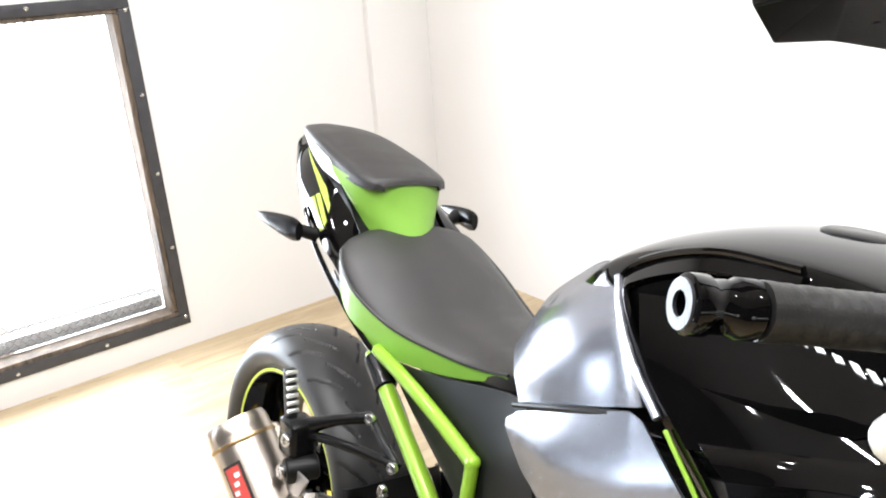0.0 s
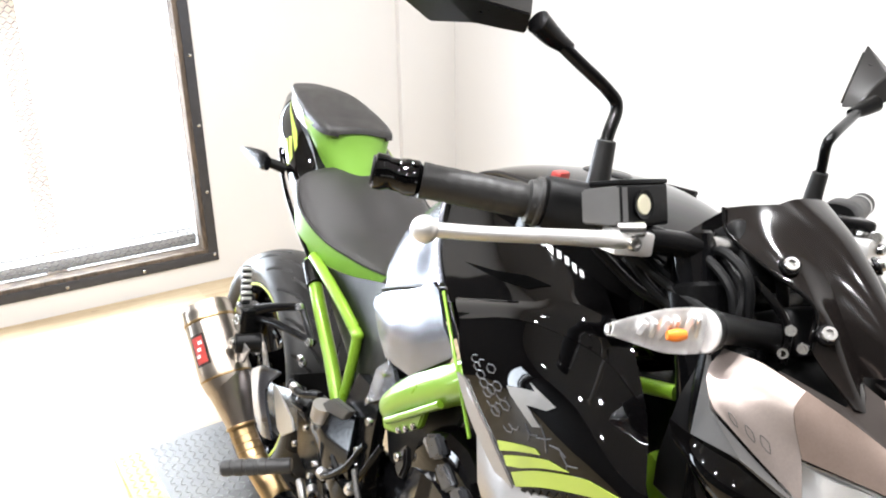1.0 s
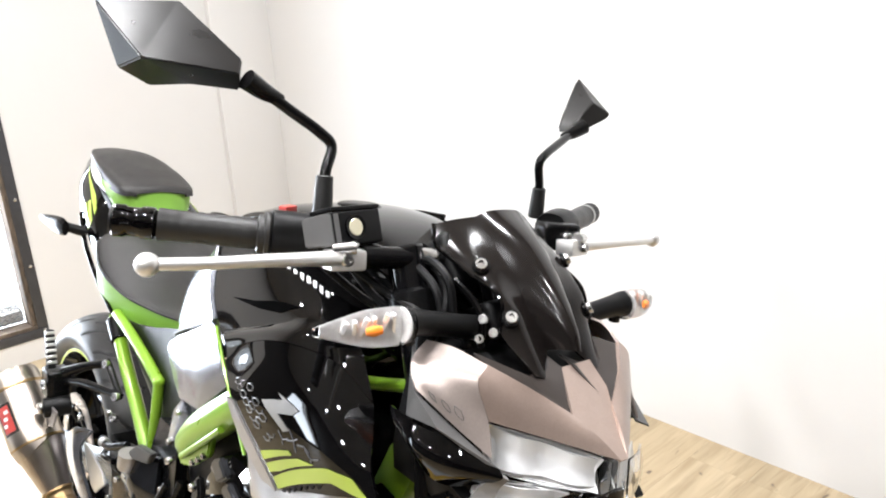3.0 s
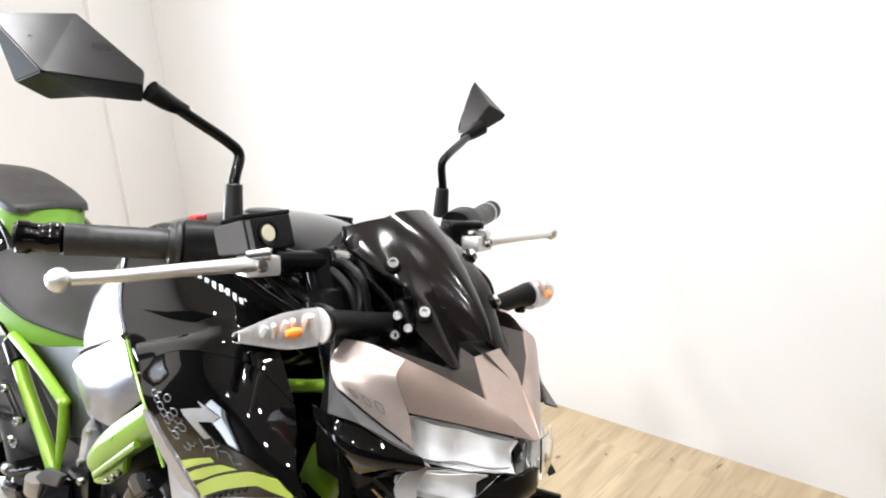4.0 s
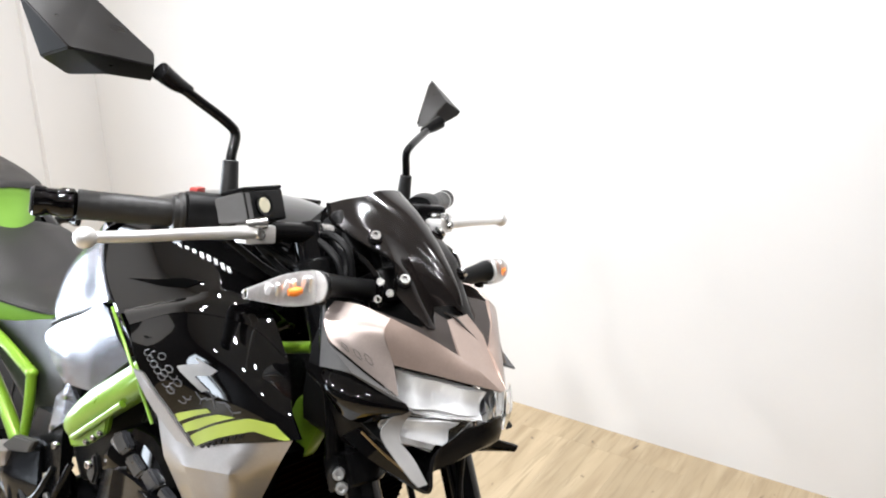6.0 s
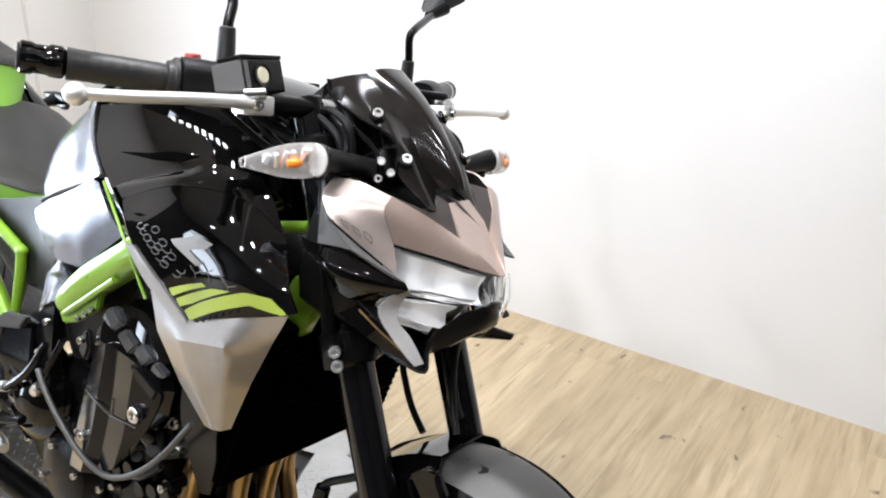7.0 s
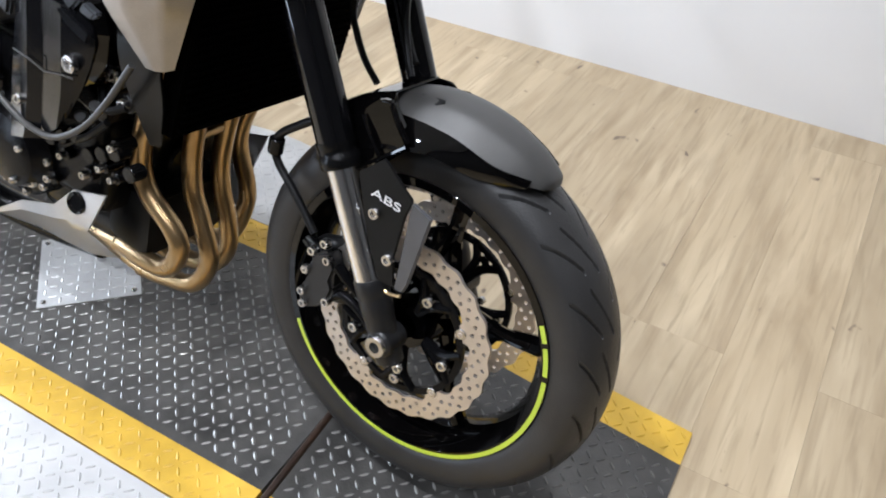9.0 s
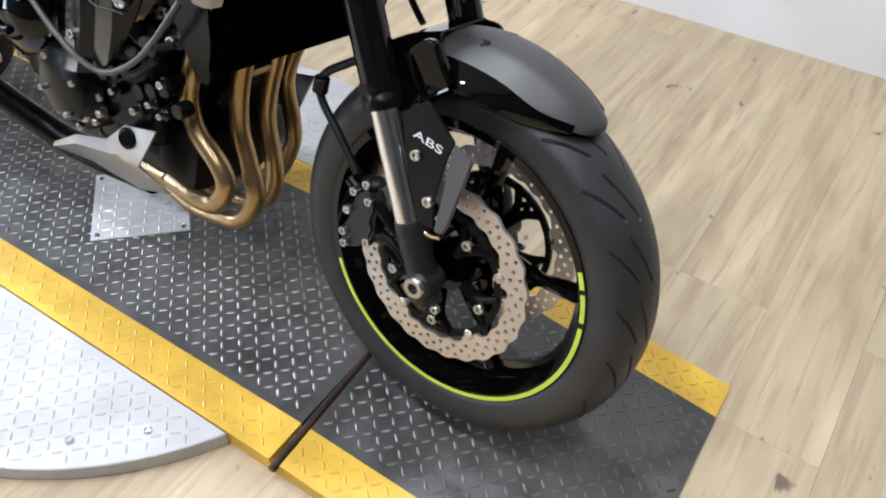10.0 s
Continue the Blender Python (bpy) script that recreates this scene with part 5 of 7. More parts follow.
    # mirror
    if side == 1:
        foot_, boot_, bend_, joint_, move = (1.054, -0.188, 1.085), (1.05, -0.186, 1.137), (1.041, -0.174, 1.170), (1.02, -0.248, 1.224), Vector((0.012, 0, 0))
    else:
        foot_, boot_, bend_, joint_, move = (1.015, 0.226, 1.075), (1.018, 0.223, 1.122), (1.023, 0.211, 1.158), (0.98, 0.32, 1.206), Vector((-0.042, 0.035, -0.013))
    foot_, boot_, bend_, joint_ = Vector(foot_), Vector(boot_), Vector(bend_), Vector(joint_)
    turn_ = bend_ + Vector((-0.003, -0.014 * side, 0.016))
    mir = part("mirror", tube([foot_, boot_, bend_, turn_, turn_.lerp(joint_, 0.6), joint_], 0.0068, 6, 12), SATIN, bike, "black rear-view mirror on a bent stem")
    part("boot", rod(foot_, boot_, 0.0125, 18, r2=0.0105), GRIP, mir, "rubber boot")
    part("joint", tube([joint_ + Vector((0, 0.014 * side, -0.004)), joint_ + Vector((0, -0.008 * side, 0.004)), joint_ + Vector((0.002, -0.032 * side, 0.016))], [0.007, 0.0105, 0.0125], 4, 14), SATIN, mir)
    G = lambda p: F(p) + move
    if side == -1:
        move = Vector((0, 0, 0))
    shell = [(0.995, -0.276, 1.235), (0.99, -0.28, 1.265), (0.951, -0.337, 1.319), (0.957, -0.427, 1.307), (0.968, -0.403, 1.241), (0.985, -0.365, 1.222)]
    front = [(1.018, -0.285, 1.238), (1.016, -0.288, 1.258), (1.016, -0.345, 1.287), (1.026, -0.408, 1.260), (1.028, -0.400, 1.247), (1.022, -0.37, 1.235)]
    if side == -1:
        shell = [(0.945, -0.330, 1.208), (0.94, -0.343, 1.235), (0.905, -0.41, 1.305), (0.89, -0.438, 1.30), (0.93, -0.425, 1.235), (0.945, -0.385, 1.215)]
        front = [(0.967, -0.335, 1.212), (0.965, -0.345, 1.226), (0.962, -0.39, 1.264), (0.984, -0.414, 1.247), (0.983, -0.407, 1.239), (0.972, -0.38, 1.222)]
    bm = bmesh.new()
    if side == 1:
        shell = [(0.993, -0.280, 1.226), (0.992, -0.278, 1.262), (0.951, -0.337, 1.319), (0.957, -0.431, 1.307), (0.973, -0.410, 1.238), (0.963, -0.372, 1.222), (0.973, -0.328, 1.228)]
        vs = [bm.verts.new(G(p)) for p in shell + [(1.018, -0.400, 1.251), (1.012, -0.290, 1.245)]]
        for f in ((2, 3, 7), (2, 7, 8, 1), (1, 8, 0), (0, 8, 7, 6), (6, 7, 5), (5, 7, 4), (4, 7, 3), (0, 6, 5, 4, 3, 2, 1)):
            bm.faces.new([vs[i] for i in f])
    else:
        vs = [[bm.verts.new(G(p)) for p in row] for row in (shell, front)]
        for i in range(6):
            bm.faces.new((vs[0][i], vs[0][(i + 1) % 6], vs[1][(i + 1) % 6], vs[1][i]))
        bm.faces.new(vs[1]), bm.faces.new(vs[0][::-1])
    bmesh.ops.recalc_face_normals(bm, faces=bm.faces[:])
    bmesh.ops.bevel(bm, geom=bm.edges[:], offset=0.0015, segments=2, affect="EDGES")
    part("shell", bm, SHELL, mir, "black faceted mirror shell", smooth=30)
    mid = sum((Vector(p) for p in shell), Vector()) / len(shell)
    bm = slab([G(Vector(p).lerp(mid, 0.14) + Vector((-0.004, 0, 0))) for p in shell], (-0.0015, 0, 0), 0)
    part("mirror_glass", bm, CHROME, mir, "mirror glass", smooth=0)

# cables between bar and headstock
for pts in ([(1.08, -0.15, 1.04), (1.13, -0.125, 1.012), (1.18, -0.105, 0.995), (1.21, -0.08, 0.965)], [(1.075, -0.16, 1.035), (1.12, -0.145, 1.0), (1.17, -0.125, 0.978), (1.20, -0.09, 0.94)], [(1.15, -0.085, 1.045), (1.185, -0.095, 1.025), (1.20, -0.105, 0.995), (1.19, -0.10, 0.95)], [(1.10, -0.14, 1.03), (1.14, -0.10, 1.00), (1.17, -0.07, 0.97), (1.17, -0.05, 0.90)], [(1.06, -0.20, 1.04), (1.10, -0.15, 0.995), (1.14, -0.11, 0.97), (1.15, -0.08, 0.90)], [(1.141, -0.100, 1.050), (1.165, -0.100, 1.052), (1.195, -0.098, 1.035), (1.205, -0.095, 0.995)], [(1.12, -0.12, 1.045), (1.15, -0.11, 1.042), (1.185, -0.107, 1.022), (1.20, -0.105, 0.985)], [(1.09, -0.16, 1.03), (1.13, -0.14, 1.01), (1.17, -0.13, 1.0), (1.20, -0.115, 0.985)], [(1.09, 0.17, 1.03), (1.14, 0.11, 1.0), (1.17, 0.06, 0.96), (1.16, 0.04, 0.9)], [(1.145, -0.09, 1.05), (1.18, -0.085, 1.02), (1.195, -0.09, 0.98), (1.17, -0.08, 0.92)], [(1.24, 0.05, 0.76), (1.227, 0.05, 0.69), (1.238, 0.05, 0.654), (1.257, 0.05, 0.62), (1.288, 0.043, 0.595)], [(1.31, 0.06, 0.77), (1.322, 0.045, 0.70), (1.345, 0.03, 0.65), (1.36, 0.02, 0.63)], [(1.30, 0.085, 0.77), (1.302, 0.075, 0.70), (1.325, 0.06, 0.66), (1.345, 0.05, 0.64)]):
    part("cable", tube(pts, 0.0052, 6, 8), MATTE, bike, "black cable")

# ---- tank and shrouds ----
def tank_ring(x, top, low, half):
    right = [(0.0, top), (-0.45 * half, top - 0.003), (-0.80 * half, top - 0.014), (-0.92 * half, top - 0.028), (-half, top - 0.075), (-0.97 * half, (top + low) / 2 - 0.02), (-0.75 * half, low)]
    return [(x, y, z) for y, z in right] + [(x, -y, z) for y, z in right[:0:-1]]
tank = bpart("fuel_tank", patch([tank_ring(*r) for r in ((0.505, 0.845, 0.76, 0.055), (0.55, 0.900, 0.76, 0.085), (0.61, 0.966, 0.77, 0.112), (0.68, 1.022, 0.79, 0.136), (0.78, 1.060, 0.81, 0.150), (0.88, 1.072, 0.83, 0.156), (0.98, 1.060, 0.85, 0.142), (1.05, 1.025, 0.87, 0.112), (1.085, 0.975, 0.89, 0.075))], 0, 5, 4, closed=True), BLACK, bike, "gloss black fuel tank")
bpart("filler_cap", lathe([(0.0001, 0.004), (0.03, 0.0035), (0.034, 0.001), (0.034, -0.01), (0.0001, -0.01)], pose(0.87, 0, 1.0705), 28, closed=False), SATIN, tank, "round filler cap")
for side in (1, -1):
    grid = gflip([[(0.503, -0.070, 0.845), (0.535, -0.112, 0.847), (0.575, -0.146, 0.836), (0.604, -0.160, 0.810)], [(0.545, -0.075, 0.913), (0.585, -0.130, 0.898), (0.628, -0.162, 0.874), (0.655, -0.171, 0.832)], [(0.600, -0.082, 0.962), (0.645, -0.140, 0.940), (0.690, -0.171, 0.907), (0.715, -0.178, 0.857)], [(0.650, -0.100, 0.993), (0.695, -0.141, 0.970), (0.738, -0.168, 0.934), (0.765, -0.182, 0.879)], [(0.698, -0.128, 1.001), (0.722, -0.149, 0.974), (0.765, -0.179, 0.937), (0.795, -0.188, 0.893)]], side)
    knee = bpart("knee_panel", patch(grid, 0.004, 6, 6), GREY, tank, "blue-grey metallic knee panel")
    grid = gflip([[(0.612, -0.170, 0.804), (0.603, -0.177, 0.785), (0.645, -0.185, 0.750)], [(0.700, -0.182, 0.847), (0.700, -0.199, 0.795), (0.695, -0.195, 0.732)], [(0.783, -0.191, 0.884), (0.800, -0.208, 0.825), (0.785, -0.205, 0.746)], [(0.802, -0.193, 0.882), (0.856, -0.210, 0.852), (0.893, -0.211, 0.826)]], side)
    cover = bpart("side_cover", patch(grid, 0.004, 5, 5, su=False), GREY, bike, "blue-grey metallic side cover", smooth=30)
    bpart("cover_lip", tube(flip([(0.60, -0.163, 0.806), (0.68, -0.18, 0.840), (0.775, -0.186, 0.876)], side), 0.004, 5, 8), MATTE, cover, "black seam strip")
    # black band in front of the grey panels, with a thin green edge
    grid = gflip([[(0.90, -0.146, 1.056), (0.823, -0.140, 1.050), (0.766, -0.135, 1.034), (0.718, -0.131, 1.010), (0.703, -0.136, 0.992), (0.728, -0.157, 0.965), (0.772, -0.181, 0.93), (0.825, -0.200, 0.898), (0.905, -0.216, 0.843), (0.975, -0.222, 0.765)], [(0.905, -0.160, 1.040), (0.828, -0.155, 1.034), (0.776, -0.152, 1.018), (0.734, -0.149, 0.998), (0.722, -0.152, 0.985), (0.747, -0.168, 0.962), (0.792, -0.190, 0.935), (0.847, -0.206, 0.900), (0.925, -0.224, 0.845), (0.995, -0.23, 0.770)]], side)
    bpart("tank_trim", patch(grid, 0.006, 3, 5), BLACK, tank, "gloss black trim band")
    bpart("trim_edge", tube(flip([(0.90, -0.149, 1.056), (0.823, -0.143, 1.051), (0.766, -0.138, 1.035), (0.718, -0.134, 1.011), (0.703, -0.138, 0.993)], side), 0.0040, 5, 8), BLACK, tank, "gloss black raised edge of the trim")
    bpart("knee_edge", tube(flip([(0.703, -0.139, 0.993), (0.728, -0.160, 0.966), (0.772, -0.185, 0.931), (0.825, -0.204, 0.898)], side), 0.0046, 5, 8), GREY, tank, "blue-grey rolled edge in front of the knee")
    bpart("green_edge", tube(flip([(0.838, -0.208, 0.893), (0.902, -0.222, 0.842), (0.978, -0.229, 0.760)], side), 0.0024, 5, 8), GREEN, tank, "thin green edge")
    # tank side above the shroud seam, and the shroud's upper band
    tank_side = gflip([[(0.748, -0.160, 0.99), (0.79, -0.190, 0.935), (0.866, -0.215, 0.890)], [(0.86, -0.150, 1.008), (0.913, -0.186, 0.962), (0.972, -0.211, 0.926)], [(0.96, -0.138, 0.995), (1.008, -0.170, 0.970), (1.06, -0.197, 0.955)], [(1.032, -0.120, 0.968), (1.072, -0.145, 0.960), (1.118, -0.171, 0.950)]], side)
    bpart("tank_side", patch(tank_side, 0.004, 6, 6), BLACK, tank, "gloss black tank side panel")
    grid = gflip([[(0.868, -0.2075, 0.900), (0.89, -0.222, 0.897), (0.915, -0.230, 0.888)], [(0.968, -0.203, 0.934), (0.995, -0.216, 0.934), (1.02, -0.224, 0.929)], [(1.052, -0.190, 0.962), (1.09, -0.201, 0.952), (1.128, -0.2065, 0.935)], [(1.115, -0.166, 0.958), (1.15, -0.178, 0.938), (1.19, -0.1905, 0.902)]], side)
    shroud = bpart("tank_shroud", patch(grid, 0.004, 6, 6), BLACK, bike, "gloss black tank shroud")
    grid_wing = gflip([[(0.915, -0.230, 0.888), (0.950, -0.243, 0.851), (1.0, -0.245, 0.802), (1.072, -0.244, 0.760)], [(1.02, -0.224, 0.928), (1.048, -0.247, 0.884), (1.088, -0.248, 0.832), (1.135, -0.243, 0.785)], [(1.128, -0.206, 0.934), (1.158, -0.233, 0.897), (1.185, -0.245, 0.855), (1.202, -0.237, 0.808)], [(1.19, -0.190, 0.901), (1.216, -0.208, 0.878), (1.24, -0.226, 0.854), (1.260, -0.23, 0.829)]], side)
    wing = bpart("shroud_wing", patch(grid_wing, 0.004, 6, 6), BLACK, shroud, "gloss black shroud wing with decals")
    # silver lower wedge
    grid = gflip([[(0.990, -0.236, 0.803), (1.03, -0.246, 0.735), (1.066, -0.232, 0.67), (1.098, -0.212, 0.612)], [(1.085, -0.2435, 0.768), (1.096, -0.261, 0.747), (1.105, -0.240, 0.68), (1.115, -0.212, 0.612)], [(1.17, -0.2405, 0.797), (1.172, -0.257, 0.762), (1.14, -0.224, 0.69), (1.124, -0.206, 0.612)], [(1.246, -0.228, 0.822), (1.205, -0.21, 0.765), (1.158, -0.192, 0.69), (1.132, -0.195, 0.615)]], side)
    bpart("shroud_wedge", patch(grid, 0.004, 4, 4, su=False, sv=False), SILVER, shroud, "silver metallic lower wedge")

    at = sheet_at(grid_wing)
    bpart("wing_edge", decal([(-0.03, 0.42), (0.02, 0.45), (0.085, 0.72), (0.09, 1.0), (0.05, 1.05), (-0.02, 0.95)], at, off=0.003, thick=0.003), SILVER, wing, "silver strip along the wing's rear edge", smooth=30)
    stripes = ([(0.129, 0.761), (0.39, 0.734), (0.404, 0.761), (0.115, 0.816)], [(0.129, 0.838), (0.445, 0.775), (0.545, 0.795), (0.239, 0.880), (0.115, 0.892)], [(0.129, 0.922), (0.61, 0.800), (0.651, 0.797), (0.83, 0.83), (0.92, 0.99), (0.885, 1.0), (0.651, 0.899), (0.61, 0.905), (0.115, 0.995)])
    for poly in stripes:
        bpart("shroud_stripe", decal(poly, at), LIME, wing, "yellow-green shroud stripe", smooth=0)
    zig = [(0.308, 0.431), (0.445, 0.404), (0.425, 0.363), (0.525, 0.445), (0.486, 0.486), (0.395, 0.5), (0.445, 0.596), (0.404, 0.61), (0.318, 0.47)]
    bpart("zigzag_mark", decal(zig, at), PALE, wing, "silver angular zigzag mark", smooth=0)
    lines = [[(0.363, 0.61), (0.376, 0.665), (0.418, 0.651)], [(0.376, 0.665), (0.36, 0.70)], [(0.41, 0.665), (0.455, 0.655), (0.486, 0.637)], [(0.445, 0.582), (0.455, 0.655), (0.445, 0.734)], [(0.472, 0.679), (0.514, 0.679), (0.541, 0.715)], [(0.52, 0.70), (0.541, 0.761), (0.596, 0.747)], [(0.541, 0.761), (0.535, 0.785)]]
    # two or three ragged columns of six-sided cells beside the zigzag
    pick, CU, CV = random.Random(5), 0.030, 0.050
    for row in range(8):
        for col in range(4):
            u0, v0 = 0.115 + 0.012 * row + col * CU * 1.5, 0.31 + row * CV * 0.95 + (col % 2) * CV * 0.5
            if v0 > 0.72 or pick.random() < 0.2 * col + 0.06 or (u0 > 0.27 and v0 < 0.60):
                continue
            ring6 = [(u0 + CU * math.cos(radians(60 * k)), v0 + CV * 0.56 * math.sin(radians(60 * k))) for k in range(7)]
            lines.append(ring6 if pick.random() < 0.3 else ring6[:4] if pick.random() < 0.5 else ring6[2:6])
    bm = bmesh.new()
    for line in lines:
        for (a, c), (d, e) in zip(line, line[1:]):
            tube([at(a, c, 0.0004), at((a + d) / 2, (c + e) / 2, 0.0004), at(d, e, 0.0004)], 0.0008, 1, 5, bm=bm, smooth=False)
    tagged(bpart("cell_pattern", bm, DGREY2, wing, "grey broken hexagon line pattern", smooth=0), kind="stuff")
    for k in range(7):
        u = 0.15 + 0.06 * k
        v = 0.995 - 0.19 * (u - 0.115) + 0.012
        bpart("saw_tooth", decal([(u, v), (u + 0.06, v - 0.012), (u + 0.02, v + 0.03)], at, step=0.03), MATTE, wing, smooth=0)
    # maker's lettering as plain bars
    at = sheet_at(tank_side)
    for k in range(8):
        u = 0.45 + 0.05 * k
        v = 0.0 + 0.36 * (u - 0.45)
        bpart("lettering_bar", decal([(u, v + 0.01), (u + 0.026, v), (u + 0.032, v + (0.11 if k % 3 else 0.14)), (u + 0.006, v + 0.12)], at, step=0.03), WHITE, tank, "plain white bar in place of lettering", smooth=0)
    # the vent's shaded recess, laid on as a flat black film
    bpart("vent_slot", decal([(0.14, 0.59), (0.31, 0.63), (0.48, 0.605), (0.61, 0.652), (0.48, 0.775), (0.32, 0.715)], at, off=0.0012, step=0.04), RADIATOR, tank, "flat black film painting the shade of a vent slot", smooth=0)

# ---- seats and tail ----
def seat_row(x, half, zc, ze, zb):
    return [(x, -half, zb), (x, -half * 1.0, ze), (x, -half * 0.82, ze + 0.6 * (zc - ze)), (x, -half * 0.4, zc), (x, 0, zc - 0.002), (x, half * 0.4, zc), (x, half * 0.82, ze + 0.6 * (zc - ze)), (x, half, ze), (x, half, zb)]
rows = [seat_row(*r) for r in ((0.10, 0.085, 0.900, 0.885, 0.85), (0.13, 0.138, 0.898, 0.870, 0.83), (0.20, 0.152, 0.866, 0.829, 0.80), (0.29, 0.138, 0.816, 0.796, 0.77), (0.37, 0.110, 0.796, 0.782, 0.76), (0.44, 0.088, 0.790, 0.778, 0.76), (0.505, 0.084, 0.803, 0.792, 0.77), (0.55, 0.06, 0.818, 0.805, 0.78))]
seat = bpart("rider_seat", patch(rows, 0.004, 6, 4), VINYL, bike, "black vinyl rider seat with green edge")
for side in (1, -1):
    rim_pts = [(0.118, -0.118, 0.876), (0.135, -0.141, 0.866), (0.20, -0.156, 0.828), (0.29, -0.141, 0.794), (0.37, -0.113, 0.780), (0.44, -0.091, 0.777), (0.505, -0.087, 0.790)]
    grid = gflip([[p, (p[0] - 0.004, p[1] + 0.002, p[2] - d)] for p, d in zip(rim_pts, (0.03, 0.038, 0.052, 0.046, 0.034, 0.020, 0.008))], side)
    bpart("seat_side", patch(grid, 0.004, 5, 3), VGREEN, seat, "lime green seat side panel")
    bpart("piping", tube(flip([(x, y, z + 0.0015) for x, y, z in rim_pts], side), 0.0028, 5, 6), VINYL, seat, "seam piping")
def pill_row(x, half, zt, edge):
    return [(x, -half, zt - edge), (x, -half * 0.93, zt - edge * 0.25), (x, -half * 0.5, zt), (x, 0, zt + 0.002), (x, half * 0.5, zt), (x, half * 0.93, zt - edge * 0.25), (x, half, zt - edge)]
rows = [pill_row(*r) for r in ((-0.215, 0.02, 1.03, 0.01), (-0.195, 0.05, 1.04, 0.016), (-0.11, 0.077, 1.037, 0.022), (0.0, 0.0895, 1.016, 0.030), (0.07, 0.0885, 0.999, 0.028), (0.108, 0.079, 0.990, 0.023), (0.118, 0.066, 0.985, 0.017), (0.1225, 0.058, 0.976, 0.010))]
pillion = bpart("pillion_seat", patch(rows, 0.006, 6, 4), VINYL, bike, "black vinyl pillion seat with green front")
left = [[(-0.02, -0.0905, 0.993), (0.05, -0.0895, 0.982), (0.101, -0.076, 0.975), (0.116, -0.040, 0.977)], [(0.035, -0.0925, 0.963), (0.075, -0.085, 0.945), (0.110, -0.064, 0.935), (0.126, -0.032, 0.932)], [(0.100, -0.064, 0.888), (0.113, -0.056, 0.884), (0.132, -0.042, 0.878), (0.146, -0.020, 0.875)]]
grid = [row + [(row[-1][0] + 0.003, 0, row[-1][2])] + flip(row[::-1], -1) for row in left]
bpart("pillion_front", patch(grid, 0.005, 5, 5), VGREEN, pillion, "lime green front face of the pillion seat")
for side in (1, -1):
    grid = gflip([[(-0.20, -0.045, 1.026), (-0.18, -0.055, 1.002)], [(-0.10, -0.081, 1.016), (-0.075, -0.089, 0.985)], [(-0.022, -0.0925, 1.0), (0.033, -0.0928, 0.963)]], side)
    bpart("pillion_edge", patch(grid, 0.004, 5, 3), WHITE, pillion, "pale grey pillion edge")
    # tail fairing
    tail_grid = gflip([[(-0.20, -0.046, 1.020), (-0.205, -0.058, 1.0), (-0.19, -0.066, 0.972)], [(-0.10, -0.084, 1.000), (-0.105, -0.104, 0.962), (-0.085, -0.110, 0.925)], [(-0.02, -0.095, 0.972), (-0.015, -0.120, 0.930), (0.0, -0.126, 0.888)], [(0.05, -0.095, 0.940), (0.06, -0.130, 0.900), (0.07, -0.136, 0.858)], [(0.105, -0.092, 0.895), (0.125, -0.132, 0.872), (0.13, -0.140, 0.832)], [(0.150, -0.125, 0.850), (0.17, -0.144, 0.832), (0.185, -0.148, 0.797)]], side)
    tail = bpart("tail_fairing", patch(tail_grid, 0.004, 6, 5), BLACK, bike, "gloss black tail fairing with yellow-green marks")
    at = sheet_at(tail_grid)
    for poly in ([(0.166, 0.004), (0.293, 0.063), (0.464, 0.128), (0.526, 0.2), (0.466, 0.274), (0.313, 0.136)], [(0.39, 0.556), (0.418, 0.422), (0.595, 0.615), (0.552, 0.779)], [(0.427, 0.375), (0.448, 0.285), (0.6, 0.456), (0.598, 0.575)], [(0.453, 0.261), (0.519, 0.216), (0.555, 0.236), (0.582, 0.346)]):
        bpart("tail_mark", decal(poly, at), LIME, tail, "yellow-green tail mark", smooth=0)
    grid = gflip([[(-0.03, -0.124, 0.912), (-0.025, -0.130, 0.902), (-0.02, -0.124, 0.888)], [(0.05, -0.138, 0.860), (0.055, -0.145, 0.850), (0.06, -0.137, 0.838)], [(0.15, -0.147, 0.808), (0.155, -0.153, 0.798), (0.16, -0.145, 0.784)], [(0.232, -0.150, 0.769), (0.236, -0.155, 0.760), (0.24, -0.147, 0.748)], [(0.285, -0.151, 0.748), (0.287, -0.155, 0.740), (0.287, -0.147, 0.730)]], side)
    bpart("tail_lower", patch(grid, 0.004, 5, 5), BLACK, tail, "gloss black lower tail rail")
    grid = gflip([[(0.09, -0.126, 0.825), (0.09, -0.120, 0.795)], [(0.17, -0.138, 0.785), (0.18, -0.130, 0.750)], [(0.265, -0.144, 0.742), (0.268, -0.138, 0.718)]], side)
    bpart("tail_under", patch(grid, 0.003, 4, 3), GREY, tail, "grey panel under the tail rail")
    ind = bpart("rear_indicator", tube(flip([(0.03, -0.13, 0.872), (0.02, -0.17, 0.884), (0.012, -0.19, 0.889)], side), [0.012, 0.011, 0.016], 4, 12), MATTE, bike, "black rear indicator")
    rings = []
    for k, (t, r1, r2) in enumerate(((0, 0.007, 0.016), (0.15, 0.009, 0.02), (0.45, 0.008, 0.017), (0.8, 0.006, 0.010), (1.0, 0.002, 0.004))):
        c = Vector((0.075, -0.188, 0.892)).lerp(Vector((-0.055, -0.203, 0.895)), t)
        rings.append(flip([(c.x, c.y + r1 * math.cos(a), c.z + r2 * math.sin(a)) for a in (2 * math.pi * j / 10 for j in range(10))], side))
    bpart("indicator_shell", patch(rings, 0, 3, 2, closed=True), SATIN, ind, "black pointed indicator shell")
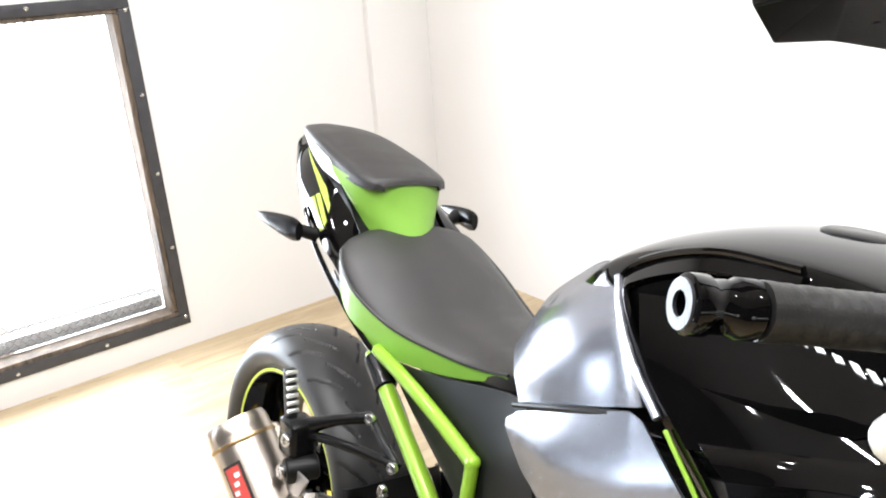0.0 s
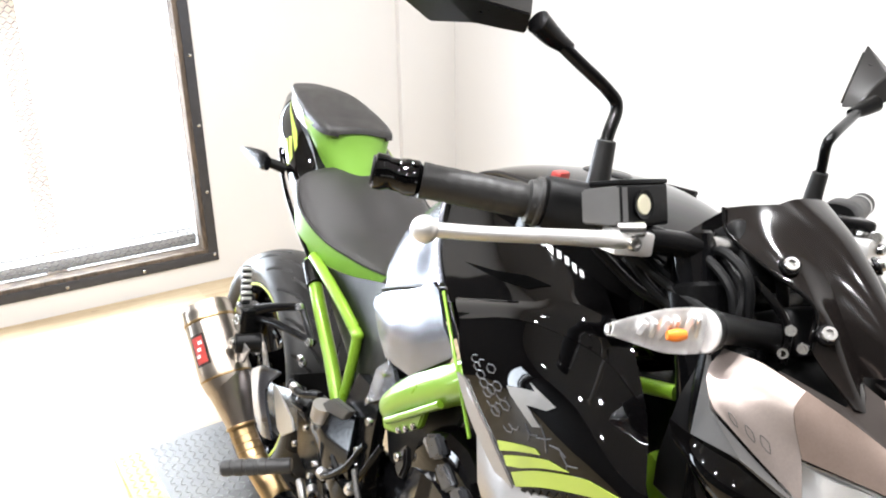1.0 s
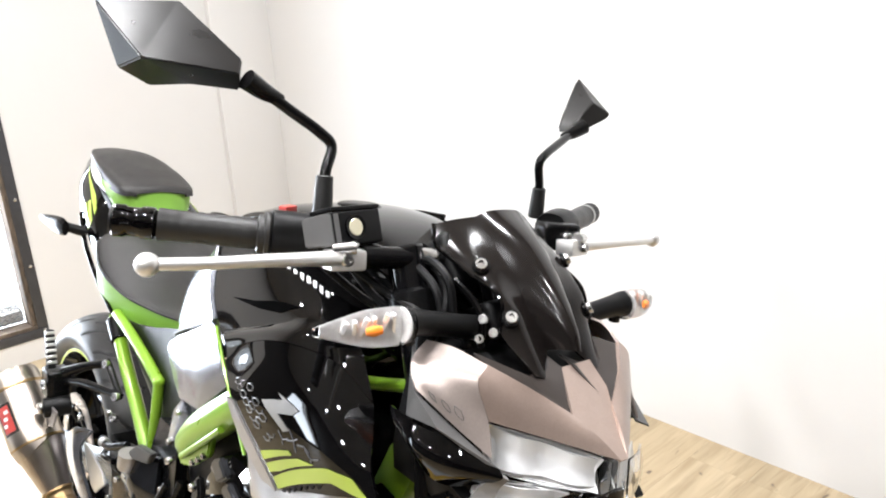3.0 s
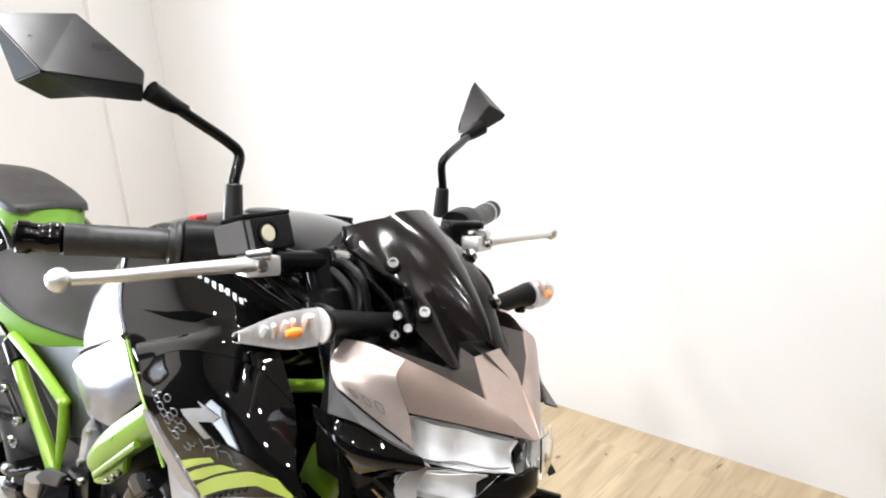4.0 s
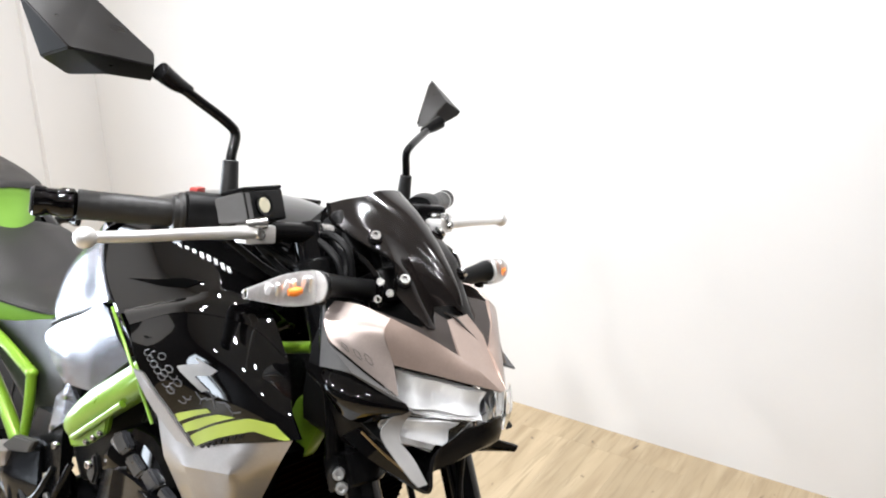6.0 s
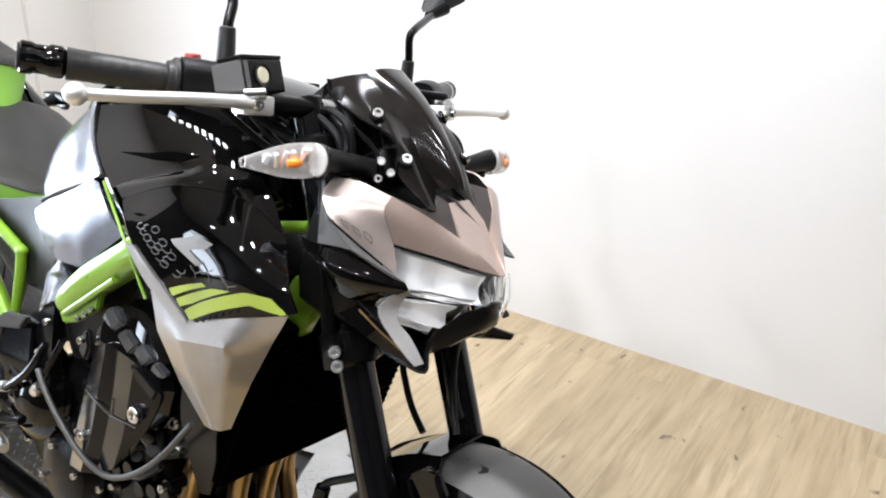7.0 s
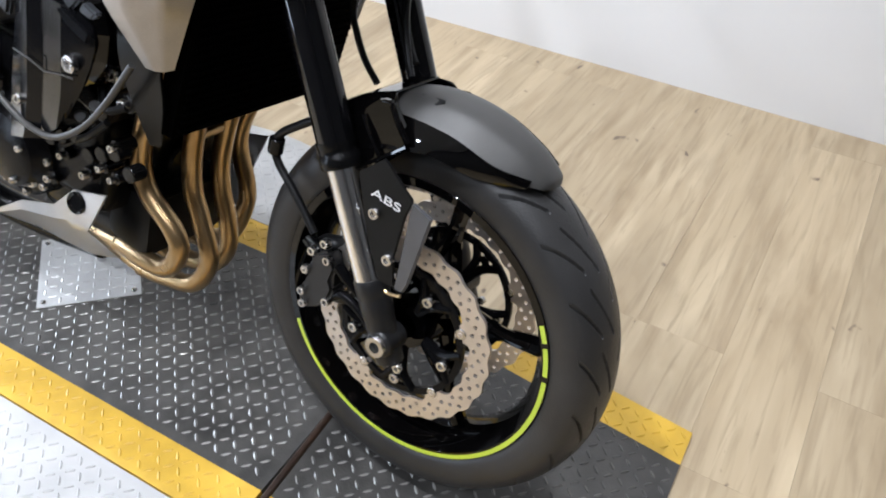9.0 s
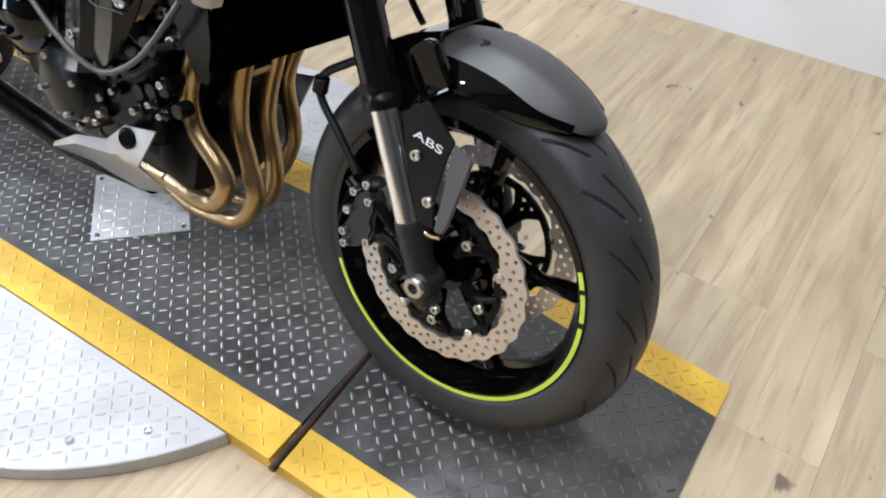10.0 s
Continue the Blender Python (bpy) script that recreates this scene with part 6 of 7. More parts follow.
bpart("tail_core", patch([[(x, -h, z0), (x, -h, z1), (x, h, z1), (x, h, z0)] for x, h, z0, z1 in ((-0.23, 0.03, 0.94, 1.01), (-0.1, 0.075, 0.90, 1.0), (0.02, 0.085, 0.84, 0.96), (0.15, 0.085, 0.78, 0.85), (0.30, 0.08, 0.72, 0.775), (0.40, 0.07, 0.70, 0.755), (0.52, 0.06, 0.72, 0.77))], 0, 3, 2, closed=True, sv=False), MATTE, bike, "black under-seat tray")
grid = [[(0.30, y, 0.745), (0.42, y, 0.765), (0.56, y, 0.80), (0.62, y * 1.1, 0.80)] for y in (-0.14, )] + [[(0.36, -0.142, 0.70), (0.46, -0.15, 0.69), (0.57, -0.16, 0.70), (0.66, -0.175, 0.72)], [(0.47, -0.142, 0.63), (0.52, -0.15, 0.61), (0.60, -0.16, 0.60), (0.68, -0.17, 0.62)]]
for side in (1, -1):
    bpart("frame_cover", patch(gflip(grid, side), 0.004, 5, 5), MATTE, bike, "black plastic cover behind the frame tubes")

# ---- frame ----
frame_part = bpart("frame", tube([(1.06, -0.12, 0.87), (1.05, -0.13, 0.872), (1.02, -0.165, 0.866), (0.98, -0.19, 0.845), (0.925, -0.205, 0.818), (0.87, -0.195, 0.778)], [0.016, 0.017, 0.018, 0.019, 0.02, 0.02], 5, 16), GREEN, bike, "lime green tubular frame")
bpart("frame_tube", tube([(1.06, 0.12, 0.87), (1.05, 0.13, 0.872), (1.02, 0.165, 0.866), (0.98, 0.19, 0.845), (0.90, 0.212, 0.80), (0.80, 0.205, 0.725), (0.72, 0.19, 0.655)], [0.016, 0.017, 0.018, 0.019, 0.02, 0.021, 0.02], 5, 16), GREEN, frame_part)
bpart("head_tube", rod((1.10, 0, 0.98), (1.20, 0, 0.76), 0.036, 28), SATIN, frame_part, "black steering head")
for side in (1, -1):
    bpart("head_gusset", tube(flip([(1.04, -0.135, 0.872), (1.09, -0.118, 0.880), (1.15, -0.105, 0.894)], side), 0.0085, 3, 12), GREEN, frame_part, "lime green head tube strut")
    bpart("head_gusset", box((0.055, 0.030, 0.078), pose(1.162, -0.115 * side, 0.786, 0, 25), 0.010), GREEN, frame_part, "lime green lower head bracket")
    bpart("frame_beam", tube(flip([(0.745, -0.198, 0.672), (0.752, -0.198, 0.680), (0.80, -0.200, 0.722), (0.86, -0.202, 0.764), (0.925, -0.202, 0.808), (0.97, -0.195, 0.838)], side), [0.017, 0.025, 0.028, 0.028, 0.027, 0.024], 5, 20), GREEN, frame_part, "rounded lime green main beam")
    bpart("beam_lip", tube(flip([(0.775, -0.222, 0.672), (0.83, -0.224, 0.712), (0.90, -0.224, 0.764)], side), 0.0055, 4, 10), GREEN, frame_part, "raised lower lip of the beam")
    flange = bpart("engine_bracket", slab(flip([(0.742, -0.218, 0.678), (0.762, -0.218, 0.650), (0.800, -0.218, 0.664), (0.850, -0.218, 0.700), (0.860, -0.218, 0.745), (0.80, -0.218, 0.712)], side), (0, 0.012 * side, 0), 0.003), GREEN, frame_part, "green engine bracket")
    for at_ in ((0.806, -0.219, 0.674), (0.824, -0.219, 0.686), (0.841, -0.219, 0.699)):
        bolt(flip([at_], side)[0], (0, -side, 0), 0.0048, flange, place=BODY, h=0.004)
    bpart("rear_tube", tube(flip([(0.262, -0.145, 0.742), (0.36, -0.158, 0.68), (0.46, -0.167, 0.612), (0.535, -0.172, 0.545)], side), 0.0132, 5, 14), GREEN, frame_part, "lime green lower subframe tube")
    bpart("rear_tube", tube(flip([(0.275, -0.146, 0.752), (0.36, -0.152, 0.740), (0.45, -0.158, 0.722), (0.541, -0.165, 0.700)], side), 0.0105, 5, 12), GREEN, frame_part, "lime green upper subframe tube")
    bpart("tube_joint", ball(0.0112, Matrix.Translation(flip([(0.542, -0.1655, 0.700)], side)[0])), GREEN, frame_part)
    bpart("rear_tube", tube(flip([(0.543, -0.166, 0.703), (0.542, -0.169, 0.64), (0.533, -0.172, 0.56)], side), 0.0095, 5, 12), GREEN, frame_part, "lime green brace tube")
    bpart("tube_clamp", rod(flip([(0.268, -0.146, 0.738)], side)[0], flip([(0.318, -0.152, 0.707)], side)[0], 0.018, 16), SATIN, frame_part, "black tube sleeve")
    bpart("pivot_plate", patch(gflip([[(0.60, -0.185, 0.66), (0.70, -0.195, 0.67)], [(0.58, -0.195, 0.56), (0.71, -0.205, 0.56)], [(0.60, -0.19, 0.44), (0.70, -0.20, 0.43)], [(0.62, -0.17, 0.34), (0.70, -0.18, 0.33)]], side), 0.02, 4, 3), SATIN, frame_part, "black swingarm pivot plate")

# ---- engine and cooling ----
engine = bpart("engine", box((0.30, 0.34, 0.22), pose(0.80, 0, 0.43, 0, 8), 0.03, 3), GUN, bike, "dark engine with covers and bolts")
bpart("cylinder_block", box((0.17, 0.36, 0.20), pose(0.925, 0, 0.60, 0, 22), 0.012, 2), SATIN, engine, "black cylinder block")
bpart("cylinder_head", box((0.17, 0.38, 0.11), pose(0.98, 0, 0.735, 0, 22), 0.02, 3), SATIN, engine, "black cylinder head")
bpart("throttle_body", box((0.24, 0.36, 0.13), pose(0.80, 0, 0.675, 0, -28), 0.02, 3), MATTE, engine, "black throttle bodies")
bpart("oil_pan", box((0.26, 0.2, 0.12), pose(0.80, 0, 0.26, 0, 3), 0.03, 3), SATIN, engine, "black oil pan")
for k in range(5):
    bpart("cooling_fin", box((0.182, 0.37, 0.006), pose(0.905 + 0.014 * k, 0, 0.545 + 0.032 * k, 0, 22), 0.002, 1), SATIN, engine)
RIGHT = Vector((0, -1, 0))
# round generator cover with bright clamps, and the plate over it
c = Vector((0.935, -0.185, 0.635))
m = Matrix.Translation(c) @ RIGHT.to_track_quat("Z", "Y").to_matrix().to_4x4()
gen = bpart("generator_cover", lathe([(0.0001, 0.042), (0.05, 0.042), (0.085, 0.036), (0.096, 0.026), (0.1, 0.01), (0.1, -0.03), (0.0001, -0.03)], m, 14, closed=False), BLACK, engine, "round faceted dark engine cover", smooth=15)
for pts in [[(0.886, -0.232, 0.714), (0.912, -0.232, 0.728), (0.935, -0.232, 0.708), (0.909, -0.232, 0.688)],
             [(0.919, -0.232, 0.687), (0.940, -0.232, 0.703), (0.969, -0.232, 0.687), (0.949, -0.232, 0.665)],
             [(0.958, -0.232, 0.677), (0.979, -0.232, 0.694), (1.004, -0.232, 0.677), (0.982, -0.232, 0.657)],
             [(0.997, -0.232, 0.662), (1.009, -0.232, 0.677), (1.035, -0.232, 0.666), (1.022, -0.232, 0.655)]]:
    bpart("cover_rib", slab(pts, (0, 0.014, 0), 0.0035), RIBBED, gen, "dark machined rib with worn edges")
shield_grid = [[(0.857, -0.222, 0.647), (0.906, -0.238, 0.670), (0.921, -0.230, 0.665), (0.975, -0.238, 0.666), (1.018, -0.226, 0.647)], [(0.838, -0.222, 0.573), (0.894, -0.238, 0.597), (0.917, -0.230, 0.597), (0.966, -0.238, 0.607), (1.020, -0.226, 0.618)], [(0.817, -0.222, 0.491), (0.880, -0.238, 0.517), (0.903, -0.230, 0.519), (0.957, -0.238, 0.542), (0.990, -0.226, 0.557)], [(0.802, -0.222, 0.421), (0.858, -0.238, 0.440), (0.888, -0.230, 0.447), (0.938, -0.238, 0.481), (0.956, -0.226, 0.508)]]
shield = bpart("engine_shield", patch(shield_grid, 0.010, 4, 4, sv=False), SHIELD, engine, "dark creased plastic engine shield", smooth=12)
bpart("shield_panel", slab([(0.965, -0.240, 0.660), (0.980, -0.240, 0.661), (1.029, -0.240, 0.642), (1.020, -0.240, 0.625), (0.982, -0.240, 0.642)], (0, 0.006, 0), 0.002), SHIELD, shield, "raised facet of the shield")
bpart("shield_seam", tube([(0.841, -0.225, 0.569), (0.895, -0.240, 0.573), (0.918, -0.233, 0.559), (0.964, -0.240, 0.569), (0.984, -0.237, 0.568)], 0.0012, 2, 6, smooth=False), CAST, shield, "pale seam across the shield")
for p in ((0.983, -0.236, 0.589), (0.855, -0.232, 0.50)):
    bolt(p, RIGHT, 0.0125 if p[0] > 0.96 else 0.008, shield, place=BODY, h=0.008)
# clutch cover low down
c = Vector((0.745, -0.165, 0.37))
m = Matrix.Translation(c) @ RIGHT.to_track_quat("Z", "Y").to_matrix().to_4x4()
clutch = bpart("clutch_cover", lathe([(0.0001, 0.04), (0.045, 0.04), (0.062, 0.034), (0.07, 0.02), (0.085, 0.012), (0.088, -0.02), (0.0001, -0.02)], m, 48, closed=False), GUN, engine, "dark round clutch cover")
for k in range(9):
    a = 2 * math.pi * k / 9
    bolt(m @ Vector((0.079 * math.cos(a), 0.079 * math.sin(a), 0.015)), RIGHT, 0.007, clutch, place=BODY)
for k in range(4):
    a = 2 * math.pi * k / 4 + 0.4
    bolt(m @ Vector((0.05 * math.cos(a), 0.05 * math.sin(a), 0.04)), RIGHT, 0.006, clutch, place=BODY)
c2 = Vector((0.64, -0.175, 0.47))
m = Matrix.Translation(c2) @ RIGHT.to_track_quat("Z", "Y").to_matrix().to_4x4()
bpart("starter_cover", lathe([(0.0001, 0.05), (0.04, 0.046), (0.075, 0.03), (0.09, 0.0), (0.09, -0.02), (0.0001, -0.02)], m, 40, closed=False), BLACK, engine, "black domed engine cover")
for x, z, r_ in ((0.70, 0.404, 0.0085), (0.688, 0.373, 0.0085), (0.708, 0.36, 0.01), (0.765, 0.386, 0.009), (0.787, 0.323, 0.010), (0.921, 0.385, 0.007), (0.991, 0.454, 0.007), (1.021, 0.531, 0.009), (1.006, 0.57, 0.012), (1.024, 0.622, 0.009), (0.66, 0.42, 0.007), (0.735, 0.335, 0.007), (0.83, 0.345, 0.007), (0.87, 0.40, 0.006), (0.96, 0.41, 0.006), (0.985, 0.40, 0.006), (0.84, 0.43, 0.007), (0.72, 0.45, 0.008), (0.68, 0.46, 0.008), (0.62, 0.38, 0.008)):
    bpart("boss", rod((x, -0.15, z), (x, -0.182, z), r_ * 1.7, 12), SATIN, engine)
    bolt((x, -0.184, z), RIGHT, r_, engine, place=BODY, h=0.009)
for a, b_ in (((0.935, -0.19, 0.485), (0.955, -0.21, 0.50)), ((0.965, -0.19, 0.505), (0.99, -0.21, 0.525))):
    bpart("hose_clamp", rod(a, b_, 0.0085, 14), CAST, engine, "grey hose clamp")
for k in range(7):
    x, z = 0.84 + 0.03 * k, 0.42 + 0.012 * (k % 3)
    bpart("engine_boss", rod((x, -0.16, z), (x, -0.186, z), 0.013, 12), SATIN, engine)
bpart("oil_filter", rod((0.96, -0.02, 0.37), (0.90, -0.02, 0.38), 0.034, 28), SATIN, engine, "black oil filter")
bpart("coolant_hose", tube([(0.72, -0.232, 0.56), (0.748, -0.236, 0.537), (0.794, -0.238, 0.504), (0.854, -0.238, 0.471), (0.911, -0.238, 0.462), (0.958, -0.238, 0.477), (1.003, -0.236, 0.508), (1.049, -0.236, 0.555), (1.092, -0.228, 0.616)], 0.0047, 6, 10), FENDER, engine, "dark grey hose looped across the engine")
for pts in ([(0.98, -0.19, 0.545), (1.0, -0.2, 0.52), (1.03, -0.19, 0.53)], [(0.93, -0.195, 0.45), (0.965, -0.205, 0.47), (1.0, -0.2, 0.5)], [(0.60, -0.21, 0.55), (0.63, -0.22, 0.52), (0.66, -0.215, 0.5), (0.69, -0.21, 0.51)], [(0.56, -0.19, 0.53), (0.58, -0.205, 0.5), (0.62, -0.2, 0.47)]):
    bpart("wire", tube(pts, 0.006, 5, 8), MATTE, engine, "black wiring")
# radiator
rad = bpart("radiator", box((0.035, 0.36, 0.27), pose(1.123, 0, 0.637, 0, 15.5), 0.006), RADIATOR, bike, "black radiator")
for k in range(19):
    z = -0.165 + k * 0.0132
    bpart("radiator_fin", box((0.008, 0.34, 0.003), pose(1.123, 0, 0.637, 0, 15.5) @ pose(0.019, 0, z + 0.045), 0), RADIATOR, rad, smooth=0)
for side in (1, -1):
    grid = gflip([[(1.05, -0.205, 0.74), (1.04, -0.207, 0.62), (1.052, -0.2, 0.555), (1.08, -0.195, 0.492)], [(1.15, -0.20, 0.75), (1.115, -0.202, 0.62), (1.108, -0.195, 0.555), (1.094, -0.19, 0.492)]], side)
    bpart("radiator_guard", patch(grid, 0.005, 4, 4), SATIN, rad, "black radiator side guard")
# header pipes
for pts in ([(1.045, -0.128, 0.66), (1.01, -0.127, 0.53), (0.975, -0.122, 0.43), (0.974, -0.12, 0.378), (0.994, -0.12, 0.345), (1.036, -0.12, 0.311), (1.05, -0.12, 0.276), (1.02, -0.118, 0.228), (0.952, -0.11, 0.212), (0.87, -0.09, 0.2), (0.78, -0.07, 0.18)], [(1.05, -0.047, 0.66), (1.03, -0.047, 0.53), (1.007, -0.047, 0.42), (1.005, -0.047, 0.347), (1.024, -0.047, 0.291), (1.043, -0.047, 0.222), (1.008, -0.047, 0.158), (0.937, -0.045, 0.136), (0.87, -0.044, 0.13), (0.76, -0.04, 0.15)], [(1.05, 0.035, 0.66), (1.02, 0.032, 0.5), (0.994, 0.03, 0.383), (0.994, 0.03, 0.319), (1.010, 0.03, 0.257), (1.010, 0.03, 0.199), (0.975, 0.028, 0.152), (0.90, 0.025, 0.135), (0.76, 0.0, 0.15)], [(1.045, 0.118, 0.66), (1.0, 0.115, 0.5), (0.957, 0.112, 0.38), (0.980, 0.11, 0.289), (0.976, 0.11, 0.24), (0.947, 0.10, 0.175), (0.88, 0.08, 0.15), (0.76, 0.03, 0.155)]):
    pipe = bpart("header_pipe", tube(pts, 0.0168, 6, 20), GOLD, bike, "heat-tinted golden steel header pipe")
    q = Vector(pts[-2])
    bpart("weld_band", rod(q + Vector((0.016, 0, 0)), q - Vector((0.004, 0, 0)), 0.0185, 18), GOLD, pipe)
bpart("header_link", rod((1.012, -0.045, 0.44), (1.005, 0.035, 0.44), 0.0085, 14), GOLD, bike, "short golden balance pipe")
bpart("collector", tube([(0.78, -0.05, 0.15), (0.68, -0.07, 0.15), (0.58, -0.10, 0.165), (0.50, -0.15, 0.225), (0.41, -0.217, 0.313)], [0.036, 0.033, 0.028, 0.026, 0.026], 5, 18), SATIN, bike, "dark steel link pipe")
# belly panel
grid = [[(0.675, -0.185, 0.229), (0.665, -0.183, 0.215), (0.614, -0.15, 0.183)], [(0.745, -0.185, 0.272), (0.75, -0.19, 0.258), (0.73, -0.15, 0.20)], [(0.836, -0.187, 0.300), (0.845, -0.193, 0.280), (0.80, -0.15, 0.20)], [(0.89, -0.187, 0.347), (0.905, -0.194, 0.300), (0.87, -0.15, 0.203)], [(0.965, -0.185, 0.364), (0.925, -0.193, 0.288), (0.93, -0.14, 0.215)]]
belly = bpart("belly_panel", patch(grid, 0.004, 3, 3, su=False, sv=False), BELLY, bike, "silver lower engine panel")
m = Matrix.Translation((0.902, -0.1915, 0.330)) @ Vector((0.15, -1, 0.2)).to_track_quat("Z", "Y").to_matrix().to_4x4()
bpart("grommet", lathe([(0.0001, 0.0), (0.013, 0.0), (0.0165, 0.003), (0.0185, 0.002), (0.0185, -0.006), (0.0001, -0.006)], m, 24, closed=False), BLACK, belly, "black round recess")
bpart("belly_inner", box((0.10, 0.18, 0.12), pose(0.93, -0.03, 0.285, 0, 10), 0.02), MATTE, bike, "black inner belly box")
bpart("belly_panel", patch(gflip(grid, -1), 0.004, 3, 3, su=False, sv=False), BELLY, bike, "silver lower engine panel")

# ---- rear wheel, swingarm, exhaust ----
RX, RZ = -0.145, 0.302
rwheel = rim(RX, RZ, 0.072, "rear_wheel", "gloss black rear wheel")
tyre(RX, RZ, [(0.226, 0.073), (0.238, 0.086), (0.258, 0.0925), (0.278, 0.088), (0.297, 0.068), (0.309, 0.036), (0.313, 0), (0.309, -0.036), (0.297, -0.068), (0.278, -0.088), (0.258, -0.0925), (0.238, -0.086), (0.226, -0.073), (0.222, -0.05), (0.222, 0.05)], 0.10, rwheel, 600, 9)
stripe(RX, RZ, 0.0782, ((20, 175), (182, 350)), rwheel)
stripe(RX, RZ, -0.0782, ((20, 175), (182, 350)), rwheel)
brake_disc(RX, RZ, 0.085, 0.115, 0.088, rwheel, 0.076)
rwheel.matrix_local = BODY
for side in (1, -1):
    grid = [[(0.66, -0.12, 0.52), (0.66, -0.15, 0.47), (0.66, -0.12, 0.42), (0.66, -0.09, 0.47)], [(0.40, -0.135, 0.50), (0.40, -0.155, 0.45), (0.40, -0.135, 0.40), (0.40, -0.115, 0.45)], [(0.10, -0.13, 0.39), (0.10, -0.145, 0.355), (0.10, -0.13, 0.315), (0.10, -0.115, 0.355)], [(-0.19, -0.13, 0.335), (-0.19, -0.14, 0.312), (-0.19, -0.13, 0.288), (-0.19, -0.12, 0.312)]]
    bpart("swingarm", patch(gflip(grid, side), 0, 5, 4, closed=True), GUN, bike, "dark grey swingarm")
rows = []
for t in (-8, 8, 24):
    a = radians(t)
    rows.append([(RX + r * math.cos(a), y, RZ + r * math.sin(a)) for r, y in ((0.315, -0.105), (0.335, -0.095), (0.343, -0.05), (0.343, 0.05), (0.335, 0.095), (0.315, 0.105))])
bpart("rear_hugger", patch(rows, 0.004, 5, 3), MATTE, bike, "black rear tyre hugger")
bpart("shock_cover", box((0.10, 0.12, 0.2), pose(0.45, 0, 0.58, 0, 20), 0.02), MATTE, bike, "black shock absorber cover")
# muffler
axis_pts = [(0.116, -0.300, 0.588), (0.129, -0.296, 0.572), (0.208, -0.277, 0.483), (0.215, -0.275, 0.475), (0.28, -0.255, 0.395), (0.292, -0.252, 0.382), (0.34, -0.238, 0.345), (0.42, -0.215, 0.31)]
can = bpart("exhaust_muffler", tube(axis_pts[1:4], [0.0515, 0.0525, 0.051], 4, 32), CAN, bike, "brushed stainless exhaust muffler with gold weld rings")
bpart("muffler_cone", tube([axis_pts[3], Vector(axis_pts[3]).lerp(Vector(axis_pts[4]), 0.5), axis_pts[4]], [0.050, 0.038, 0.027], 4, 32), CAN, can, "tapered stainless cone")
d = (Vector(axis_pts[0]) - Vector(axis_pts[1])).normalized()
m = Matrix.Translation(axis_pts[1]) @ d.to_track_quat("Z", "Y").to_matrix().to_4x4()
bpart("muffler_tip", lathe([(0.0505, 0.0), (0.051, 0.010), (0.0495, 0.020), (0.046, 0.027), (0.041, 0.027), (0.040, 0.0)], m, 32), CAN, can, "stainless end cap")
bpart("muffler_core", rod(Vector(axis_pts[1]) - d * 0.02, Vector(axis_pts[1]) + d * 0.01, 0.034, 24), MATTE, can)
for p, r in ((Vector(axis_pts[1]).lerp(Vector(axis_pts[2]), 0.08), 0.053), (axis_pts[3], 0.0518), (axis_pts[4], 0.0295)):
    q = Vector(p)
    bpart("weld_ring", lathe([(r - 0.003, -0.0035), (r, -0.003), (r + 0.001, 0), (r, 0.003), (r - 0.003, 0.0035)], Matrix.Translation(q) @ d.to_track_quat("Z", "Y").to_matrix().to_4x4(), 32), GOLD, can, "golden weld ring")
bpart("mid_pipe", tube([axis_pts[4], axis_pts[5], axis_pts[6], axis_pts[7]], [0.0265, 0.026, 0.026, 0.027], 5, 18), GOLD, can, "golden bent mid pipe")
for k in range(5):
    q = Vector(axis_pts[5]).lerp(Vector(axis_pts[6]), 0.02 + 0.25 * k)
    bpart("weld_ring", ball(0.0272, Matrix.Translation(q) @ d.to_track_quat("Z", "Y").to_matrix().to_4x4() @ Matrix.Diagonal((1, 1, 0.12, 1)), seg=20), GOLD, can)
# label on the muffler, plain coloured shapes
d2 = (Vector(axis_pts[2]) - Vector(axis_pts[1])).normalized()
mm = Matrix.Translation(Vector(axis_pts[1])) @ d2.to_track_quat("Z", "Y").to_matrix().to_4x4()
def can_patch(s0, s1, a0, a1, r):
    return patch([[mm @ Vector((r * math.cos(radians(a)), r * math.sin(radians(a)), s)) for a in (a0, (2 * a0 + a1) / 3, (a0 + 2 * a1) / 3, a1)] for s in (s0, (s0 + s1) / 2, s1)], 0.0008, 3, 3)
far = [(a, (BODY @ (mm @ Vector((math.cos(radians(a)), math.sin(radians(a)), 0))) - BODY @ mm.translation)) for a in range(0, 360, 5)]
LABEL_A = max(far, key=lambda p: p[1].dot(Vector((0.55, -0.82, 0.15))))[0]
label = bpart("label", can_patch(0.040, 0.105, LABEL_A - 19, LABEL_A + 19, 0.0533), DGREY, can, "dark bordered red and white label")
bpart("label_field", can_patch(0.045, 0.10, LABEL_A - 14, LABEL_A + 14, 0.0540), RED, label, "red label field")
for k in range(3):
    bpart("label_bar", can_patch(0.055 + 0.013 * k, 0.062 + 0.013 * k, LABEL_A - 11 + 6 * k, LABEL_A - 1 + 6 * k, 0.0546), WHITE, label, "plain pale bar")
bpart("muffler_hanger", slab([(0.185, -0.265, 0.536), (0.255, -0.265, 0.570), (0.300, -0.265, 0.571), (0.275, -0.265, 0.532), (0.215, -0.265, 0.510)], (0, 0.004, 0), 0.001), SILVER, can, "bright muffler hanger")
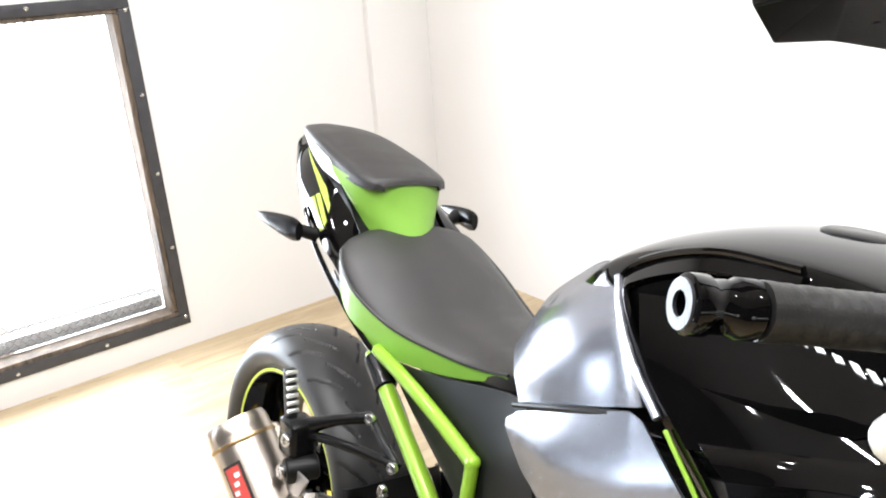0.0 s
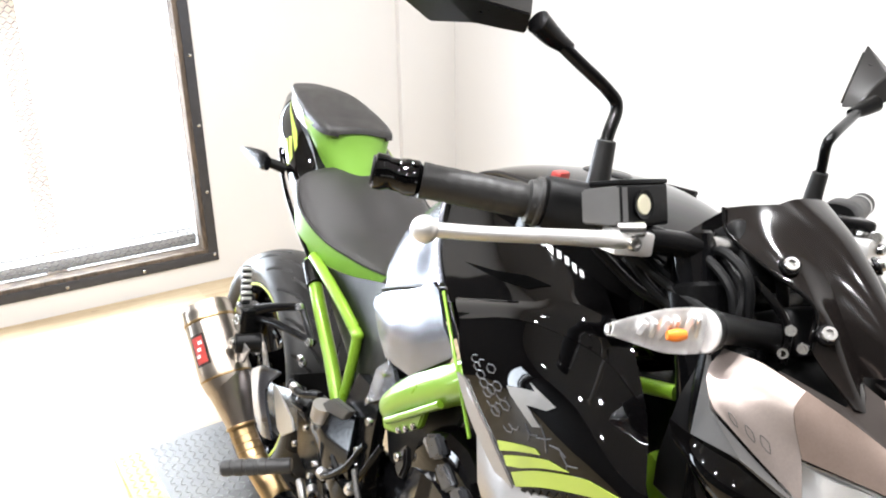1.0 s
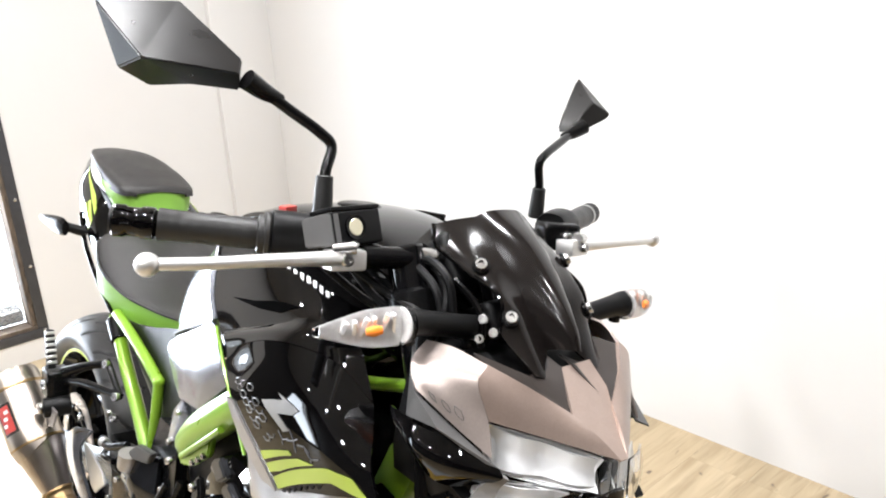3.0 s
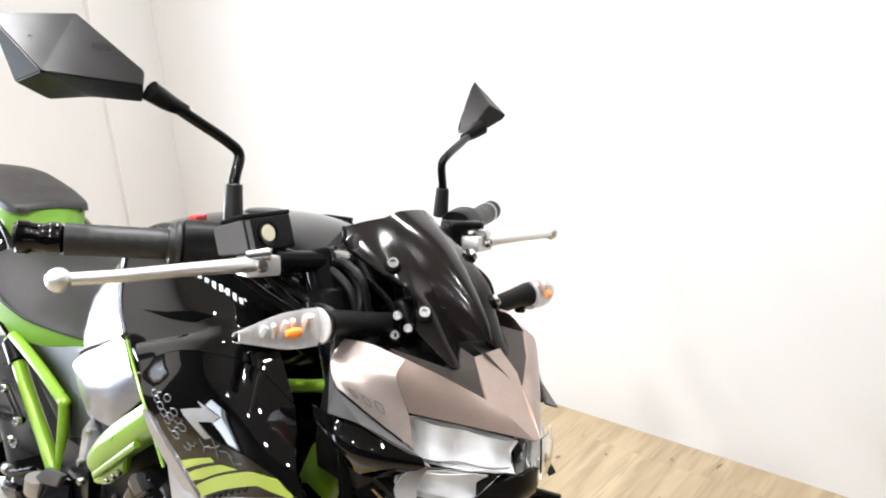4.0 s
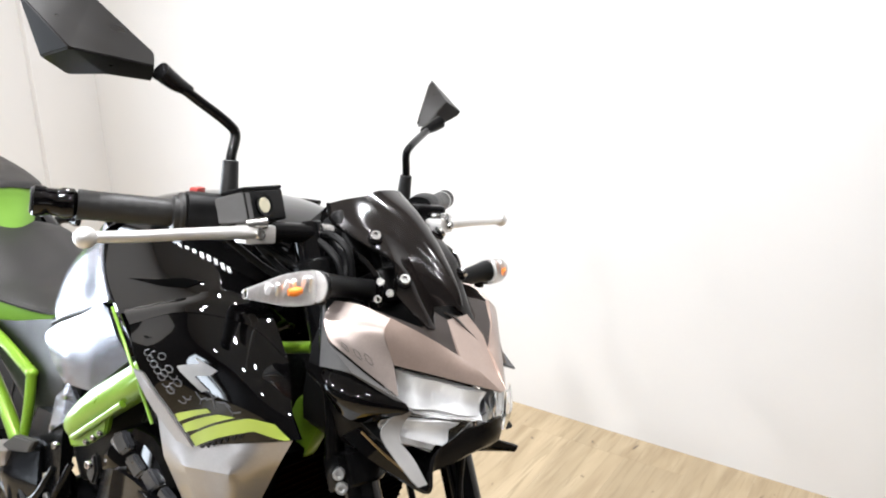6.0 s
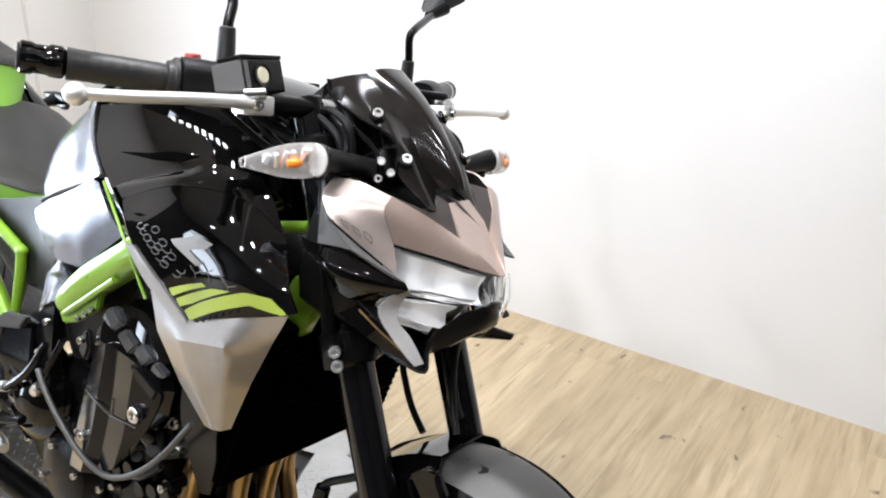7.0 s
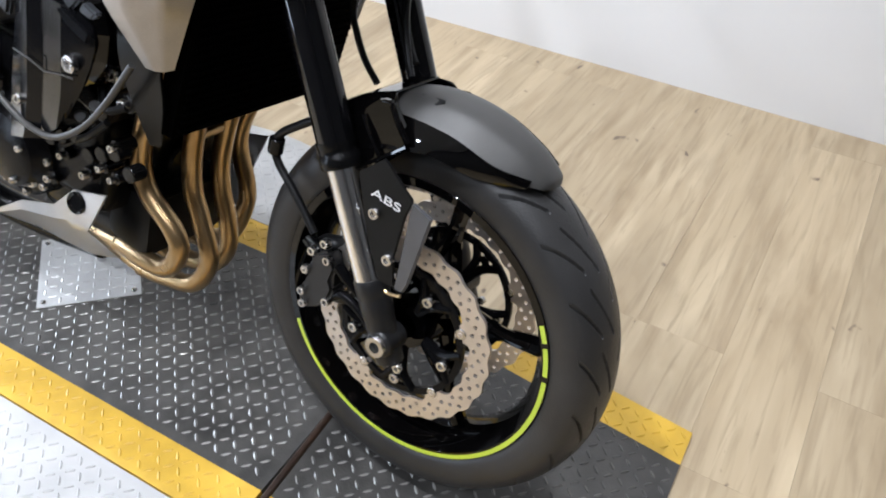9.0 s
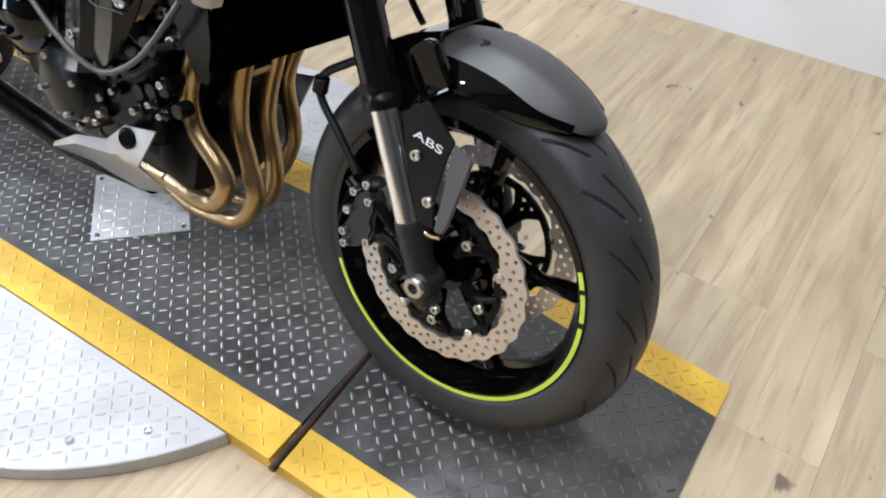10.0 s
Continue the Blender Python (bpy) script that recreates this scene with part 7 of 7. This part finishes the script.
# passenger peg bracket
for side in (1, -1):
    arm = bpart("peg_bracket", tube(flip([(0.325, -0.178, 0.668), (0.28, -0.21, 0.65), (0.235, -0.235, 0.625)], side), [0.009, 0.009, 0.014], 4, 10), SATIN, bike, "black passenger peg bracket")
    bpart("bracket_arm", tube(flip([(0.405, -0.182, 0.628), (0.31, -0.215, 0.625), (0.235, -0.238, 0.612)], side), 0.008, 4, 10), SATIN, arm)
    bpart("bracket_arm", tube(flip([(0.33, -0.178, 0.665), (0.365, -0.18, 0.645), (0.405, -0.182, 0.628)], side), 0.007, 3, 10), SATIN, arm)
    bpart("bracket_knuckle", box((0.05, 0.045, 0.06), pose(0.225, -0.245 * side, 0.605), 0.009, 3), SATIN, arm)
    bolt(flip([(0.235, -0.269, 0.608)], side)[0], (0.3, -side, 0), 0.01, arm, place=BODY)
    peg = bpart("passenger_peg", box((0.015, 0.018, 0.085), pose(0.20, -0.25 * side, 0.665, 0, -12), 0.005), CAST, arm, "folded ribbed passenger peg")
    for k in range(7):
        bpart("peg_rib", box((0.005, 0.019, 0.006), pose(0.20, -0.25 * side, 0.665, 0, -12) @ pose(0.0075, 0, -0.036 + 0.012 * k), 0.001, 1), LEVER, peg)
    bpart("peg_mount", rod(flip([(0.255, -0.225, 0.565)], side)[0], flip([(0.245, -0.275, 0.562)], side)[0], 0.02, 20), MATTE, arm)
    bolt(flip([(0.244, -0.278, 0.562)], side)[0], (0, -side, 0), 0.012, arm, place=BODY)
    for p in ((0.33, -0.184, 0.668), (0.405, -0.19, 0.628), (0.38, -0.185, 0.575)):
        bolt(flip([p], side)[0], (0.4, -side, 0.2), 0.0085, arm, place=BODY)
    # rider footrest, heel guard, pedal
    hang = bpart("footrest_hanger", patch(gflip([[(0.40, -0.195, 0.50), (0.45, -0.205, 0.43)], [(0.50, -0.20, 0.52), (0.53, -0.21, 0.42)], [(0.60, -0.195, 0.55), (0.62, -0.205, 0.42)]], side), 0.012, 4, 3), SATIN, bike, "black footrest hanger")
    bpart("heel_guard", slab(flip([(0.368, -0.236, 0.530), (0.388, -0.236, 0.534), (0.474, -0.236, 0.514), (0.488, -0.236, 0.497), (0.438, -0.236, 0.458), (0.412, -0.236, 0.464)], side), (0, 0.004 * side, 0), 0.001), BELLY, hang, "bright heel guard plate")
    foot = bpart("footrest", rod(flip([(0.456, -0.215, 0.405)], side)[0], flip([(0.392, -0.325, 0.379)], side)[0], 0.0145, 16), RUBBER, hang, "black rider footrest")
    for k in range(4):
        q = Vector(flip([(0.392, -0.325, 0.379)], side)[0]).lerp(Vector(flip([(0.456, -0.215, 0.405)], side)[0]), 0.02 + 0.17 * k)
        w = Vector(flip([(0.392, -0.325, 0.379)], side)[0]).lerp(Vector(flip([(0.456, -0.215, 0.405)], side)[0]), 0.15 + 0.17 * k)
        bpart("footrest_pad", rod(q, w, 0.0158, 14), RUBBER, foot)
    bpart("pedal", tube(flip([(0.50, -0.215, 0.40), (0.56, -0.225, 0.385), (0.62, -0.235, 0.39), (0.655, -0.25, 0.395)], side), 0.008, 4, 10), ALU, hang, "pedal")
bpart("silencer_shield", patch([[(0.158, -0.205, 0.458), (0.20, -0.212, 0.41), (0.245, -0.205, 0.36)], [(0.25, -0.215, 0.512), (0.262, -0.222, 0.46), (0.295, -0.215, 0.375)], [(0.33, -0.21, 0.534), (0.292, -0.220, 0.476), (0.335, -0.212, 0.388)]], 0.006, 4, 4, su=False), GREY, bike, "grey shield beside the swingarm")
bpart("rear_reservoir", rod((0.44, -0.185, 0.52), (0.49, -0.19, 0.53), 0.028, 20), MATTE, bike, "black cylindrical reservoir")
bpart("rear_master", tube([(0.40, -0.19, 0.53), (0.45, -0.2, 0.52), (0.52, -0.2, 0.53), (0.56, -0.195, 0.55)], [0.009, 0.011, 0.012, 0.01], 4, 10), SATIN, bike, "black rear master cylinder")
br = bpart("frame_hanger", patch([[(0.665, -0.19, 0.699), (0.655, -0.195, 0.63)], [(0.715, -0.198, 0.738), (0.695, -0.203, 0.66)], [(0.745, -0.2, 0.716), (0.72, -0.205, 0.675)]], 0.008, 4, 4, su=False), GREY, bike, "blue-grey cast frame bracket")
for p in ((0.715, -0.202, 0.715), (0.675, -0.198, 0.65)):
    bolt(p, RIGHT, 0.005, br, place=BODY)
bpart("hanger_cover", patch([[(0.50, -0.205, 0.56), (0.51, -0.215, 0.52), (0.54, -0.205, 0.47)], [(0.57, -0.215, 0.598), (0.58, -0.23, 0.545), (0.60, -0.22, 0.47)], [(0.65, -0.205, 0.61), (0.67, -0.22, 0.55), (0.68, -0.21, 0.47)]], 0.008, 4, 4, su=False, sv=False), SHIELD, bike, "black frame pivot cover")
bpart("pivot_cap", slab([(0.53, -0.224, 0.565), (0.60, -0.224, 0.618), (0.665, -0.224, 0.628), (0.645, -0.224, 0.602), (0.585, -0.224, 0.585)], (0, 0.012, 0), 0.002), FENDER, bike, "pale grey top of the pivot cover")
for p, r_ in (((0.513, -0.222, 0.516), 0.008), ((0.401, -0.20, 0.596), 0.010), ((0.716, -0.215, 0.637), 0.009), ((0.475, -0.222, 0.463), 0.008), ((0.60, -0.238, 0.50), 0.007), ((0.56, -0.225, 0.45), 0.008), ((0.66, -0.222, 0.52), 0.008), ((0.70, -0.218, 0.58), 0.009)):
    bolt(p, RIGHT, r_ * 0.68, bike, place=BODY, h=0.006)
for pts, r_ in (([(0.385, -0.205, 0.54), (0.43, -0.222, 0.555), (0.48, -0.225, 0.565), (0.535, -0.215, 0.588)], 0.007), ([(0.40, -0.205, 0.52), (0.45, -0.226, 0.535), (0.50, -0.225, 0.545)], 0.006), ([(0.60, -0.225, 0.48), (0.64, -0.238, 0.50), (0.69, -0.232, 0.545), (0.72, -0.22, 0.60)], 0.006), ([(0.55, -0.215, 0.44), (0.60, -0.232, 0.425), (0.66, -0.225, 0.44)], 0.007), ([(0.68, -0.21, 0.49), (0.71, -0.225, 0.52), (0.74, -0.225, 0.57), (0.76, -0.215, 0.62)], 0.0055)):
    bpart("hose", tube(pts, r_, 5, 8), SATIN, bike, "black hose beside the pivot")
for a, b_ in (((0.435, -0.222, 0.557), (0.455, -0.224, 0.561)), ((0.61, -0.231, 0.488), (0.63, -0.235, 0.496)), ((0.70, -0.224, 0.51), (0.712, -0.226, 0.524)), ((0.57, -0.224, 0.434), (0.585, -0.228, 0.429))):
    bpart("hose_clamp", rod(a, b_, 0.0095, 12), ALU, bike, "bright hose clamp")
bpart("fluid_cup", lathe([(0.0001, 0.0), (0.017, 0.0), (0.019, 0.004), (0.019, 0.03), (0.0001, 0.03)], pose(0.562, -0.222, 0.560, 0, 10), 20, closed=False), SILVER, bike, "pale small fluid cup")
bpart("cover_bracket", slab([(0.822, -0.226, 0.655), (0.838, -0.226, 0.668), (0.846, -0.226, 0.640), (0.836, -0.226, 0.612), (0.818, -0.226, 0.625)], (0, 0.012, 0), 0.004), CAST, engine, "small grey cast bracket")
bolt((0.832, -0.228, 0.648), RIGHT, 0.0065, engine, place=BODY)
bpart("engine_plate", slab([(0.872, -0.226, 0.698), (0.888, -0.226, 0.713), (0.912, -0.226, 0.706), (0.897, -0.226, 0.687)], (0, 0.01, 0), 0.003), GREY, engine, "pale grey machined pad")
bpart("side_stand", tube([(0.62, 0.14, 0.30), (0.58, 0.20, 0.17), (0.55, 0.262, 0.066)], [0.014, 0.012, 0.012], 4, 12), SATIN, bike, "black side stand")
bpart("side_stand_foot", box((0.07, 0.045, 0.01), pose(0.55, 0.267, 0.062, 11.9), 0.003), SATIN, bike, "black side stand foot")

# ---- floor: planks laid across the room ----
floor = tagged(placed(part("floor", box((EX - WX + 0.2, WY - EY + 0.2, 0.08), pose((EX + WX) / 2, (WY + EY) / 2, FLOOR - 0.0435), 0), JOINT, smooth=0)), "pale oak vinyl plank floor", "floor", kind="structure")
PW, PL = 0.184, 1.22
random.seed(3)
shapes = {}


def plank(length):
    key = round(length, 3)
    if key not in shapes:
        bm = box((PW - 0.0003, length - 0.0002, 0.003), pose(0, 0, 0), 0.0003, 1)
        me = bpy.data.meshes.new("plank")
        bm.to_mesh(me)
        bm.free()
        me.materials.append(WOOD)
        shapes[key] = me
    return shapes[key]


x = WX + PW / 2
while x < EX:
    y = EY - random.choice((0.0, 0.305, 0.61, 0.915))
    while y < WY:
        a, b = max(y, EY), min(y + PL, WY)
        if b - a > 0.05:
            ob = new("plank", plank(b - a))
            ob.parent = floor
            ob.matrix_local = pose(x, (a + b) / 2, FLOOR - 0.0018)
        y += PL
    x += PW
